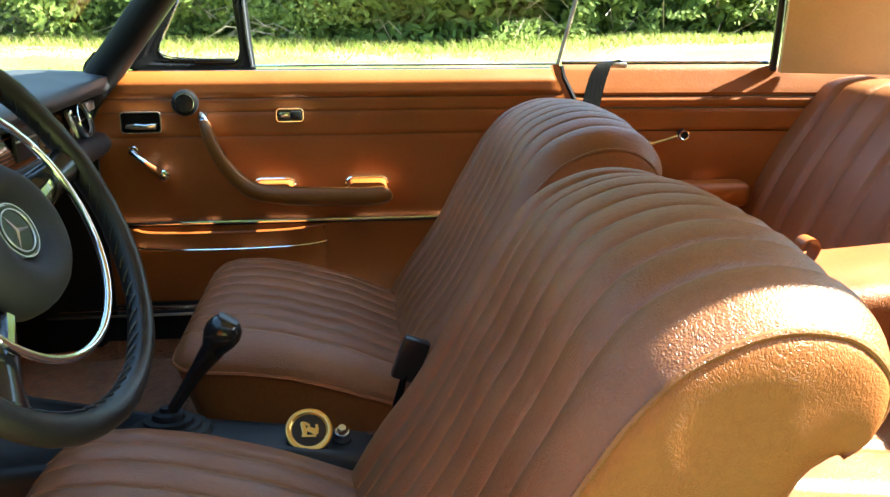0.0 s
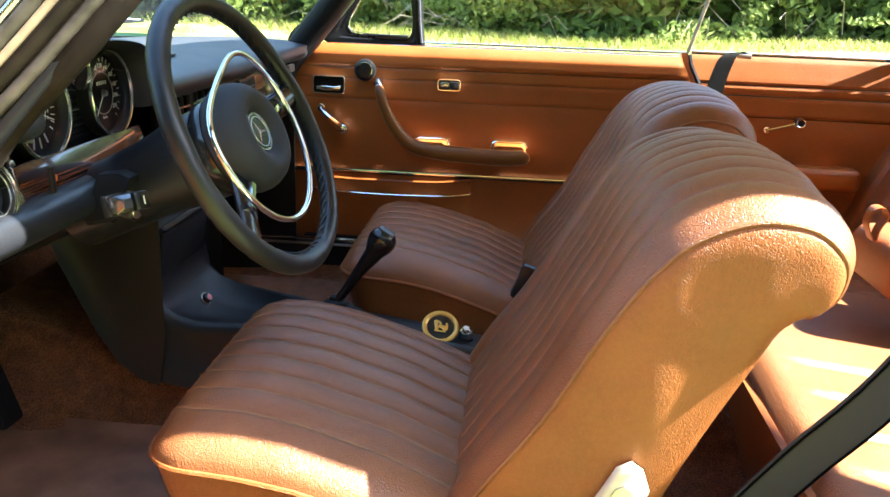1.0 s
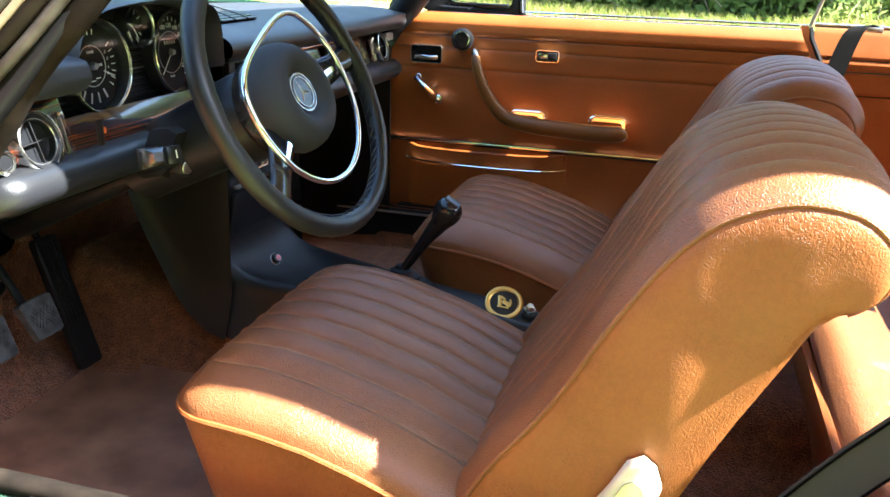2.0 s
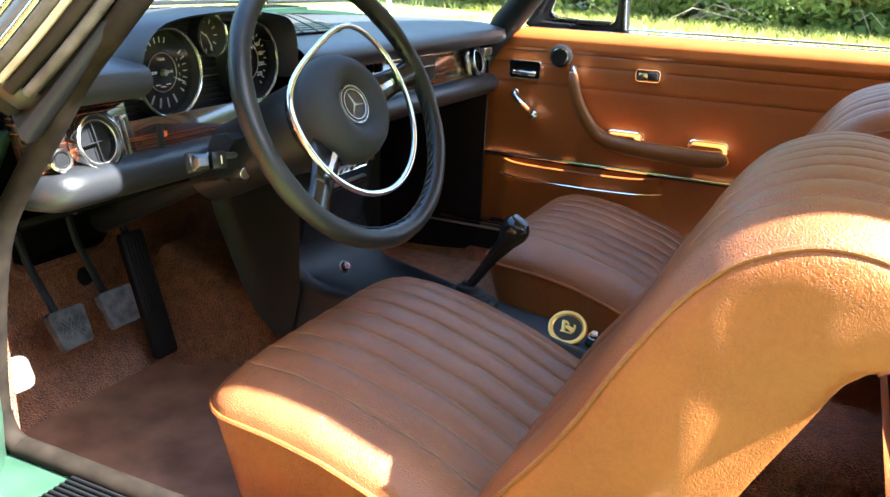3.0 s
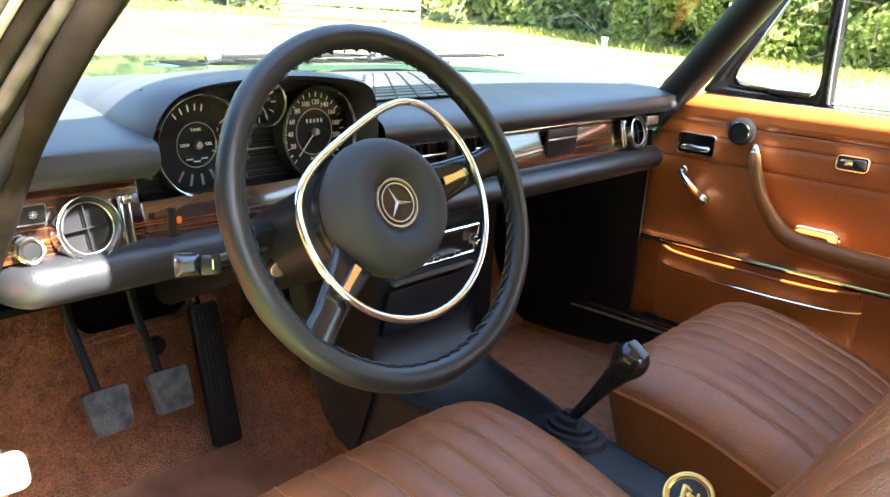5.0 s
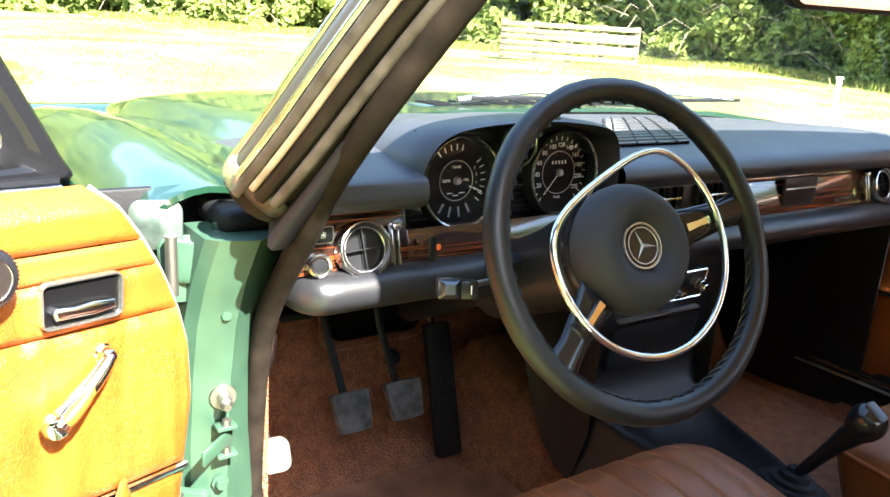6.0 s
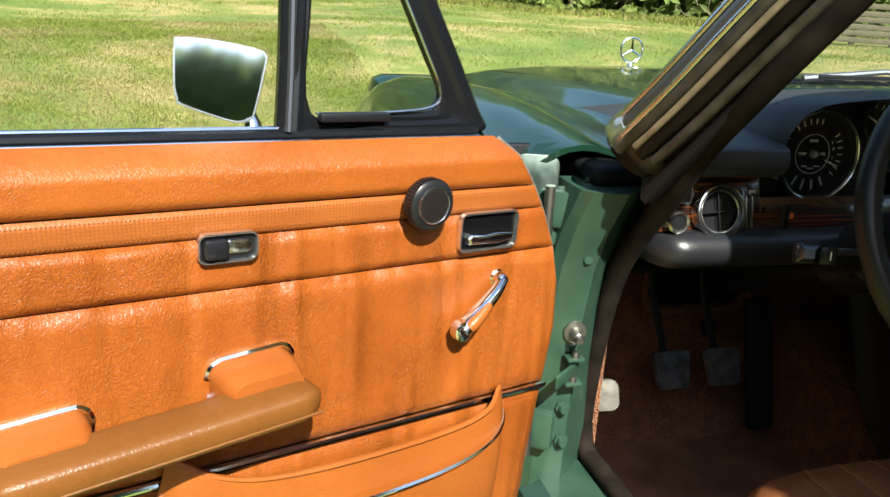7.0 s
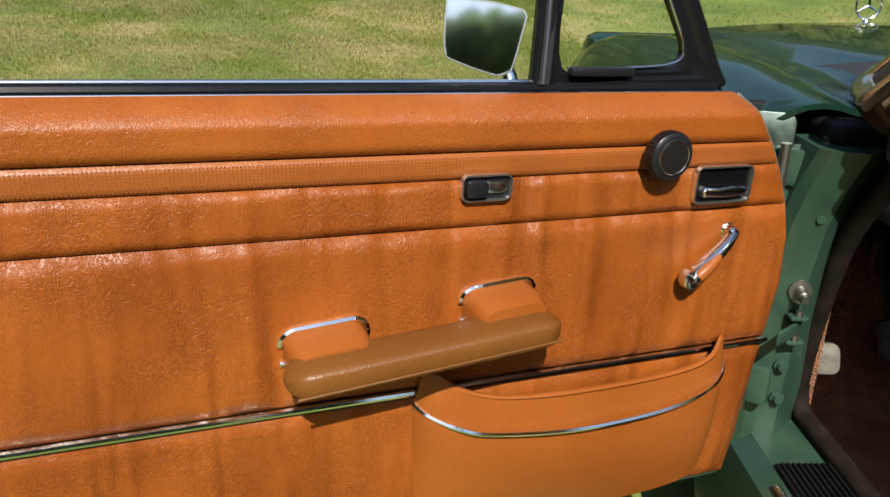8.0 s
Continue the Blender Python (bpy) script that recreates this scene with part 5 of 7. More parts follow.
        part("mirror_pane", slab_bm([(p.x * 0.955, 0.035 + (p.y - 0.035) * 0.955) for p in outline], 0.0055), MIRROR, mi, "mirror glass", mm)
    return d


ARM_BROWN = leather("armrest_brown_vinyl", (0.1634, 0.0619, 0.0129), (0.1247, 0.0447, 0.0095), 0.33, 0.3)
HOLE = material("punched_hole", (0.19, 0.055, 0.012), 0.9)
SPUN = material("spun_metal", (0.50, 0.50, 0.50), 0.28, 1.0)

U_DOOR = Vector((0.352, -0.936, 0)).normalized()
N_DOOR = Vector((0.936, 0.352, 0)).normalized()
HINGE = vec(-0.663, -0.816, 0)
TILT = radians(2.2)  # the door rises as it swings out
u3 = U_DOOR * math.cos(TILT) + vec(0, 0, 1) * math.sin(TILT)
v3 = vec(0, 0, 1) * math.cos(TILT) - U_DOOR * math.sin(TILT)
DRIVER_M = Matrix.Translation(HINGE + vec(0, 0, TILT_V)) @ Matrix((u3, N_DOOR, v3)).transposed().to_4x4() @ Matrix.Translation((0, 0, -TILT_V))
PASS_M = Matrix(((1, 0, 0, -0.69), (0, -1, 0, 0.715), (0, 0, 1, 0), (0, 0, 0, 1)))
MIRROR_POSE = Matrix.Translation((0.421, -0.075, 0.923)) @ pose(0, 0, 0, 10.2, 0, -22) @ Matrix(((1, 0, 0, 0), (0, 0, 1, 0), (0, 1, 0, 0), (0, 0, 0, 1)))
door(DRIVER_M, "open driver's door with cognac vinyl panel and chrome fittings", True)
door(PASS_M, "closed passenger door with cognac vinyl panel and chrome fittings", False)


# ---- dashboard ----
def words(text, size, m, mat, parent, name="lettering", depth=0.0003):
    """Raised lettering from the built-in font, turned into a mesh."""
    c = bpy.data.curves.new("text", "FONT")
    c.body, c.size, c.extrude, c.align_x, c.align_y = text, size, depth, "CENTER", "CENTER"
    c.resolution_u = 2
    ob = bpy.data.objects.new("text", c)
    scene.collection.objects.link(ob)
    bpy.context.view_layer.update()
    data = bpy.data.meshes.new_from_object(ob)
    bpy.data.objects.remove(ob)
    bm = bmesh.new()
    bm.from_mesh(data)
    bpy.data.meshes.remove(data)
    return part(name, bm, mat, parent, "", m)


dash = thing("dashboard", "black padded dashboard with striped wood veneer and round gauges", "dashboard", (-0.75, 0, 0.75))
TOP = [vec(-0.672, 0, 0.858), vec(-0.640, 0, 0.860), vec(-0.620, 0, 0.870), vec(-0.613, 0, 0.884), vec(-0.622, 0, 0.899), vec(-0.65, 0, 0.909), vec(-0.72, 0, 0.920), vec(-0.82, 0, 0.930), vec(-0.92, 0, 0.931), vec(-1.0, 0, 0.925)]
tsp = spline(TOP, 34)


def pad(u, v):
    y = -0.705 + 1.43 * v
    p = tsp[round(u * 33)].copy()
    k = (y / 0.7) ** 2
    f = u
    p.x += 0.10 * k * smooth01((f - 0.35) / 0.5) - 0.004 * k
    p.z -= 0.018 * k * smooth01((f - 0.25) / 0.6)
    p.y = y
    return p


for y0, y1, f0 in ((-0.700, -0.526, 0), (-0.526, -0.500, 0.6), (-0.500, -0.215, 0.78), (-0.215, -0.190, 0.6), (-0.190, 0.725, 0)):
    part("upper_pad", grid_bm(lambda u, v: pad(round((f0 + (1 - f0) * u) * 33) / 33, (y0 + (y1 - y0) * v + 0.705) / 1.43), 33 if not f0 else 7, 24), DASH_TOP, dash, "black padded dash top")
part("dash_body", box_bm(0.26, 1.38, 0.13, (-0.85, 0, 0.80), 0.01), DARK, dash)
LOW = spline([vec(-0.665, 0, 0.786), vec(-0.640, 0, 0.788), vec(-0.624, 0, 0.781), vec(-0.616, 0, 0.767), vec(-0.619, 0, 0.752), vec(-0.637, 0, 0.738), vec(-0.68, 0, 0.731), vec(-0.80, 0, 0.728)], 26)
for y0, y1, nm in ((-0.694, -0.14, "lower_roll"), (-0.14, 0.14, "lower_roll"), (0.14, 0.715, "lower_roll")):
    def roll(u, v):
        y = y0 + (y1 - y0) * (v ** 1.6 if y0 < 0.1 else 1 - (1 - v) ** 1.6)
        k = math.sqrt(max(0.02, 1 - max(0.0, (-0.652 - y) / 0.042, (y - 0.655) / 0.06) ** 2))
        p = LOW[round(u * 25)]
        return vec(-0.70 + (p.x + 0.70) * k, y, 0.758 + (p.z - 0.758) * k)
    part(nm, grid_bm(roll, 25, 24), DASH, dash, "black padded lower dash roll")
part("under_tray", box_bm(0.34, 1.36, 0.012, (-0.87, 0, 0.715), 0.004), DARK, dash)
part("wood_panel", box_bm(0.012, 0.17, 0.078, (0, 0, 0), 0.003), WOOD, dash, "glossy dark striped veneer panel", pose(-0.666, -0.612, 0.822, 0, -15, 0))
part("wood_panel", box_bm(0.012, 0.34, 0.044, (0, 0, 0), 0.003), WOOD, dash, "glossy dark striped veneer panel", pose(-0.6625, -0.357, 0.805, 0, -15, 0))
part("wood_panel", box_bm(0.012, 0.52, 0.078, (0, 0, 0), 0.003), WOOD, dash, "glossy dark striped veneer panel", pose(-0.666, 0.395, 0.822, 0, -15, 0))
part("chrome_line", box_bm(0.004, 0.42, 0.005, (-0.662, 0.30, 0.8535), 0.0015), CHROME, dash, "bright line above the veneer")
part("chrome_line", box_bm(0.004, 0.40, 0.003, (-0.656, -0.49, 0.7865), 0.001), SATIN, dash)


def air_vent(y, z, lever_y):
    m = stand((1, 0, 0.268), (-0.644, y, z), (0, 1, 0))
    v = part("air_vent", lathe_bm([(0.0322, -0.004), (0.0325, 0.004), (0.0335, 0.0065), (0.035, 0.006), (0.0362, 0.002), (0.0365, -0.010)], 48), SILVER, dash, "round air vent with chrome ring", m)
    part("vent_cup", lathe_bm([(0.0, -0.0105), (0.02, -0.0105), (0.0265, -0.0095), (0.027, -0.001), (0.0295, 0.001), (0.0325, 0.002)], 40), BLACK, v, "", m)
    part("vent_inner_ring", tube_bm([m @ vec(0.0275 * math.cos(a), 0.0275 * math.sin(a), 0.0005) for a in [k * 6.2832 / 40 for k in range(40)]], 0.0008, 5, True), SATIN, v)
    for a in (0, 90):
        part("vent_vane", box_bm(0.052, 0.0014, 0.006, (0, 0, -0.004), 0.0004, 1), RUBBER, v, "", m @ pose(0, 0, 0, 0, 0, a + 4))
    part("vent_lever", box_bm(0.0085, 0.056, 0.006, (lever_y, 0, -0.008), 0.002), GLOSS, v, "upright vent slide with bright edges", m)
    for q in (-0.0045, 0.0045):
        part("slide_edge", box_bm(0.0022, 0.058, 0.008, (lever_y + q, 0, -0.007), 0.0008), SILVER, v, "", m)
    part("slide_tab", box_bm(0.011, 0.009, 0.012, (lever_y, 0.024, -0.003), 0.002), SILVER, v, "", m)
    return v


air_vent(-0.597, 0.813, 0.047)
air_vent(0.588, 0.823, -0.050)
kn = part("light_switch", lathe_bm([(0, 0.016), (0.009, 0.016), (0.010, 0.019), (0.0125, 0.0195), (0.0145, 0.0175), (0.0150, 0.006), (0.012, 0.0), (0, 0)], 28), SILVER, dash, "chrome rotary light switch", stand((1, -0.15, 0.1), (-0.653, -0.657, 0.800)))
part("switch_cap", lathe_bm([(0, 0.0182), (0.008, 0.0178), (0.0092, 0.0165)], 20), BLACK, kn, "", stand((1, -0.15, 0.1), (-0.653, -0.657, 0.800)))
pl = part("switch_plate", slab_bm(round_rect(0.034, 0.02, 0.003), 0.002, 0.0006), BLACK, dash, "black plate with lamp symbol", stand((1, 0, 0), (-0.657, -0.652, 0.833), (0, 1, 0)))
bm = lathe_bm([(0, 0.0006), (0.0016, 0.0006), (0.0016, 0)], 10)
for k in range(8):
    add(bm, box_bm(0.0018, 0.0006, 0.0006, (0.0034, 0, 0.0003)), pose(0, 0, 0, 0, 0, 45 * k))
part("lamp_symbol", bm, WHITE, pl, "", stand((1, 0, 0), (-0.6548, -0.648, 0.833), (0, 1, 0)))
part("plate_edge", tube_bm([stand((1, 0, 0), (-0.655, -0.652, 0.833), (0, 1, 0)) @ vec(x, y, 0) for x, y in round_rect(0.034, 0.02, 0.003)], 0.0008, 5, True), SATIN, pl)
kn = part("heater_knob", lathe_bm([(0, 0.026), (0.014, 0.026), (0.016, 0.024), (0.0175, 0.006), (0.019, 0.003), (0.019, -0.008), (0, -0.008)], 28), BLACK, dash, "black turn knob with orange mark", stand((1, 0, 0), (-0.652, -0.511, 0.81)))
part("knob_skirt", lathe_bm([(0.0185, 0.004), (0.0200, 0.005), (0.0205, 0.002)], 28), SATIN, kn, "", stand((1, 0, 0), (-0.655, -0.511, 0.81)))
part("knob_bar", box_bm(0.006, 0.009, 0.034, (-0.6245, -0.511, 0.81), 0.002), BLACK, kn)
part("knob_mark", slab_bm(round_rect(0.006, 0.008, 0.002), 0.001), ORANGE, kn, "", stand((1, 0, 0), (-0.6262, -0.501, 0.811), (0, 1, 0)))
# parking brake release and ignition under the dash edge
ig = part("ignition_lock", lathe_bm([(0, 0.03), (0.012, 0.03), (0.015, 0.026), (0.017, 0.0), (0.024, -0.004), (0, -0.004)], 24), BLACK, dash, "ignition lock", stand((1, -0.3, -0.1), (-0.60, -0.395, 0.748)))
part("lock_face", lathe_bm([(0, 0.0315), (0.009, 0.031), (0.010, 0.03)], 18), SATIN, ig, "", stand((1, -0.3, -0.1), (-0.60, -0.395, 0.748)))
# passenger side fittings
gl = part("glovebox_knob", lathe_bm([(0, 0.014), (0.006, 0.014), (0.009, 0.010), (0.009, 0.004), (0.011, 0), (0, 0)], 20), CHROME, dash, "chrome glovebox button", stand((1, 0, 0), (-0.658, 0.232, 0.838)))
at = part("ashtray", slab_bm([(-0.048, -0.028), (0.042, -0.028), (0.048, -0.02), (0.05, 0.024), (-0.05, 0.024)], 0.006, 0.002), BLACK, dash, "black ashtray lid", stand((1, 0, 0), (-0.657, 0.315, 0.827), (0, 1, 0)))
part("ashtray_lip", box_bm(0.006, 0.095, 0.003, (-0.651, 0.315, 0.832), 0.001), SATIN, at)
part("veneer_stud", lathe_bm([(0, 0.006), (0.003, 0.005), (0.004, 0), (0, 0)], 12), CHROME, dash, "", stand((1, 0, 0), (-0.658, 0.463, 0.838)))
ps = part("passenger_switch", box_bm(0.012, 0.05, 0.02, (-0.654, 0.662, 0.842), 0.004), SATIN, dash, "small bright switch plate")
# centre vents and heater levers
cv = part("centre_vents", box_bm(0.016, 0.27, 0.078, (-0.662, 0.0, 0.822), 0.003), BLACK, dash, "black centre vents with bright slides")
for y0 in (-0.066, 0.066):
    for k in range(7):
        part("vent_slat", box_bm(0.012, 0.0025, 0.034, (-0.652, y0 - 0.048 + 0.016 * k, 0.838), 0.0006, 1), DARK if k % 2 else BLACK, cv)
    part("vent_slide", box_bm(0.010, 0.060, 0.0035, (-0.647, y0 + 0.01, 0.838), 0.001), CHROME, cv, "bright slide")
part("heater_slot", box_bm(0.006, 0.24, 0.005, (-0.653, 0, 0.806), 0.001), CHROME, cv, "bright heater slot")
for y0 in (-0.05, 0.055):
    part("heater_lever", box_bm(0.022, 0.012, 0.009, (-0.645, y0, 0.797), 0.003), CHROME, cv, "chrome heater lever")

# instrument hood
ARCH = [(-0.528, 0.858), (-0.527, 0.890), (-0.520, 0.918), (-0.500, 0.943), (-0.465, 0.957), (-0.40, 0.964), (-0.33, 0.966), (-0.26, 0.961), (-0.215, 0.953), (-0.196, 0.938), (-0.188, 0.912), (-0.186, 0.885), (-0.186, 0.858)]
arch = spline([vec(0, y, z) for y, z in ARCH], 44)
rings = []
for x, k, dz, f in ((-0.690, 0.955, -0.003, 0), (-0.655, 0.965, -0.003, 0), (-0.638, 0.985, 0, 0), (-0.632, 1.0, 0, 0), (-0.640, 1.025, 0.002, 0), (-0.67, 1.06, 0.003, 0.0), (-0.72, 1.06, 0.003, 0.06), (-0.78, 1.03, 0.0, 0.22), (-0.87, 0.97, -0.006, 0.55), (-0.95, 0.92, -0.02, 1.0)):
    rings.append([vec(x, -0.357 + (p.y + 0.357) * k, (0.86 + (p.z - 0.86) * (k if k < 1 else 1.0) + dz) * (1 - f) + f * (0.90 + 0.34 * (p.z - 0.86))) for p in arch])
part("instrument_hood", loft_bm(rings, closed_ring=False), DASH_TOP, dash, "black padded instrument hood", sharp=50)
panel = [(p.y, p.z) for p in arch]
gp = part("gauge_panel", slab_bm([(-0.357 + (y + 0.357) * 0.99, z) for y, z in [(p.y, p.z - 0.002) for p in arch]] + [(-0.20, 0.815), (-0.50, 0.815)], 0.004), BLACK, dash, "black ribbed gauge panel", stand((1, 0, 0), (-0.698, 0, 0), (0, 1, 0)))
for k in range(15):
    part("panel_rib", box_bm(0.003, 0.30, 0.0035, (-0.692, -0.355, 0.829 + 0.0085 * k), 0.001, 1), BLACK, gp)
part("panel_line", box_bm(0.003, 0.10, 0.0018, (-0.689, -0.345, 0.868), 0.0005, 1), SATIN, gp, "thin bright line")


def gauge_face(name, y, z, r, label):
    m = stand((1, 0, 0.05), (-0.678, y, z), (0, 1, 0))
    g = part(name, lathe_bm([(r * 0.958, 0.009), (r * 0.968, 0.0125), (r * 0.985, 0.0132), (r, 0.0115), (r * 1.004, 0.008)], 56), BRIGHT, dash, label, m)
    part("gauge_drum", lathe_bm([(r * 1.0, 0.0085), (r * 1.0, -0.012)], 48), BLACK, g, "", m)
    part("dial", lathe_bm([(0, -0.006), (r * 0.94, -0.006), (r * 0.94, -0.004)], 48), DIAL, g, "black dial", m)
    part("bezel_wall", lathe_bm([(r * 0.938, -0.006), (r * 0.96, 0.0092)], 48), BLACK, g, "", m)
    lens = part("gauge_lens", lathe_bm([(0, 0.0075), (r * 0.6, 0.007), (r * 0.94, 0.006)], 40), LENS, g, "clear gauge lens", m)
    lens.visible_shadow = False
    return g, m


def ticks(g, m, r0, r1, angles, w, mat=None):
    bm = bmesh.new()
    for a in angles:
        add(bm, box_bm(w, r1 - r0, 0.0006, (0, (r0 + r1) / 2, -0.0052)), pose(0, 0, 0, 0, 0, -a))
    part("tick_marks", bm, mat or WHITE, g, "", m)


GRILLE = material("grille_plastic", (0.03, 0.03, 0.033), 0.3)
DIAL = material("dial_black", (0.005, 0.005, 0.0055), 0.6, spec=0.15)
g, m = gauge_face("speedometer", -0.258, 0.884, 0.0628, "round black speedometer with white figures")
for k in range(1, 12):
    a = radians(90 - (-140 + 24 * k))
    words(str(20 * k), 0.0095, m @ pose(0.040 * math.cos(a), 0.040 * math.sin(a), -0.0052), WHITE, g, "figure")
ticks(g, m, 0.047, 0.053, [-140 + 12 * k for k in range(0, 24)], 0.0012)
words("km/h", 0.006, m @ pose(0, -0.036, -0.0052), WHITE, g, "figure")
part("inner_ring", tube_bm([m @ vec(0.031 * math.cos(a), 0.031 * math.sin(a), -0.0045) for a in [k * 6.2832 / 48 for k in range(48)]], 0.0007, 5, True), SATIN, g, "thin bright ring")
part("odometer", box_bm(0.034, 0.009, 0.001, (0, 0.015, -0.0052), 0.0003, 1), DARK, g, "", m)
for k in range(5):
    part("odometer_digit", box_bm(0.0028, 0.0052, 0.0006, (-0.0125 + 0.0062 * k, 0.015, -0.0044)), WHITE, g, "", m)
part("needle", box_bm(0.0018, 0.048, 0.001, (0, 0.018, -0.0025), 0.0004, 1), WHITE, g, "white needle", m @ pose(0, 0, 0, 0, 0, 138))
part("needle_hub", lathe_bm([(0, 0.003), (0.004, 0.0025), (0.0055, -0.002), (0.0055, -0.004)], 20), SATIN, g, "", m)
g, m = gauge_face("combination_gauge", -0.440, 0.882, 0.0620, "round black gauge with fuel, oil and water dials")
part("inner_ring", tube_bm([m @ vec(0.027 * math.cos(a), 0.027 * math.sin(a), -0.0045) for a in [k * 6.2832 / 48 for k in range(48)]], 0.0007, 5, True), SATIN, g, "thin bright ring")
ticks(g, m, 0.041, 0.049, [55 + 12 * k for k in range(7)], 0.0011)
ticks(g, m, 0.041, 0.049, [-38, -25, -12, 0, 12], 0.0014)
ticks(g, m, 0.036, 0.050, [152, 172, 192, 212], 0.0030, SATIN)
words("TANK", 0.0055, m @ pose(0, 0.018, -0.0052), WHITE, g, "figure")
words("TEMP", 0.0055, m @ pose(-0.016, 0.0, -0.0052), WHITE, g, "figure")
words("OEL", 0.0055, m @ pose(0.017, 0.0, -0.0052), WHITE, g, "figure")
for k in range(3):
    part("print_bar", box_bm(0.009, 0.0012, 0.0005, (-0.010 + 0.010 * k, -0.017 - 0.003 * (k == 1), -0.0052)), WHITE, g, "", m)
for q, t in ((62, "3"), (78, "2"), (98, "1"), (112, "0")):
    a = radians(90 - q)
    words(t, 0.006, m @ pose(0.034 * math.cos(a), 0.034 * math.sin(a), -0.0052), WHITE, g, "figure")
part("needle_hub", lathe_bm([(0, 0.003), (0.004, 0.0025), (0.0055, -0.002), (0.0055, -0.004)], 20), SATIN, g, "", m)
part("needle", box_bm(0.0014, 0.024, 0.001, (0, 0.034, -0.0035), 0.0004, 1), WHITE, g, "", m @ pose(0, 0, 0, 0, 0, -112))
g, m = gauge_face("dash_clock", -0.349, 0.928, 0.030, "small round black dash clock")
ticks(g, m, 0.019, 0.026, [30 * k for k in range(12)], 0.0013)
part("clock_pointer", box_bm(0.0016, 0.017, 0.001, (0, 0.006, -0.003), 0.0004, 1), WHITE, g, "", m @ pose(0, 0, 0, 0, 0, 60))
part("clock_pointer", box_bm(0.0012, 0.024, 0.001, (0, 0.009, -0.002), 0.0004, 1), WHITE, g, "", m @ pose(0, 0, 0, 0, 0, -150))
# demister slots in the dash top
grille = part("demister_grille", grid_bm(lambda u, v: vec(-0.688 - 0.172 * u, -0.168 + 0.17 * u + (0.20 - 0.075 * u) * v, lerp_table([(-0.95, 0.930), (-0.86, 0.9308), (-0.82, 0.930), (-0.72, 0.920), (-0.65, 0.909)], -0.688 - 0.172 * u) + 0.0016), 12, 6), DARK, dash, "slotted demister grille")
for k in range(11):
    u = (k + 0.5) / 11
    x = -0.688 - 0.172 * u
    z = lerp_table([(-0.95, 0.930), (-0.86, 0.9308), (-0.82, 0.930), (-0.72, 0.920), (-0.65, 0.909)], x) + 0.004
    part("grille_slat", box_bm(0.0112, 0.20 - 0.075 * u, 0.003, (x, -0.068 + 0.1325 * u, z), 0.001, 1), GRILLE, grille, "", pose(x, 0, z, 0, 7 if k < 8 else 2, 0) @ pose(-x, 0, -z))
for k in range(4):
    v = (k + 0.6) / 4.3
    pts = [vec(-0.688 - 0.172 * u, -0.168 + 0.17 * u + (0.20 - 0.075 * u) * v, lerp_table([(-0.95, 0.930), (-0.86, 0.9308), (-0.82, 0.930), (-0.72, 0.920), (-0.65, 0.909)], -0.688 - 0.172 * u) + 0.0055) for u in (0, 0.25, 0.5, 0.75, 1)]
    part("grille_rib", tube_bm(pts, 0.0018, 6), RUBBER, grille)
part("side_slot", box_bm(0.012, 0.055, 0.003, (-0.80, -0.552, pad(20 / 33, 0.107).z + 0.0005), 0.001, 1), DARK, dash, "narrow demister slot", pose(-0.80, -0.552, 0, 0, 0, 12) @ pose(0.80, 0.552, 0))

# ---- steering wheel ----
WC = vec(-0.413, -0.375, 0.855)
WN = vec(math.cos(radians(25.7)) * math.cos(radians(-5.8)), math.cos(radians(25.7)) * math.sin(radians(-5.8)), math.sin(radians(25.7)))
e1 = vec(0, 0, 1).cross(WN).normalized()
e2 = WN.cross(e1)
WM = Matrix.Translation(WC) @ Matrix((e1, e2, WN)).transposed().to_4x4()
sw = thing("steering_wheel", "black leather-bound steering wheel with a chrome horn ring", "steering wheel", tuple(WC))
circle = [2 * math.pi * k / 96 for k in range(96)]
rim = part("rim", tube_bm([vec(0.186 * math.cos(a), 0.186 * math.sin(a), 0) for a in circle], [0.0138 + 0.0004 * math.sin(11 * a) + 0.0003 * math.sin(37 * a) for a in circle], 16, True), WHEEL_SKIN, sw, "black leather-bound rim", WM)
bm = bmesh.new()
for k in range(64):
    a = 2 * math.pi * k / 64
    st = tube_bm([vec(-0.0075, 0.0045, 0), vec(-0.002, 0, 0.0022), vec(0.006, -0.005, 0)], 0.0013, 5)
    add(bm, st, Matrix.Rotation(a, 4, "Z") @ Matrix.Translation((0.186 - 0.0140, 0, 0.0)) @ Matrix.Rotation(radians(-90), 4, "Y") @ Matrix.Rotation(radians(90), 4, "Z"))
part("stitching", bm, WHEEL_SKIN, rim, "black laced stitching", WM)
part("hub_pad", lathe_bm([(0, 0.004), (0.026, 0.0045), (0.0295, 0.007), (0.034, 0.0125), (0.041, 0.0180), (0.050, 0.0205), (0.059, 0.0180), (0.067, 0.0105), (0.073, 0.0), (0.0757, -0.010), (0.076, -0.022), (0.070, -0.034), (0.05, -0.040), (0, -0.040)], 64), HUB_SKIN, sw, "round padded black hub", WM)
em = part("emblem", lathe_bm([(0, 0.0075), (0.0252, 0.0075), (0.0256, 0.0096), (0.0268, 0.0096), (0.0273, 0.006)], 40), BADGE, sw, "round chrome hub badge", WM)
part("emblem_ground", lathe_bm([(0, 0.0085), (0.0244, 0.0085), (0.0245, 0.0075)], 32), GLOSS, em, "", WM)
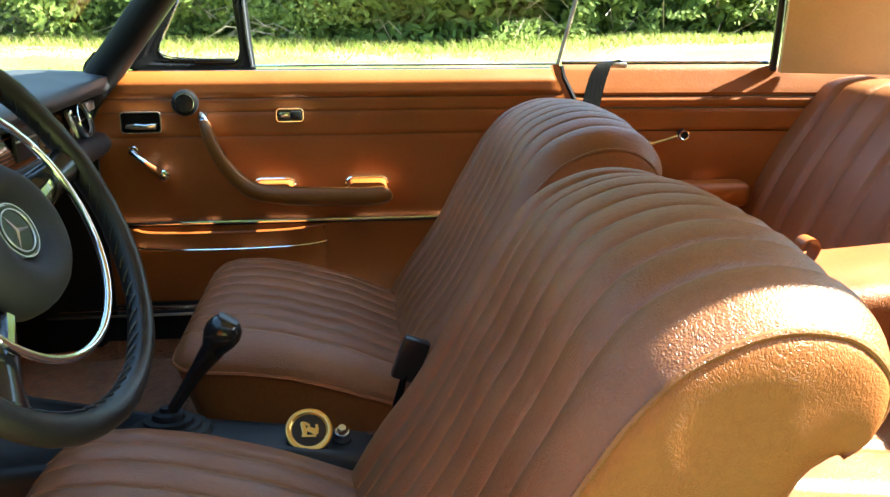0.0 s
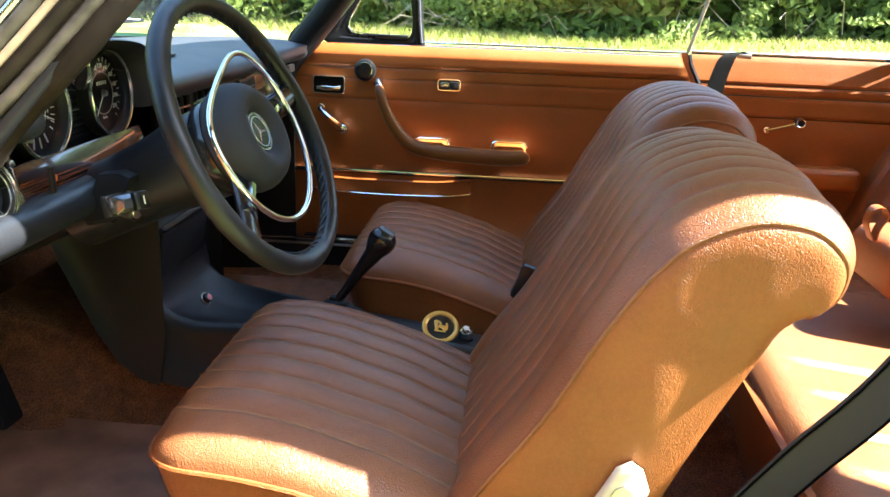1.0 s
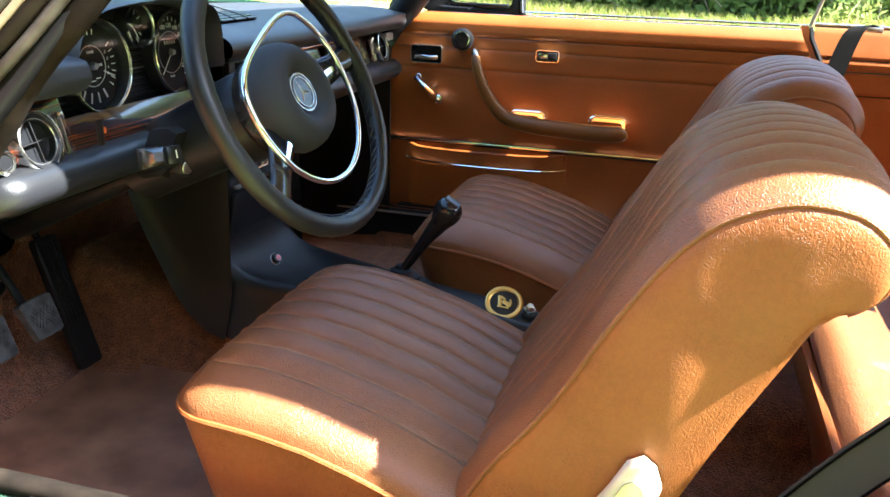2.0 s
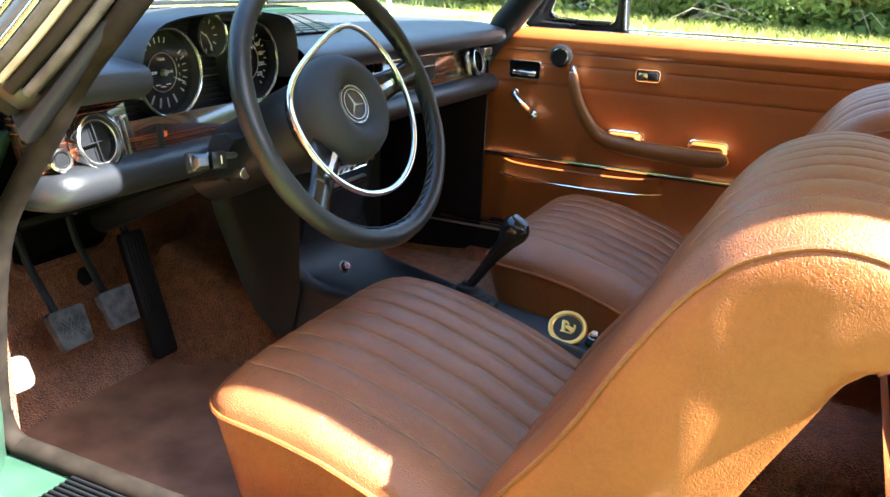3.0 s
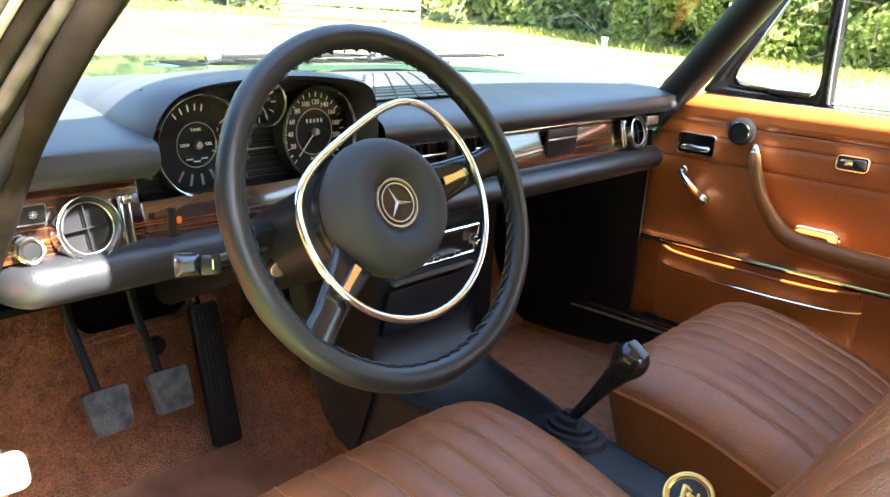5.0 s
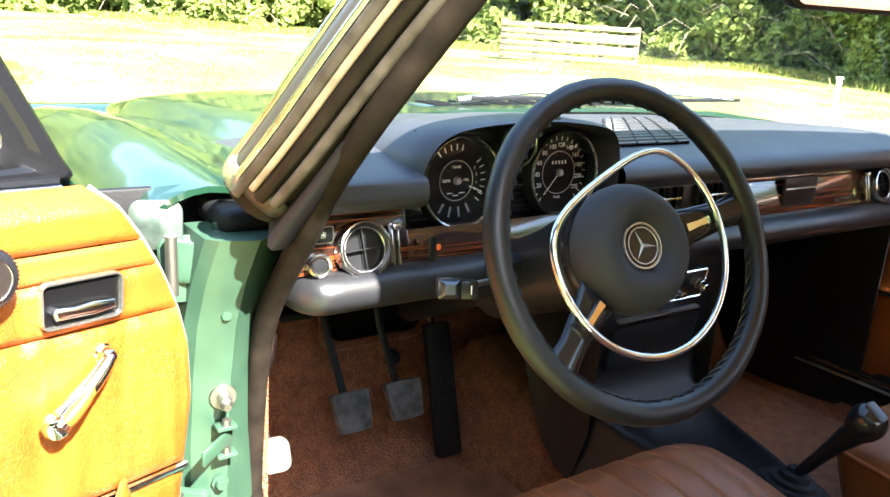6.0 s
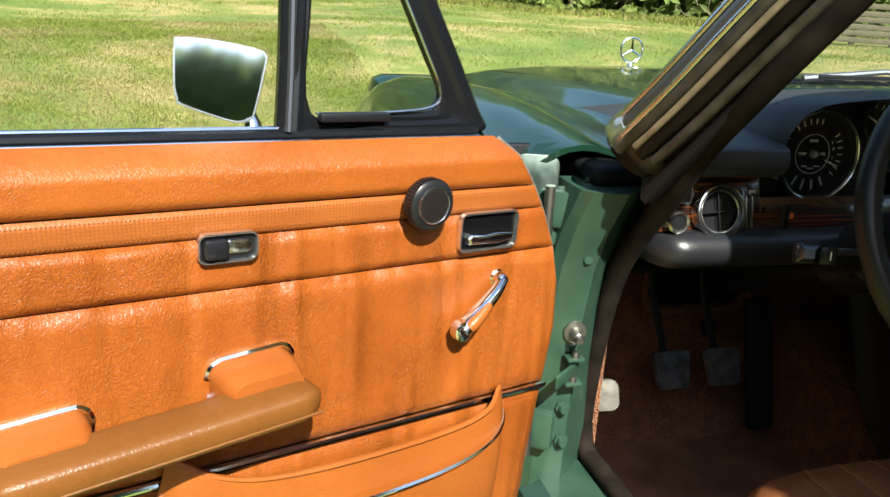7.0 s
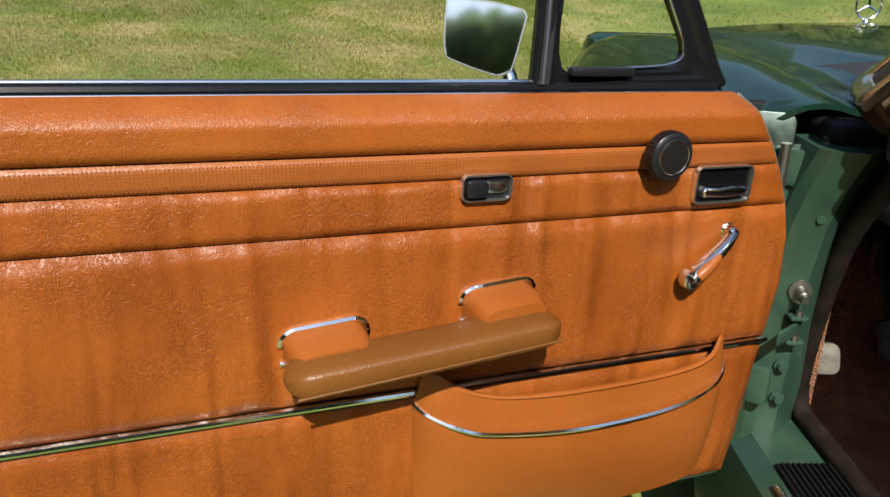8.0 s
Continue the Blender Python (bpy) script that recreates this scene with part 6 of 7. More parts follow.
for k in range(3):
    part("emblem_bar", loft_bm([[vec(s * 0.0024 * (1 - t), 0.0205 * t, 0.0088 + q * 0.0016 * (1 - t)) for s, q in ((-1, 0), (0, 1), (1, 0))] for t in (0.0, 0.5, 0.97)]), BADGE, em, "", WM @ pose(0, 0, 0, 0, 0, 120 * k + 25))
part("emblem_ring", tube_bm([vec(0.0208 * math.cos(a), 0.0208 * math.sin(a), 0.0092) for a in circle[::2]], 0.0009, 6, True), BADGE, em, "", WM)
hr = []
for a in circle:
    r = 0.125
    d = math.cos(a - radians(117.5))
    if d > 0.05:
        r = (r ** -7 + (0.092 / d) ** -7) ** (-1 / 7)
    hr.append(vec(0.005 + r * math.cos(a), r * math.sin(a), 0.004))
part("horn_ring", tube_bm(hr, 0.0042, 10, True), CHROME, sw, "chrome horn ring", WM)
for ang in (-137, 12):
    ms = WM @ pose(0, 0, 0, 0, 0, ang)
    rings = []
    for t in range(9):
        r = 0.055 + 0.125 * t / 8
        w = lerp_table([(0.055, 0.030), (0.10, 0.022), (0.15, 0.017), (0.18, 0.021)], r)
        h = -0.024 + 0.022 * (t / 8)
        rings.append([vec(r, w * math.cos(a), h + 0.009 * math.sin(a)) for a in [k * 2 * math.pi / 14 for k in range(14)]])
    sp = part("spoke", loft_bm(rings), GLOSS, sw, "glossy black spoke", ms)
    part("ring_bracket", loft_bm([[vec(r, w * sx, h * sz - 0.004) for sx, sz in ((-1, -1), (1, -1), (1, 1), (-1, 1))] for r, w, h in ((0.084, 0.0045, 0.003), (0.105, 0.0035, 0.003), (0.124, 0.0045, 0.0025))]), CHROME, sp, "chrome horn ring bracket", ms)
col = part("column_shroud", lathe_bm([(0.060, -0.038), (0.063, -0.05), (0.062, -0.11), (0.055, -0.16), (0.052, -0.30), (0, -0.30)], 40), BLACK, sw, "black steering column shroud", WM)
part("column_collar", lathe_bm([(0.070, -0.036), (0.071, -0.05), (0.064, -0.06)], 40), GLOSS, col, "", WM)
# indicator lever: housing on the column, bright rod, block-shaped knob
ind = part("indicator_housing", loft_bm([[vec(x + 0.010 * sx, y + h * sy, z + h * sz) for sx, sy, sz in ((1, -0.9, 0.8), (1, -0.7, 1), (1, 0.7, 1), (1, 0.9, 0.8), (-1, 0.9, -0.8), (-1, 0.7, -1), (-1, -0.7, -1), (-1, -0.9, -0.8))] for x, y, z, h in ((-0.625, -0.395, 0.762, 0.036), (-0.59, -0.408, 0.770, 0.034), (-0.572, -0.420, 0.774, 0.026))]), BLACK, sw, "black indicator lever housing")
part("indicator_rod", tube_bm(spline([vec(-0.578, -0.418, 0.774), vec(-0.55, -0.46, 0.784), vec(-0.535, -0.49, 0.791), vec(-0.517, -0.53, 0.797), vec(-0.508, -0.548, 0.800)], 8), 0.0045, 8), SATIN, ind, "bright lever rod")
km = stand((0.85, -0.45, 0.25), (-0.512, -0.562, 0.799), (0.45, 0.85, 0))
kb = part("indicator_knob", loft_bm([[vec(x, y, h) for x, y in round_rect(0.024 * k, 0.022 * k, 0.002, 2)] for h, k in ((-0.012, 0.9), (-0.008, 1.0), (0.004, 1.0), (0.012, 0.5))]), SMOKED, ind, "faceted dark metal lever knob", km)
part("knob_back", box_bm(0.020, 0.022, 0.022, (0.022, 0, -0.002), 0.003), BLACK, kb, "black knob back", km)
part("knob_block", box_bm(0.027, 0.026, 0.012, (0.001, 0, -0.017), 0.003), BLACK, kb, "black knob block", km)
part("knob_print", box_bm(0.0015, 0.010, 0.0006, (0.024, 0, 0.0093), 0.0), WHITE, kb, "", km)
stalk = [vec(0.06, 0.015, -0.075), vec(0.10, 0.022, -0.070), vec(0.15, 0.03, -0.058), vec(0.175, 0.033, -0.05)]
part("wiper_stalk", tube_bm(spline(stalk, 10), [0.004, 0.004, 0.004, 0.004, 0.004, 0.0045, 0.005, 0.0055, 0.006, 0.005], 8), CHROME, sw, "chrome wiper stalk", WM)

# ---- centre console, lever, pedals ----
con = thing("centre_console", "black moulded centre console with tray and radio", "console", (-0.5, 0, 0.36))
path = [(-0.86, 0.79, 0.150), (-0.83, 0.79, 0.150), (-0.80, 0.79, 0.148), (-0.77, 0.79, 0.147), (-0.74, 0.79, 0.146), (-0.70, 0.788, 0.145), (-0.664, 0.780, 0.140), (-0.668, 0.72, 0.138), (-0.682, 0.62, 0.136), (-0.692, 0.54, 0.134), (-0.685, 0.492, 0.132), (-0.66, 0.470, 0.128), (-0.62, 0.458, 0.120), (-0.55, 0.452, 0.104), (-0.47, 0.447, 0.085), (-0.42, 0.443, 0.070), (-0.33, 0.436, 0.058), (-0.22, 0.425, 0.052), (-0.10, 0.405, 0.050), (-0.07, 0.37, 0.050)]
rings = []
for x, zt, w in path:
    fl = lerp_table([(-0.8, 0.02), (-0.66, 0.035), (-0.45, 0.03), (-0.1, 0.012)], x)
    zb = lerp_table([(-0.86, 0.70), (-0.83, 0.60), (-0.80, 0.53), (-0.77, 0.47), (-0.74, 0.425), (-0.70, 0.395), (-0.63, 0.372), (-0.5, 0.355)], x)
    sec = [(w + fl + 0.010, zb - 0.02), (w + fl, zb), (w + 0.010, zb + (0.06 if zt > 0.48 else 0.03)), (w + 0.002, zt - 0.022 if zt < 0.48 else zt - 0.02), (w - 0.004, zt - 0.006), (w - 0.014, zt)]
    if -0.64 < x < -0.44:
        sec += [(w - 0.020, zt - 0.004), (w - 0.028, zt - 0.020), (0.02, zt - 0.022)]
    else:
        sec += [(w - 0.022, zt), (w - 0.032, zt), (0.02, zt)]
    rings.append([vec(x, -y, z) for y, z in sec] + [vec(x, y, z) for y, z in sec[::-1]])
part("console_body", loft_bm(rings, closed_ring=False), CONSOLE, con, "matt black moulded console", sharp=70)
face = stand((0.985, 0, -0.17), (-0.672, 0.0, 0.68), (0, 1, 0))
rd = part("radio", slab_bm(round_rect(0.18, 0.055, 0.004), 0.012, 0.003), BLACK, con, "chrome framed radio", face)
part("radio_surround", tube_bm([face @ vec(x, y, 0.012) for x, y in round_rect(0.176, 0.052, 0.004)], 0.002, 6, True), CHROME, rd)
for y0 in (-0.072, 0.072):
    part("radio_knob", lathe_bm([(0, 0.022), (0.007, 0.022), (0.0085, 0.019), (0.0085, 0.004), (0.0105, 0.003), (0.0105, 0), (0, 0)], 20), CHROME, rd, "chrome radio knob", face @ pose(y0, 0, 0.011))
for k in range(5):
    part("radio_key", box_bm(0.013, 0.008, 0.010, (-0.036 + 0.018 * k, -0.017, 0.014), 0.001), CHROME, rd, "", face)
part("radio_scale", box_bm(0.095, 0.022, 0.003, (0, 0.008, 0.012), 0.001), DIAL, rd, "", face)
low = stand((0.985, 0, -0.16), (-0.686, 0.0, 0.575), (0, 1, 0))
part("console_panel", slab_bm(round_rect(0.215, 0.085, 0.008), 0.006, 0.002), BLACK, con, "black blanking panel", low)
part("panel_strip", slab_bm(round_rect(0.20, 0.005, 0.002), 0.009, 0.001), SATIN, con, "bright strip", stand((0.985, 0, -0.16), (-0.679, 0.0, 0.628), (0, 1, 0)))
lt = part("cigar_lighter", lathe_bm([(0, 0.012), (0.007, 0.012), (0.009, 0.010), (0.0095, 0.003), (0.012, 0.002), (0.012, 0), (0, 0)], 22), GLOSS, con, "black lighter with red centre", stand((0.8, -0.2, 0.5), (-0.622, -0.062, 0.484)))
part("lighter_eye", lathe_bm([(0, 0.0135), (0.005, 0.013), (0.006, 0.0115)], 16), RED, lt, "", stand((0.8, -0.2, 0.5), (-0.622, -0.062, 0.484)))
part("lighter_ring", lathe_bm([(0.0092, 0.0035), (0.0105, 0.0045), (0.0125, 0.0022)], 22), SATIN, lt, "", stand((0.8, -0.2, 0.5), (-0.622, -0.062, 0.484)))

gear = thing("gear_lever", "black gear lever with pear-shaped knob and rubber boot", "gear lever", (-0.39, 0.01, 0.44))
bm = lathe_bm([(0.060, 0.0), (0.056, 0.010), (0.046, 0.012), (0.044, 0.018), (0.036, 0.020), (0.034, 0.028), (0.024, 0.030), (0.021, 0.040), (0.013, 0.044), (0.010, 0.052), (0, 0.052)], 28)
part("boot", bm, RUBBER, gear, "ribbed rubber boot", Matrix.Translation((-0.392, 0.012, 0.436)) @ Matrix.Diagonal((1.05, 0.8, 0.8, 1)))
part("shaft", tube_bm(spline([vec(-0.400, 0.012, 0.452), vec(-0.372, 0.010, 0.492), vec(-0.340, 0.006, 0.540), vec(-0.312, 0.003, 0.578)], 12), [0.009, 0.0085, 0.0085, 0.009, 0.0095, 0.010, 0.011, 0.012, 0.0135, 0.0155, 0.017, 0.018], 14), GLOSS, gear, "glossy black shaft")
rings = []
kd = vec(-0.30 + 0.322, -0.003, 0.606 - 0.570).normalized()
km = stand(kd, (-0.318, 0.004, 0.570), (0, 1, 0))
for h, r, q in ((0.0, 0.0165, 1.0), (0.010, 0.019, 1.08), (0.022, 0.0225, 1.12), (0.034, 0.0245, 1.1), (0.044, 0.0235, 1.05), (0.051, 0.019, 1.0), (0.055, 0.012, 1.0), (0.056, 0.004, 1.0)):
    rings.append([vec(r * math.cos(a), r * q * math.sin(a), h) for a in [k * 2 * math.pi / 24 for k in range(24)]])
kb = part("knob", loft_bm(rings), GLOSS, gear, "pear-shaped black knob", km)
part("knob_inlay", slab_bm(round_rect(0.020, 0.030, 0.005), 0.003, 0.001), BLACK, kb, "", km @ pose(0, 0.002, 0.0535))

# brass medallion with a chrome nut behind the lever
med = thing("medallion", "round brass medallion with dark centre on the console", "badge", (-0.185, 0.0, 0.42))
mmd = stand((0.12, -0.58, 0.80), (-0.186, -0.002, 0.434), (1, 0, 0))
part("medallion_rim", lathe_bm([(0, -0.004), (0.034, -0.004), (0.036, 0.0), (0.0345, 0.0035), (0.031, 0.0042), (0.028, 0.003), (0.0265, 0.0012), (0, 0.001)], 48), GOLD, med, "brass rim", mmd)
part("medallion_ground", lathe_bm([(0, 0.0018), (0.0255, 0.0018), (0.026, 0.001)], 40), BLACK, med, "black ground", mmd)
bm = bmesh.new()
for x, y, w, h, a in ((-0.008, 0.002, 0.007, 0.022, 12), (0.002, 0.0, 0.012, 0.008, -20), (0.009, -0.003, 0.010, 0.010, 30), (0.0, -0.010, 0.022, 0.003, 0), (-0.003, 0.009, 0.010, 0.004, -30), (0.012, 0.004, 0.004, 0.010, 15)):
    add(bm, slab_bm(round_rect(w, h, min(w, h) * 0.4), 0.0025, 0.0008), pose(x, y, 0.0015, 0, 0, a))
part("relief", bm, GOLD, med, "raised brass ornament", mmd)
nut = part("console_nut", lathe_bm([(0, 0.018), (0.006, 0.018), (0.009, 0.015), (0.010, 0.010), (0.011, 0.010), (0.012, 0.0), (0, 0)], 14), SILVER, label="small chrome knob on black rubber foot", category="knob", m=stand((0.1, -0.3, 1), (-0.138, 0.004, 0.419)))
part("knob_foot", lathe_bm([(0, 0.008), (0.014, 0.008), (0.016, 0.0), (0, 0)], 16), RUBBER, nut, "", stand((0.1, -0.3, 1), (-0.138, 0.004, 0.411)))


def pedal(name, y, label):
    p = thing(name, label, "pedal", (-0.92, y, 0.43), group="foot pedals")
    m = stand((0.86, 0, 0.42), (-0.905, y, 0.445), (0, 1, 0))
    o = [(-0.036, 0.030), (-0.030, 0.034), (0.030, 0.034), (0.036, 0.030), (0.030, -0.030), (0.024, -0.034), (-0.024, -0.034), (-0.030, -0.030)]
    pd = part("pedal_pad", slab_bm(o, 0.014, 0.004), WORN, p, "worn grey rubber pad", m)
    bm = bmesh.new()
    for k in range(-3, 4):
        for a in (35, -35):
            add(bm, box_bm(0.0022, 0.044 - 0.009 * abs(k), 0.0015, (0, 0, 0.0145)), pose(0.0075 * k, 0, 0, 0, 0, a))
    part("pad_tread", bm, WORN, pd, "", m)
    part("pedal_arm", tube_bm(spline([vec(-0.918, y, 0.445), vec(-0.945, y - 0.006, 0.50), vec(-0.972, y - 0.016, 0.57), vec(-0.985, y - 0.022, 0.66), vec(-0.975, y - 0.024, 0.74)], 14), 0.0085, 8, flat=0.6), RUBBER, p, "black steel arm")
    return p


pedal("clutch_pedal", -0.465, "black clutch pedal with worn rubber pad")
pedal("brake_pedal", -0.362, "black brake pedal with worn rubber pad")
ac = thing("accelerator_pedal", "black ribbed organ-type accelerator pedal", "pedal", (-0.92, -0.25, 0.30), group="foot pedals")
am = stand((0.93, -0.05, 0.28), (-0.944, -0.256, 0.425), (0, 1, 0))
pd = part("pedal_pad", slab_bm(round_rect(0.052, 0.25, 0.008), 0.014, 0.003), RUBBER, ac, "black rubber accelerator pad", am)
for k in range(5):
    part("pad_rib", box_bm(0.004, 0.15, 0.003, (-0.016 + 0.008 * k, 0.04, 0.015), 0.001, 1), RUBBER, pd, "", am)
part("pedal_link", tube_bm(spline([vec(-0.975, -0.262, 0.54), vec(-0.985, -0.275, 0.60), vec(-0.985, -0.29, 0.68), vec(-0.97, -0.30, 0.74)], 10), 0.006, 8), GLOSS, ac, "black steel rod")
pb = thing("parking_brake_pedal", "parking brake pedal with pale worn rubber pad", "pedal", (-0.80, -0.64, 0.45), group="foot pedals")
pm = stand((0.9, -0.2, 0.35), (-0.798, -0.648, 0.468), (0, 1, 0))
part("pedal_pad", slab_bm(round_rect(0.046, 0.050, 0.014), 0.014, 0.004), PALE, pb, "pale worn rubber pad", pm)
part("pedal_arm", tube_bm(spline([vec(-0.805, -0.648, 0.47), vec(-0.83, -0.66, 0.53), vec(-0.85, -0.668, 0.62), vec(-0.85, -0.67, 0.71)], 10), 0.007, 8, flat=0.6), GLOSS, pb, "black steel arm")
hg = spline([vec(-0.790, -0.664, 0.690), vec(-0.786, -0.660, 0.668), vec(-0.792, -0.656, 0.635), vec(-0.80, -0.656, 0.605), vec(-0.805, -0.660, 0.578)], 14)
part("bonnet_release", tube_bm(hg, [0.008, 0.011, 0.012, 0.011, 0.010, 0.010, 0.009, 0.009, 0.008, 0.007, 0.006, 0.005, 0.004, 0.003], 10, flat=0.5), CHROME, label="chrome bonnet release lever on the kick panel", category="lever")
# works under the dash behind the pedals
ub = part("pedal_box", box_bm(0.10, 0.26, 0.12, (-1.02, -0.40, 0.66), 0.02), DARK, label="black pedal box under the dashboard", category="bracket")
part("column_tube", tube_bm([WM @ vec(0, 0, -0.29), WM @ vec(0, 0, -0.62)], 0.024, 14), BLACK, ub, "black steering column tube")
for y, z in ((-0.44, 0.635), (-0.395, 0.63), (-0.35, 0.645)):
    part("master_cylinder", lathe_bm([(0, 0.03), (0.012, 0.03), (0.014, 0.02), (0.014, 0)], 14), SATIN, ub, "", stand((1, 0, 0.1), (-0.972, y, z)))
# near-black block drawn for the shade in the carpet's opening
part("carpet_opening", box_bm(0.02, 0.20, 0.11, (-1.065, -0.34, 0.565), 0.03, 3), DARK, ub, "dark opening in the carpet")
part("opening_lip", tube_bm([vec(-1.052, -0.34 + x, 0.56 + y) for x, y in round_rect(0.22, 0.13, 0.03)], 0.006, 6, True), CARPET, ub, "bound carpet edge")
part("dip_switch", lathe_bm([(0, 0.012), (0.012, 0.012), (0.015, 0.008), (0.018, 0.0)], 16), RUBBER, label="round black dip switch on the toe board", category="switch", m=stand((0.9, 0, 0.3), (-1.05, -0.30, 0.455)))
# moulded rubber mat in the driver's footwell
bm = grid_bm(lambda u, v: vec(-0.958 + 0.475 * u, -0.635 + 0.44 * v, FLOOR_Z + 0.008 + 0.010 * math.exp(-((u - 0.03) / 0.05) ** 2) + 0.012 * math.exp(-(min(v, 1 - v) / 0.03) ** 2) + 0.004 * noise.noise(vec(u * 5, v * 5, 2))), 40, 36)
part("floor_mat", thicken(bm, 0.004), MAT, label="worn brown rubber mat in the footwell", category="floor mat")
bm = grid_bm(lambda u, v: vec(-0.96 + 0.50 * u, 0.22 + 0.42 * v, FLOOR_Z + 0.007 + 0.004 * noise.noise(vec(u * 5, v * 5, 7))), 24, 20)
part("floor_mat", thicken(bm, 0.004), CARPET, label="brown carpet mat in the passenger footwell", category="floor mat")

# ---- small fittings ----
# interior mirror
im = thing("rear_view_mirror", "rear view mirror in a dark frame under the roof", "mirror", (-0.30, -0.05, 1.16))
fm = stand((0.92, -0.38, -0.12), (-0.31, -0.15, 1.155), (0.38, 0.92, 0))
part("mirror_shell", slab_bm(round_rect(0.25, 0.062, 0.016), 0.018, 0.005), BLACK, im, "", fm)
part("mirror_pane", slab_bm(round_rect(0.236, 0.05, 0.012), 0.002), MIRROR, im, "mirror glass", fm @ pose(0, 0, 0.0175))
part("mirror_stem", tube_bm([vec(-0.32, -0.14, 1.17), vec(-0.34, -0.10, 1.24), vec(-0.30, -0.05, 1.32)], 0.006, 8), CHROME, im, "chrome stem")
# belts
bl = thing("seat_belt", "black webbing seat belt at the passenger side post", "seat belt", (0.44, 0.69, 0.85), group="seat belts")
line = spline([vec(0.480, 0.715, 0.915), vec(0.462, 0.702, 0.920), vec(0.445, 0.692, 0.905), vec(0.432, 0.685, 0.87), vec(0.422, 0.678, 0.83), vec(0.405, 0.665, 0.76), vec(0.38, 0.64, 0.66), vec(0.35, 0.63, 0.5)], 26)
part("webbing", thicken(grid_bm(lambda u, v: line[round(u * 25)] + vec((-0.022 + 0.044 * v), 0.006 * v, 0.006 * v), 25, 3), 0.003), BELT, bl, "black woven webbing")
part("belt_guide", box_bm(0.035, 0.014, 0.012, (0.488, 0.708, 0.914), 0.003), SATIN, bl, "bright belt guide")
wp = part("window_stop", loft_bm([[vec(x + 0.008 * sx, 0.700 + 0.012 * sy, z) for sx, sy in ((-1, -1), (1, -1), (1, 1), (-1, 1))] for x, z in ((0.338, 0.918), (0.346, 0.895), (0.362, 0.865), (0.372, 0.842))]), CHROME, label="chrome end cap beside the passenger window", category="trim cap")
part("cap_seal", tube_bm([vec(0.352, 0.692, 0.915), vec(0.358, 0.690, 0.89), vec(0.373, 0.688, 0.862), vec(0.384, 0.688, 0.84)], 0.006, 6), RUBBER, wp)
bk = thing("seat_belt", "black belt buckle between the seats", "seat belt", (-0.03, 0.1, 0.40), group="seat belts")
part("buckle", box_bm(0.045, 0.022, 0.075, (-0.025, 0.105, 0.495), 0.006), BLACK, bk, "black plastic buckle", pose(-0.025, 0.105, 0.495, 0, 20, 0) @ pose(0.025, -0.105, -0.495))
part("buckle_stalk", tube_bm([vec(-0.035, 0.10, 0.47), vec(-0.05, 0.09, 0.42), vec(-0.05, 0.085, 0.38)], 0.008, 8, flat=0.4), BELT, bk)
bd = thing("seat_belt", "dark grey webbing seat belt beside the driver's seat", "seat belt", (0.3, -0.58, 0.4), group="seat belts")
line = spline([vec(0.43, -0.575, 0.74), vec(0.36, -0.57, 0.62), vec(0.30, -0.56, 0.535), vec(0.25, -0.555, 0.46), vec(0.20, -0.55, 0.38), vec(0.17, -0.55, 0.32)], 20)
part("webbing", thicken(grid_bm(lambda u, v: line[round(u * 19)] + vec((-0.02 + 0.04 * v), 0, -0.02 + 0.04 * (1 - v)), 19, 3), 0.003), BELT_GREY, bd, "grey woven webbing")
for q in (-0.018, 0.018):
    part("webbing_hem", tube_bm([p + vec(q, -0.0025, -q) for p in line], 0.0016, 5), BELT, bd, "dark woven hem")
part("belt_anchor", box_bm(0.05, 0.012, 0.03, (0.172, -0.555, 0.325), 0.004), SATIN, bd, "steel belt anchor")
# rear window winder
rc = thing("window_winder", "thin chrome rear window winder with black knob", "winder", (0.60, 0.70, 0.76))
part("winder_base", lathe_bm([(0, 0.010), (0.008, 0.010), (0.010, 0.006), (0.010, 0)], 18), CHROME, rc, "", stand((0, -1, 0), (0.568, 0.712, 0.735)))
part("winder_arm", tube_bm([vec(0.568, 0.700, 0.735), vec(0.602, 0.692, 0.746), vec(0.634, 0.686, 0.757)], 0.0042, 8), CHROME, rc, "thin chrome arm")
part("winder_knob", lathe_bm([(0, 0.022), (0.008, 0.022), (0.012, 0.018), (0.0125, 0.004), (0.010, 0)], 20), BLACK, rc, "black knob", stand((0, -1, 0), (0.640, 0.692, 0.760)))
part("knob_ring", lathe_bm([(0.009, 0.0225), (0.0105, 0.0235), (0.012, 0.0195)], 20), CHROME, rc, "", stand((0, -1, 0), (0.640, 0.692, 0.760)))
# ornament on the bonnet
orn = thing("bonnet_ornament", "upright chrome ring ornament on the bonnet", "ornament", (-2.03, -0.03, 0.83))
part("ornament_foot", lathe_bm([(0, 0.030), (0.006, 0.028), (0.009, 0.018), (0.020, 0.010), (0.030, 0.004), (0.032, 0)], 24), CHROME, orn, "", Matrix.Translation((-2.03, -0.03, bonnet_z(-2.03, 0.03) - 0.002)))
oc = vec(-2.03, -0.03, bonnet_z(-2.03, 0.03) + 0.062)
part("ornament_ring", tube_bm([oc + vec(0, 0.036 * math.cos(a), 0.036 * math.sin(a)) for a in circle[::3]], 0.003, 6, True), CHROME, orn)
for k in range(3):
    a = radians(90 + 120 * k)
    part("ornament_bar", tube_bm([oc, oc + vec(0, 0.036 * math.cos(a), 0.036 * math.sin(a))], [0.005, 0.0015], 6), CHROME, orn)
# wipers and intake at the foot of the windscreen
cw = part("cowl_grille", box_bm(0.09, 0.70, 0.012, (-1.10, 0.1, 0.928), 0.004), PAINT, label="green cowl with intake slots", kind="structure", category="car body")
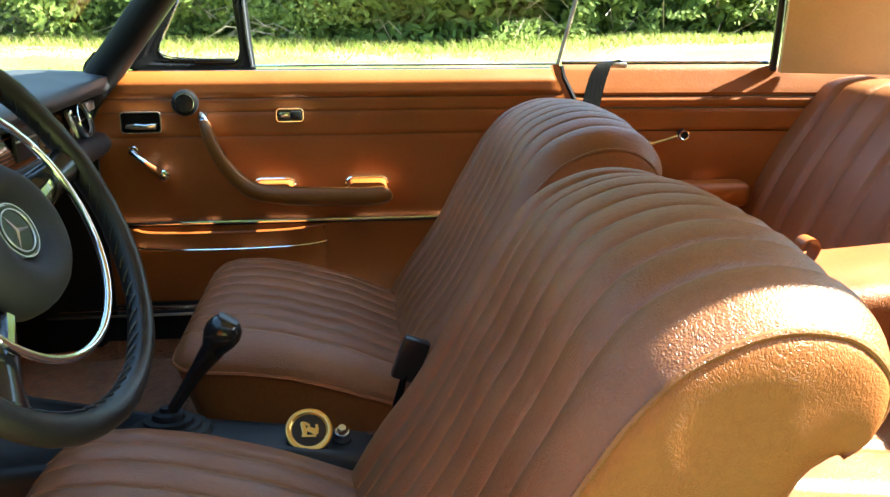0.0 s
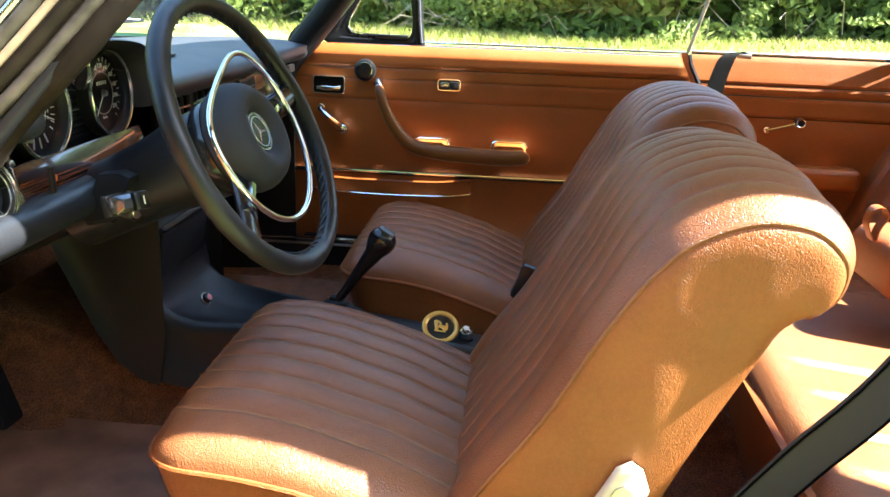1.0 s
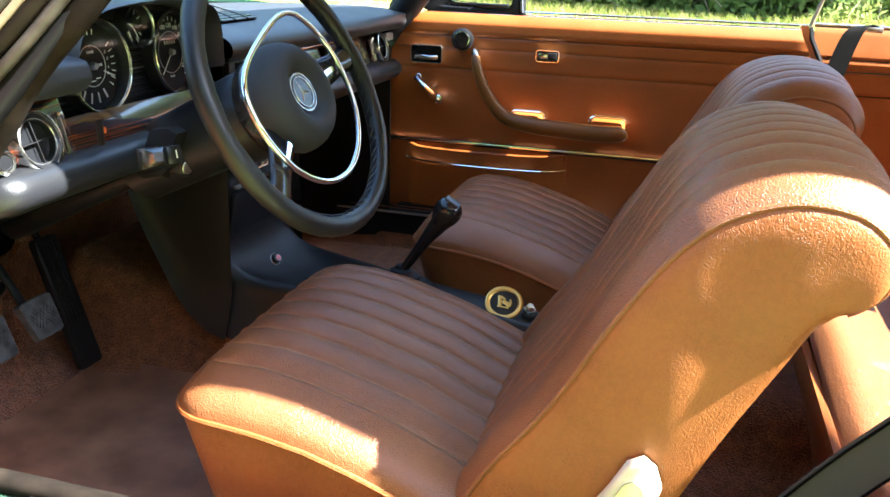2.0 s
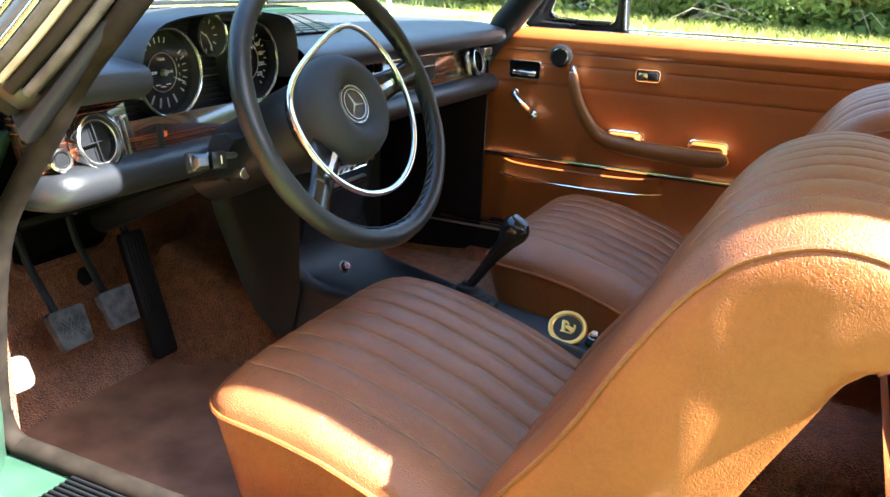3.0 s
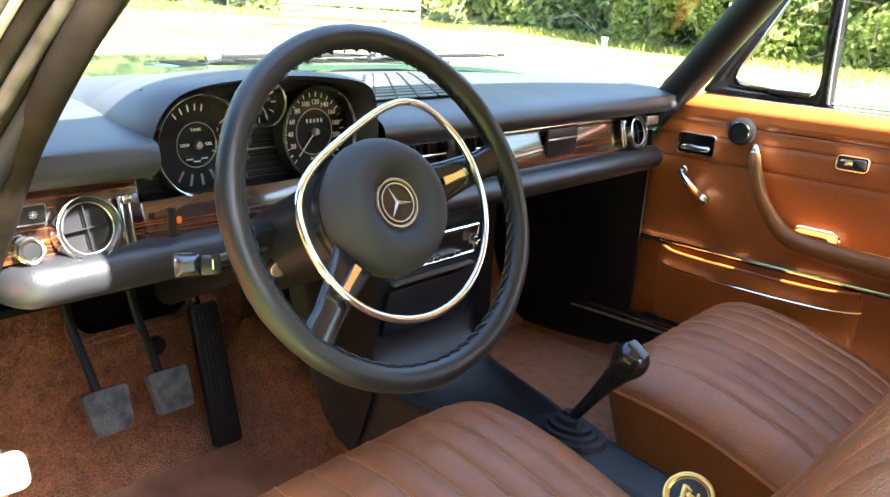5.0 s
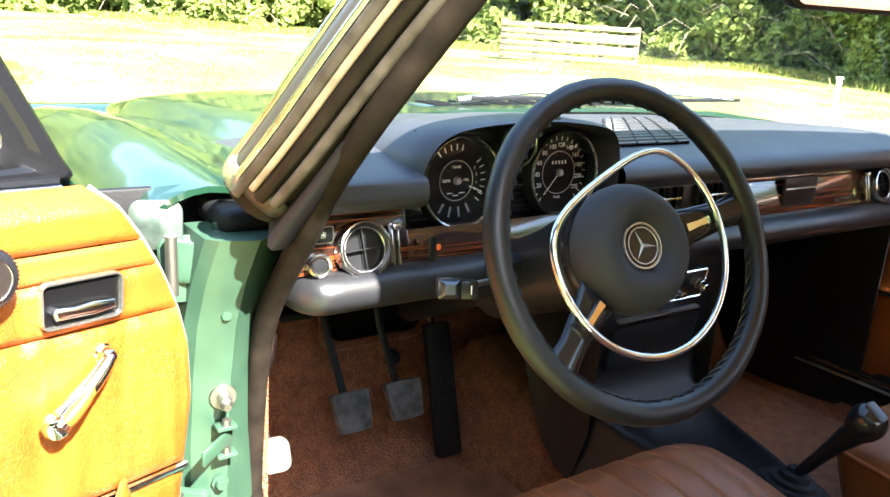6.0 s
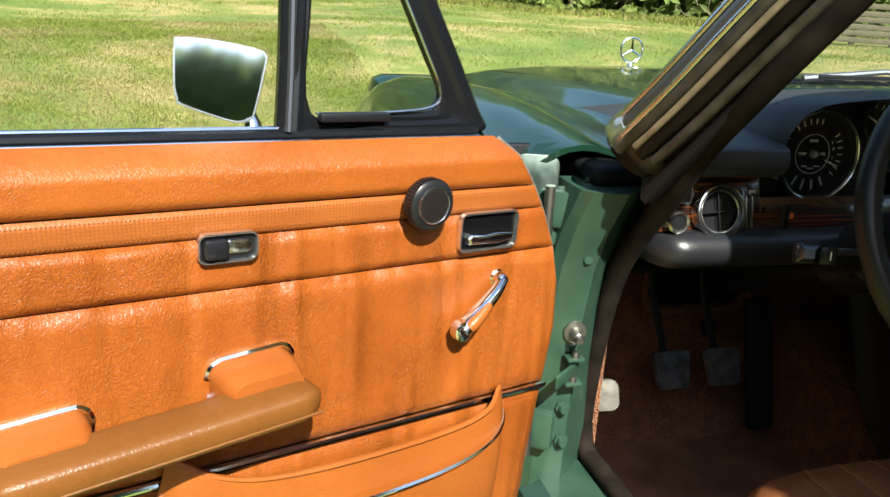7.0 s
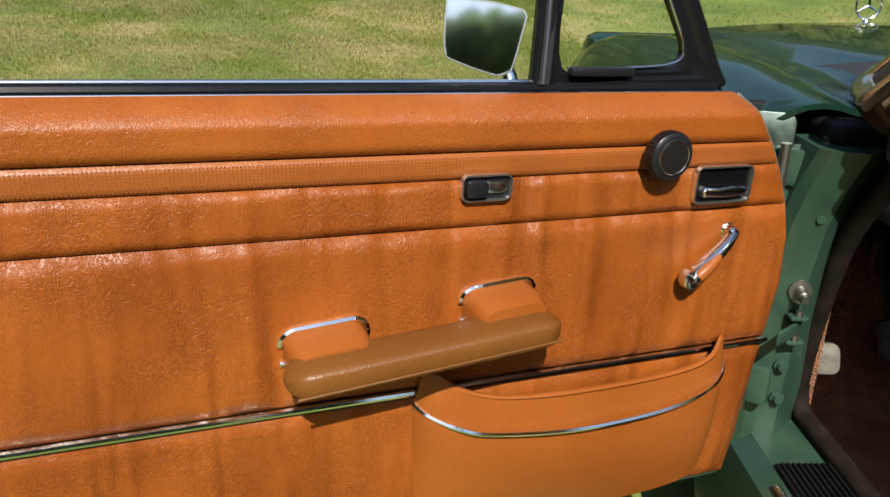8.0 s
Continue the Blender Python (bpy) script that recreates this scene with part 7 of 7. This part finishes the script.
for k in range(9):
    part("intake_slot", box_bm(0.07, 0.05, 0.003, (-1.10, -0.20 + 0.075 * k, 0.935), 0.001, 1), DARK, cw)
for y0, y1, x1 in ((-0.18, 0.16, -1.02), (0.20, 0.52, -0.98)):
    wi = thing("wiper", "parked windscreen wiper with bright arm and black blade", "wiper", (-1.06, y0, 0.94), group="windscreen wipers")
    part("wiper_arm", tube_bm([vec(-1.06, y0, 0.945), vec(-1.05, (y0 + y1) / 2, 0.962), vec(x1, y1, 0.955)], [0.007, 0.005, 0.003], 8), SATIN, wi)
    part("wiper_blade", box_bm(0.006, 0.36, 0.008, (x1 - 0.01, (y0 + y1) / 2 + 0.02, 0.952), 0.002), RUBBER, wi)


# ---- the plain rest of the car's body, which closes it behind and lets it stand ----
def tail_ring(x, half, top, bottom):
    pts = [(-half * 0.95, bottom), (-half, bottom + 0.15), (-half, top - 0.16), (-half * 0.95, top - 0.05), (-half * 0.8, top), (half * 0.8, top), (half * 0.95, top - 0.05), (half, top - 0.16), (half, bottom + 0.15), (half * 0.95, bottom)]
    return [vec(x, y, z) for y, z in pts]


part("wall_tail", loft_bm([tail_ring(x, h, t, b) for x, h, t, b in ((1.55, 0.84, 0.868, 0.30), (1.75, 0.84, 0.862, 0.30), (1.95, 0.83, 0.845, 0.32), (2.10, 0.80, 0.81, 0.36), (2.18, 0.76, 0.74, 0.42))]), PAINT, label="dark green boot that closes the car's tail", kind="structure", category="car body", sharp=60)
for side in (-1, 1):
    part("wall_wing", thicken(grid_bm(lambda u, v: vec(1.13 + 0.45 * u, side * (0.80 + 0.04 * math.sin(math.pi * v) + 0.02 * u), 0.30 + 0.58 * v - (0.0 if v > 0.5 else -0.26 * math.sin(math.pi * u) * (1 - 2 * v))), 12, 8), 0.008), PAINT, label="dark green rear wing", kind="structure", category="car body")


gear_under = thing("undercarriage", "dark axles and tyred wheels under the green car", "undercarriage", (0, 0, 0))
for x in (-1.60, 1.28):
    part("axle", tube_bm([vec(x, -0.66, 0.25), vec(x, 0, 0.22), vec(x, 0.66, 0.25)], 0.03, 10), DARK, gear_under)


def wheel(x, y):
    m = stand((0, 1 if y > 0 else -1, 0), (x, y, 0.312), (1, 0, 0))
    tyre = part("wheel", lathe_bm([(0.19, -0.07), (0.24, -0.085), (0.295, -0.08), (0.31, -0.055), (0.312, 0.0), (0.31, 0.055), (0.295, 0.08), (0.24, 0.085), (0.19, 0.07)], 48), RUBBER, gear_under, "black rubber tyre", m)
    part("rim", lathe_bm([(0.0, 0.03), (0.06, 0.045), (0.12, 0.03), (0.16, 0.05), (0.19, 0.07), (0.195, 0.0), (0.19, -0.07)], 40), SATIN, tyre, "steel rim", m)
    return tyre


for x in (-1.60, 1.28):
    for y in (-0.715, 0.715):
        wheel(x, y)


# ---- outdoors ----
def ground_z(x, y):
    """Flat by the car, rising on all sides into a low bank."""
    r = math.hypot(x, y)
    rise = 0.50 * smooth01((r - 2.0) / 8.5) + 0.15 * smooth01((r - 10) / 12)
    rough = smooth01((r - 2.2) / 5)
    return rise + rough * (0.10 * noise.noise(vec(x * 0.18, y * 0.18, 1)) + 0.05 * noise.noise(vec(x * 0.7, y * 0.7, 4)))


def ground_bm():
    bm = bmesh.new()
    rad = [0.0] + [0.8 * 1.1 ** k for k in range(90)]
    n = 160
    rings = []
    for r in rad:
        if r == 0:
            rings.append([bm.verts.new((0, 0, 0))])
            continue
        rings.append([bm.verts.new((r * math.cos(a * 6.283185 / n), r * math.sin(a * 6.283185 / n), ground_z(r * math.cos(a * 6.283185 / n), r * math.sin(a * 6.283185 / n)) if r < 80 else 0.6)) for a in range(n)])
    for k in range(n):
        bm.faces.new((rings[0][0], rings[1][k], rings[1][(k + 1) % n]))
    for a, b in zip(rings[1:], rings[2:]):
        for k in range(n):
            bm.faces.new((a[k], b[k], b[(k + 1) % n], a[(k + 1) % n]))
    return bm


part("ground", ground_bm(), GRASS_SOIL, label="sunny meadow of patchy dry and green grass", kind="structure", category="ground", sharp=180)


def scatter(name, p, faces, mat, label, category):
    data = bpy.data.meshes.new(name)
    data.from_pydata(p.tolist(), [], faces.tolist())
    data.materials.append(mat)
    return tagged(new(name, data), label, category, kind="stuff")


def leaves(name, centres, normals, size, mat, label, category, seed=1):
    """Many small leaves, each folded along its middle rib."""
    rng = np.random.default_rng(seed)
    n = len(centres)
    nn = normals + rng.normal(size=(n, 3)) * 0.55
    nn /= np.linalg.norm(nn, axis=1)[:, None] + 1e-9
    a = np.cross(rng.normal(size=(n, 3)), nn)
    a /= np.linalg.norm(a, axis=1)[:, None] + 1e-9
    b = np.cross(nn, a)
    s = (size * rng.uniform(0.5, 1.4, n))[:, None]
    p = np.stack([centres - a * s, centres + b * s * 0.5 + nn * s * 0.15, centres + a * s, centres - b * s * 0.5 + nn * s * 0.15], 1).reshape(-1, 3)
    k = np.arange(n)[:, None] * 4
    return scatter(name, p, np.concatenate([k + [0, 1, 2], k + [0, 2, 3]], 0), mat, label, category)


def bank(path, height, n, seed, deep=(0.0, 0.5), gaps=0.0):
    """Points on and under the lumpy face of a hedge that runs along (x, y) points; the face looks to the car."""
    rng = np.random.default_rng(seed)
    line = [Vector(q) for q in path]
    lens = [(b - a).length for a, b in zip(line, line[1:])]
    pts, nor = [], []
    for (a, b), ln in zip(zip(line, line[1:]), lens):
        d = (b - a) / ln
        side = Vector((-d.y, d.x))
        if side.dot(-a) < 0:
            side = -side
        m = int(n * ln / sum(lens))
        t, hh, dd = rng.uniform(0, ln, m), rng.uniform(0, 1, m) ** 1.5 * height, rng.uniform(deep[0], deep[1], m)
        for i in range(m):
            q = a + d * t[i]
            h = hh[i]
            if gaps and noise.noise(vec(q.x * 1.1, q.y * 1.1, h * 1.3 + 20)) + 0.6 * noise.noise(vec(q.x * 3.1, q.y * 3.1, h * 3.1 + 9)) < gaps - 0.5:
                continue
            lump = 1.1 * noise.noise(vec(q.x * 0.45, q.y * 0.45, h * 0.5 + seed)) + 0.55 * noise.noise(vec(q.x * 1.5, q.y * 1.5, h * 1.5 + seed)) + 0.2 * noise.noise(vec(q.x * 4, q.y * 4, h * 4))
            off = 0.9 * math.sqrt(max(0, 1 - (h / height - 0.25) ** 2)) + 0.7 * lump - dd[i]
            pts.append((q.x + side.x * off, q.y + side.y * off, ground_z(q.x, q.y) + h))
            nor.append((side.x * 0.8, side.y * 0.8, 0.5))
    return np.array(pts), np.array(nor)


SIDE_LINE = [(24, 15), (13, 11.5), (5, 10.4), (-3, 10.6), (-8, 12.0)]
FRONT_LINE = [(-8, 12.0), (-12, 11.0), (-16, 8.0), (-20, 3.0), (-25, -6), (-30, -22)]
REAR_LINE = [(24, 15), (26, 2), (24, -14), (12, -26), (-8, -32), (-30, -22)]
p, nv = bank(SIDE_LINE, 4.2, 95000, 3, gaps=0.24)
leaves("hedge", p, nv, 0.050, LEAF, "sunlit leafy bramble hedge along the meadow", "hedge", 3)
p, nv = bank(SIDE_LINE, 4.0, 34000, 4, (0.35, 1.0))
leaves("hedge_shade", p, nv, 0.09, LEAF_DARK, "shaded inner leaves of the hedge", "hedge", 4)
p, nv = bank(FRONT_LINE, 7.0, 150000, 5, gaps=0.30)
leaves("hedge", p, nv, 0.078, LEAF, "leafy green bushes at the meadow's far side", "hedge", 5)
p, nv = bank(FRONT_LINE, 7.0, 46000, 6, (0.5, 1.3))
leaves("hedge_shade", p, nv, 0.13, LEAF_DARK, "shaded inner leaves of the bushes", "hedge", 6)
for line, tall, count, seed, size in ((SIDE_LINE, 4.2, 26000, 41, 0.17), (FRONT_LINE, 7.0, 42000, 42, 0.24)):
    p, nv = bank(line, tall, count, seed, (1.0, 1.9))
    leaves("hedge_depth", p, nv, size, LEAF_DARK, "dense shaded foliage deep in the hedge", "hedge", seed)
p, nv = bank(REAR_LINE, 8.0, 60000, 8, (0.0, 1.6))
leaves("tree_row", p, nv, 0.5, LEAF_MID, "row of dark green trees behind the car", "trees", 8)


# unseen trees added here to dim the light from the driver's side
p, nv = bank([(22, -8), (9, -8.5), (-3, -10), (-9, -15)], 9.0, 60000, 9, (0.0, 1.4))
leaves("tree_row", p, nv, 0.20, LEAF_MID, "unseen row of trees added beside the meadow to dim the side light", "trees", 9)


def twigs(line, n, seed):
    """Pale arching canes in front of the leaves."""
    rng = random.Random(seed)
    pts, _ = bank(line, 2.6, n, seed, (-0.05, 0.25))
    bm = bmesh.new()
    for q in pts:
        a = Vector(q)
        yaw, ln = rng.uniform(0, 6.28), rng.uniform(0.4, 1.3)
        d = vec(math.cos(yaw), math.sin(yaw) * 0.4, rng.uniform(-0.1, 0.7))
        mid = a + d * ln * 0.5 + vec(0, 0, 0.12)
        add(bm, tube_bm([a, mid, a + d * ln + vec(0, 0, -0.15 * ln)], [0.008, 0.006, 0.003], 4))
    return bm


part("canes", twigs(SIDE_LINE + FRONT_LINE[1:4], 800, 11), TWIG, label="pale bare bramble canes in the hedge", category="twigs", kind="stuff")


def blades(name, spots, mat, tall, label, seed, wide=1.0):
    """Grass: narrow leaning blades, each one pointed face."""
    rng = np.random.default_rng(seed)
    n = len(spots)
    yaw = rng.uniform(0, 2 * np.pi, n)
    h = tall * rng.uniform(0.5, 1.5, n)
    w = wide * (0.0010 + 0.00032 * np.linalg.norm(spots[:, :2], axis=1))
    ax = np.stack([np.cos(yaw), np.sin(yaw), np.zeros(n)], 1) * w[:, None]
    turn = yaw + 1.57 + rng.normal(size=n) * 0.5
    lean = np.stack([np.cos(turn), np.sin(turn), np.zeros(n)], 1) * (h * rng.uniform(0.3, 1.8, n))[:, None]
    up = np.stack([np.zeros(n), np.zeros(n), h], 1)
    p = np.stack([spots - ax, spots + ax, spots + up + lean], 1).reshape(-1, 3)
    return scatter(name, p, np.arange(3 * n).reshape(-1, 3), mat, label, "grass")


GRID_STEP, GRID_SIDE = 0.3, 21.0
GRID = np.array([[ground_z(-GRID_SIDE + GRID_STEP * i, -GRID_SIDE + GRID_STEP * j) for j in range(141)] for i in range(141)])


def ground_at(x, y):
    """The ground's height at many points at once."""
    u, v = (x + GRID_SIDE) / GRID_STEP, (y + GRID_SIDE) / GRID_STEP
    i, j = np.clip(u.astype(int), 0, 139), np.clip(v.astype(int), 0, 139)
    a, b = u - i, v - j
    return GRID[i, j] * (1 - a) * (1 - b) + GRID[i + 1, j] * a * (1 - b) + GRID[i, j + 1] * (1 - a) * b + GRID[i + 1, j + 1] * a * b


def patches(x, y, size, seed):
    """Smooth random patches, between about -1 and 1."""
    rng = np.random.default_rng(seed)
    total = np.zeros(len(x))
    for k in range(9):
        a, f, ph = rng.uniform(0, 6.28), rng.uniform(0.5, 1.6) / size, rng.uniform(0, 6.28)
        total += np.sin(6.28 * f * (x * math.cos(a) + y * math.sin(a)) + ph)
    return total / 3.5


def meadow(n, seed, dry, arc=(75, 235), reach=16.0):
    rng = np.random.default_rng(seed)
    m = n * 4
    a = rng.uniform(radians(arc[0]), radians(arc[1]), m)
    r = 1.6 + reach * rng.uniform(size=m) ** 1.1
    x, y = r * np.cos(a), r * np.sin(a)
    wet = 0.6 * patches(x, y, 2.6, 5) + 0.45 * patches(x, y, 0.7, 6) + 0.06 * (r - 7.0) + rng.normal(size=m) * 0.35
    keep = ((wet < 0.05) == dry) & ~((np.abs(x) < 2.4) & (np.abs(y) < 0.95))
    x, y = x[keep][:n], y[keep][:n]
    return np.stack([x, y, ground_at(x, y) - 0.006], 1)


blades("grass", meadow(240000, 21, False), BLADE, 0.024, "fresh green meadow grass", 21)
blades("dry_grass", meadow(190000, 22, True), STRAW, 0.021, "dry straw-coloured grass", 22)
blades("grass", meadow(230000, 23, False, (180, 240), 8.5), BLADE, 0.024, "fresh green meadow grass", 23)
blades("dry_grass", meadow(230000, 24, True, (180, 240), 8.5), STRAW, 0.020, "dry straw-coloured grass", 24)


def verge(line, n, seed):
    """Spots in a ragged belt at the foot of the hedge."""
    rng = np.random.default_rng(seed)
    out = []
    for a, b in zip(line, line[1:]):
        for _ in range(int(n / (len(line) - 1))):
            t, off = rng.uniform(), rng.normal() * 0.45 + 1.15
            x, y = a[0] + (b[0] - a[0]) * t, a[1] + (b[1] - a[1]) * t
            r = math.hypot(x, y)
            x, y = x * (1 - off / r), y * (1 - off / r)
            out.append((x, y, ground_z(x, y) - 0.02))
    return np.array(out)


blades("verge_grass", verge(SIDE_LINE[1:] + FRONT_LINE[1:4], 26000, 31), BLADE, 0.11, "tall green grass at the foot of the hedge", 31, 2.5)
blades("verge_grass", verge(SIDE_LINE[1:] + FRONT_LINE[1:4], 16000, 32), STRAW, 0.10, "dry pale grass at the foot of the hedge", 32, 2.5)

# low fence of weathered boards in front of the bushes
fence = thing("board_fence", "low fence of weathered grey-brown boards before the bushes", "fence", (-9.6, 9.0, ground_z(-9.6, 9.0)))
fa, fb = vec(-10.6, 7.35, 0), vec(-9.05, 9.1, 0)
run = (fb - fa).normalized()
fz = ground_z(-9.5, 9.1) - 0.02
fm = Matrix.Translation(vec(fa.x, fa.y, fz)) @ Matrix((run, vec(-run.y, run.x, 0), vec(0, 0, 1))).transposed().to_4x4()
for k in range(5):
    part("post", box_bm(0.09, 0.09, 0.62, (0.04 + 0.53 * k, 0.05, 0.30), 0.008), PLANK, fence, "", fm)
for k in range(6):
    part("board", box_bm(2.2, 0.022, 0.075, (1.1, 0.0 - 0.004 * (k % 2), 0.07 + 0.095 * k), 0.004), PLANK, fence, "", fm @ pose(0, 0, 0, 0, 0.4 * (-1) ** k, 0))
mk = thing("marker_post", "small white marker post in the grass", "post", (-4.6, 7.1, ground_z(-4.6, 7.1)))
part("post_body", box_bm(0.045, 0.045, 0.30, (-4.6, 7.1, ground_z(-4.6, 7.1) + 0.13), 0.01), WHITE, mk, "white painted post")
part("post_cap", box_bm(0.06, 0.06, 0.03, (-4.6, 7.1, ground_z(-4.6, 7.1) + 0.29), 0.01), WHITE, mk)
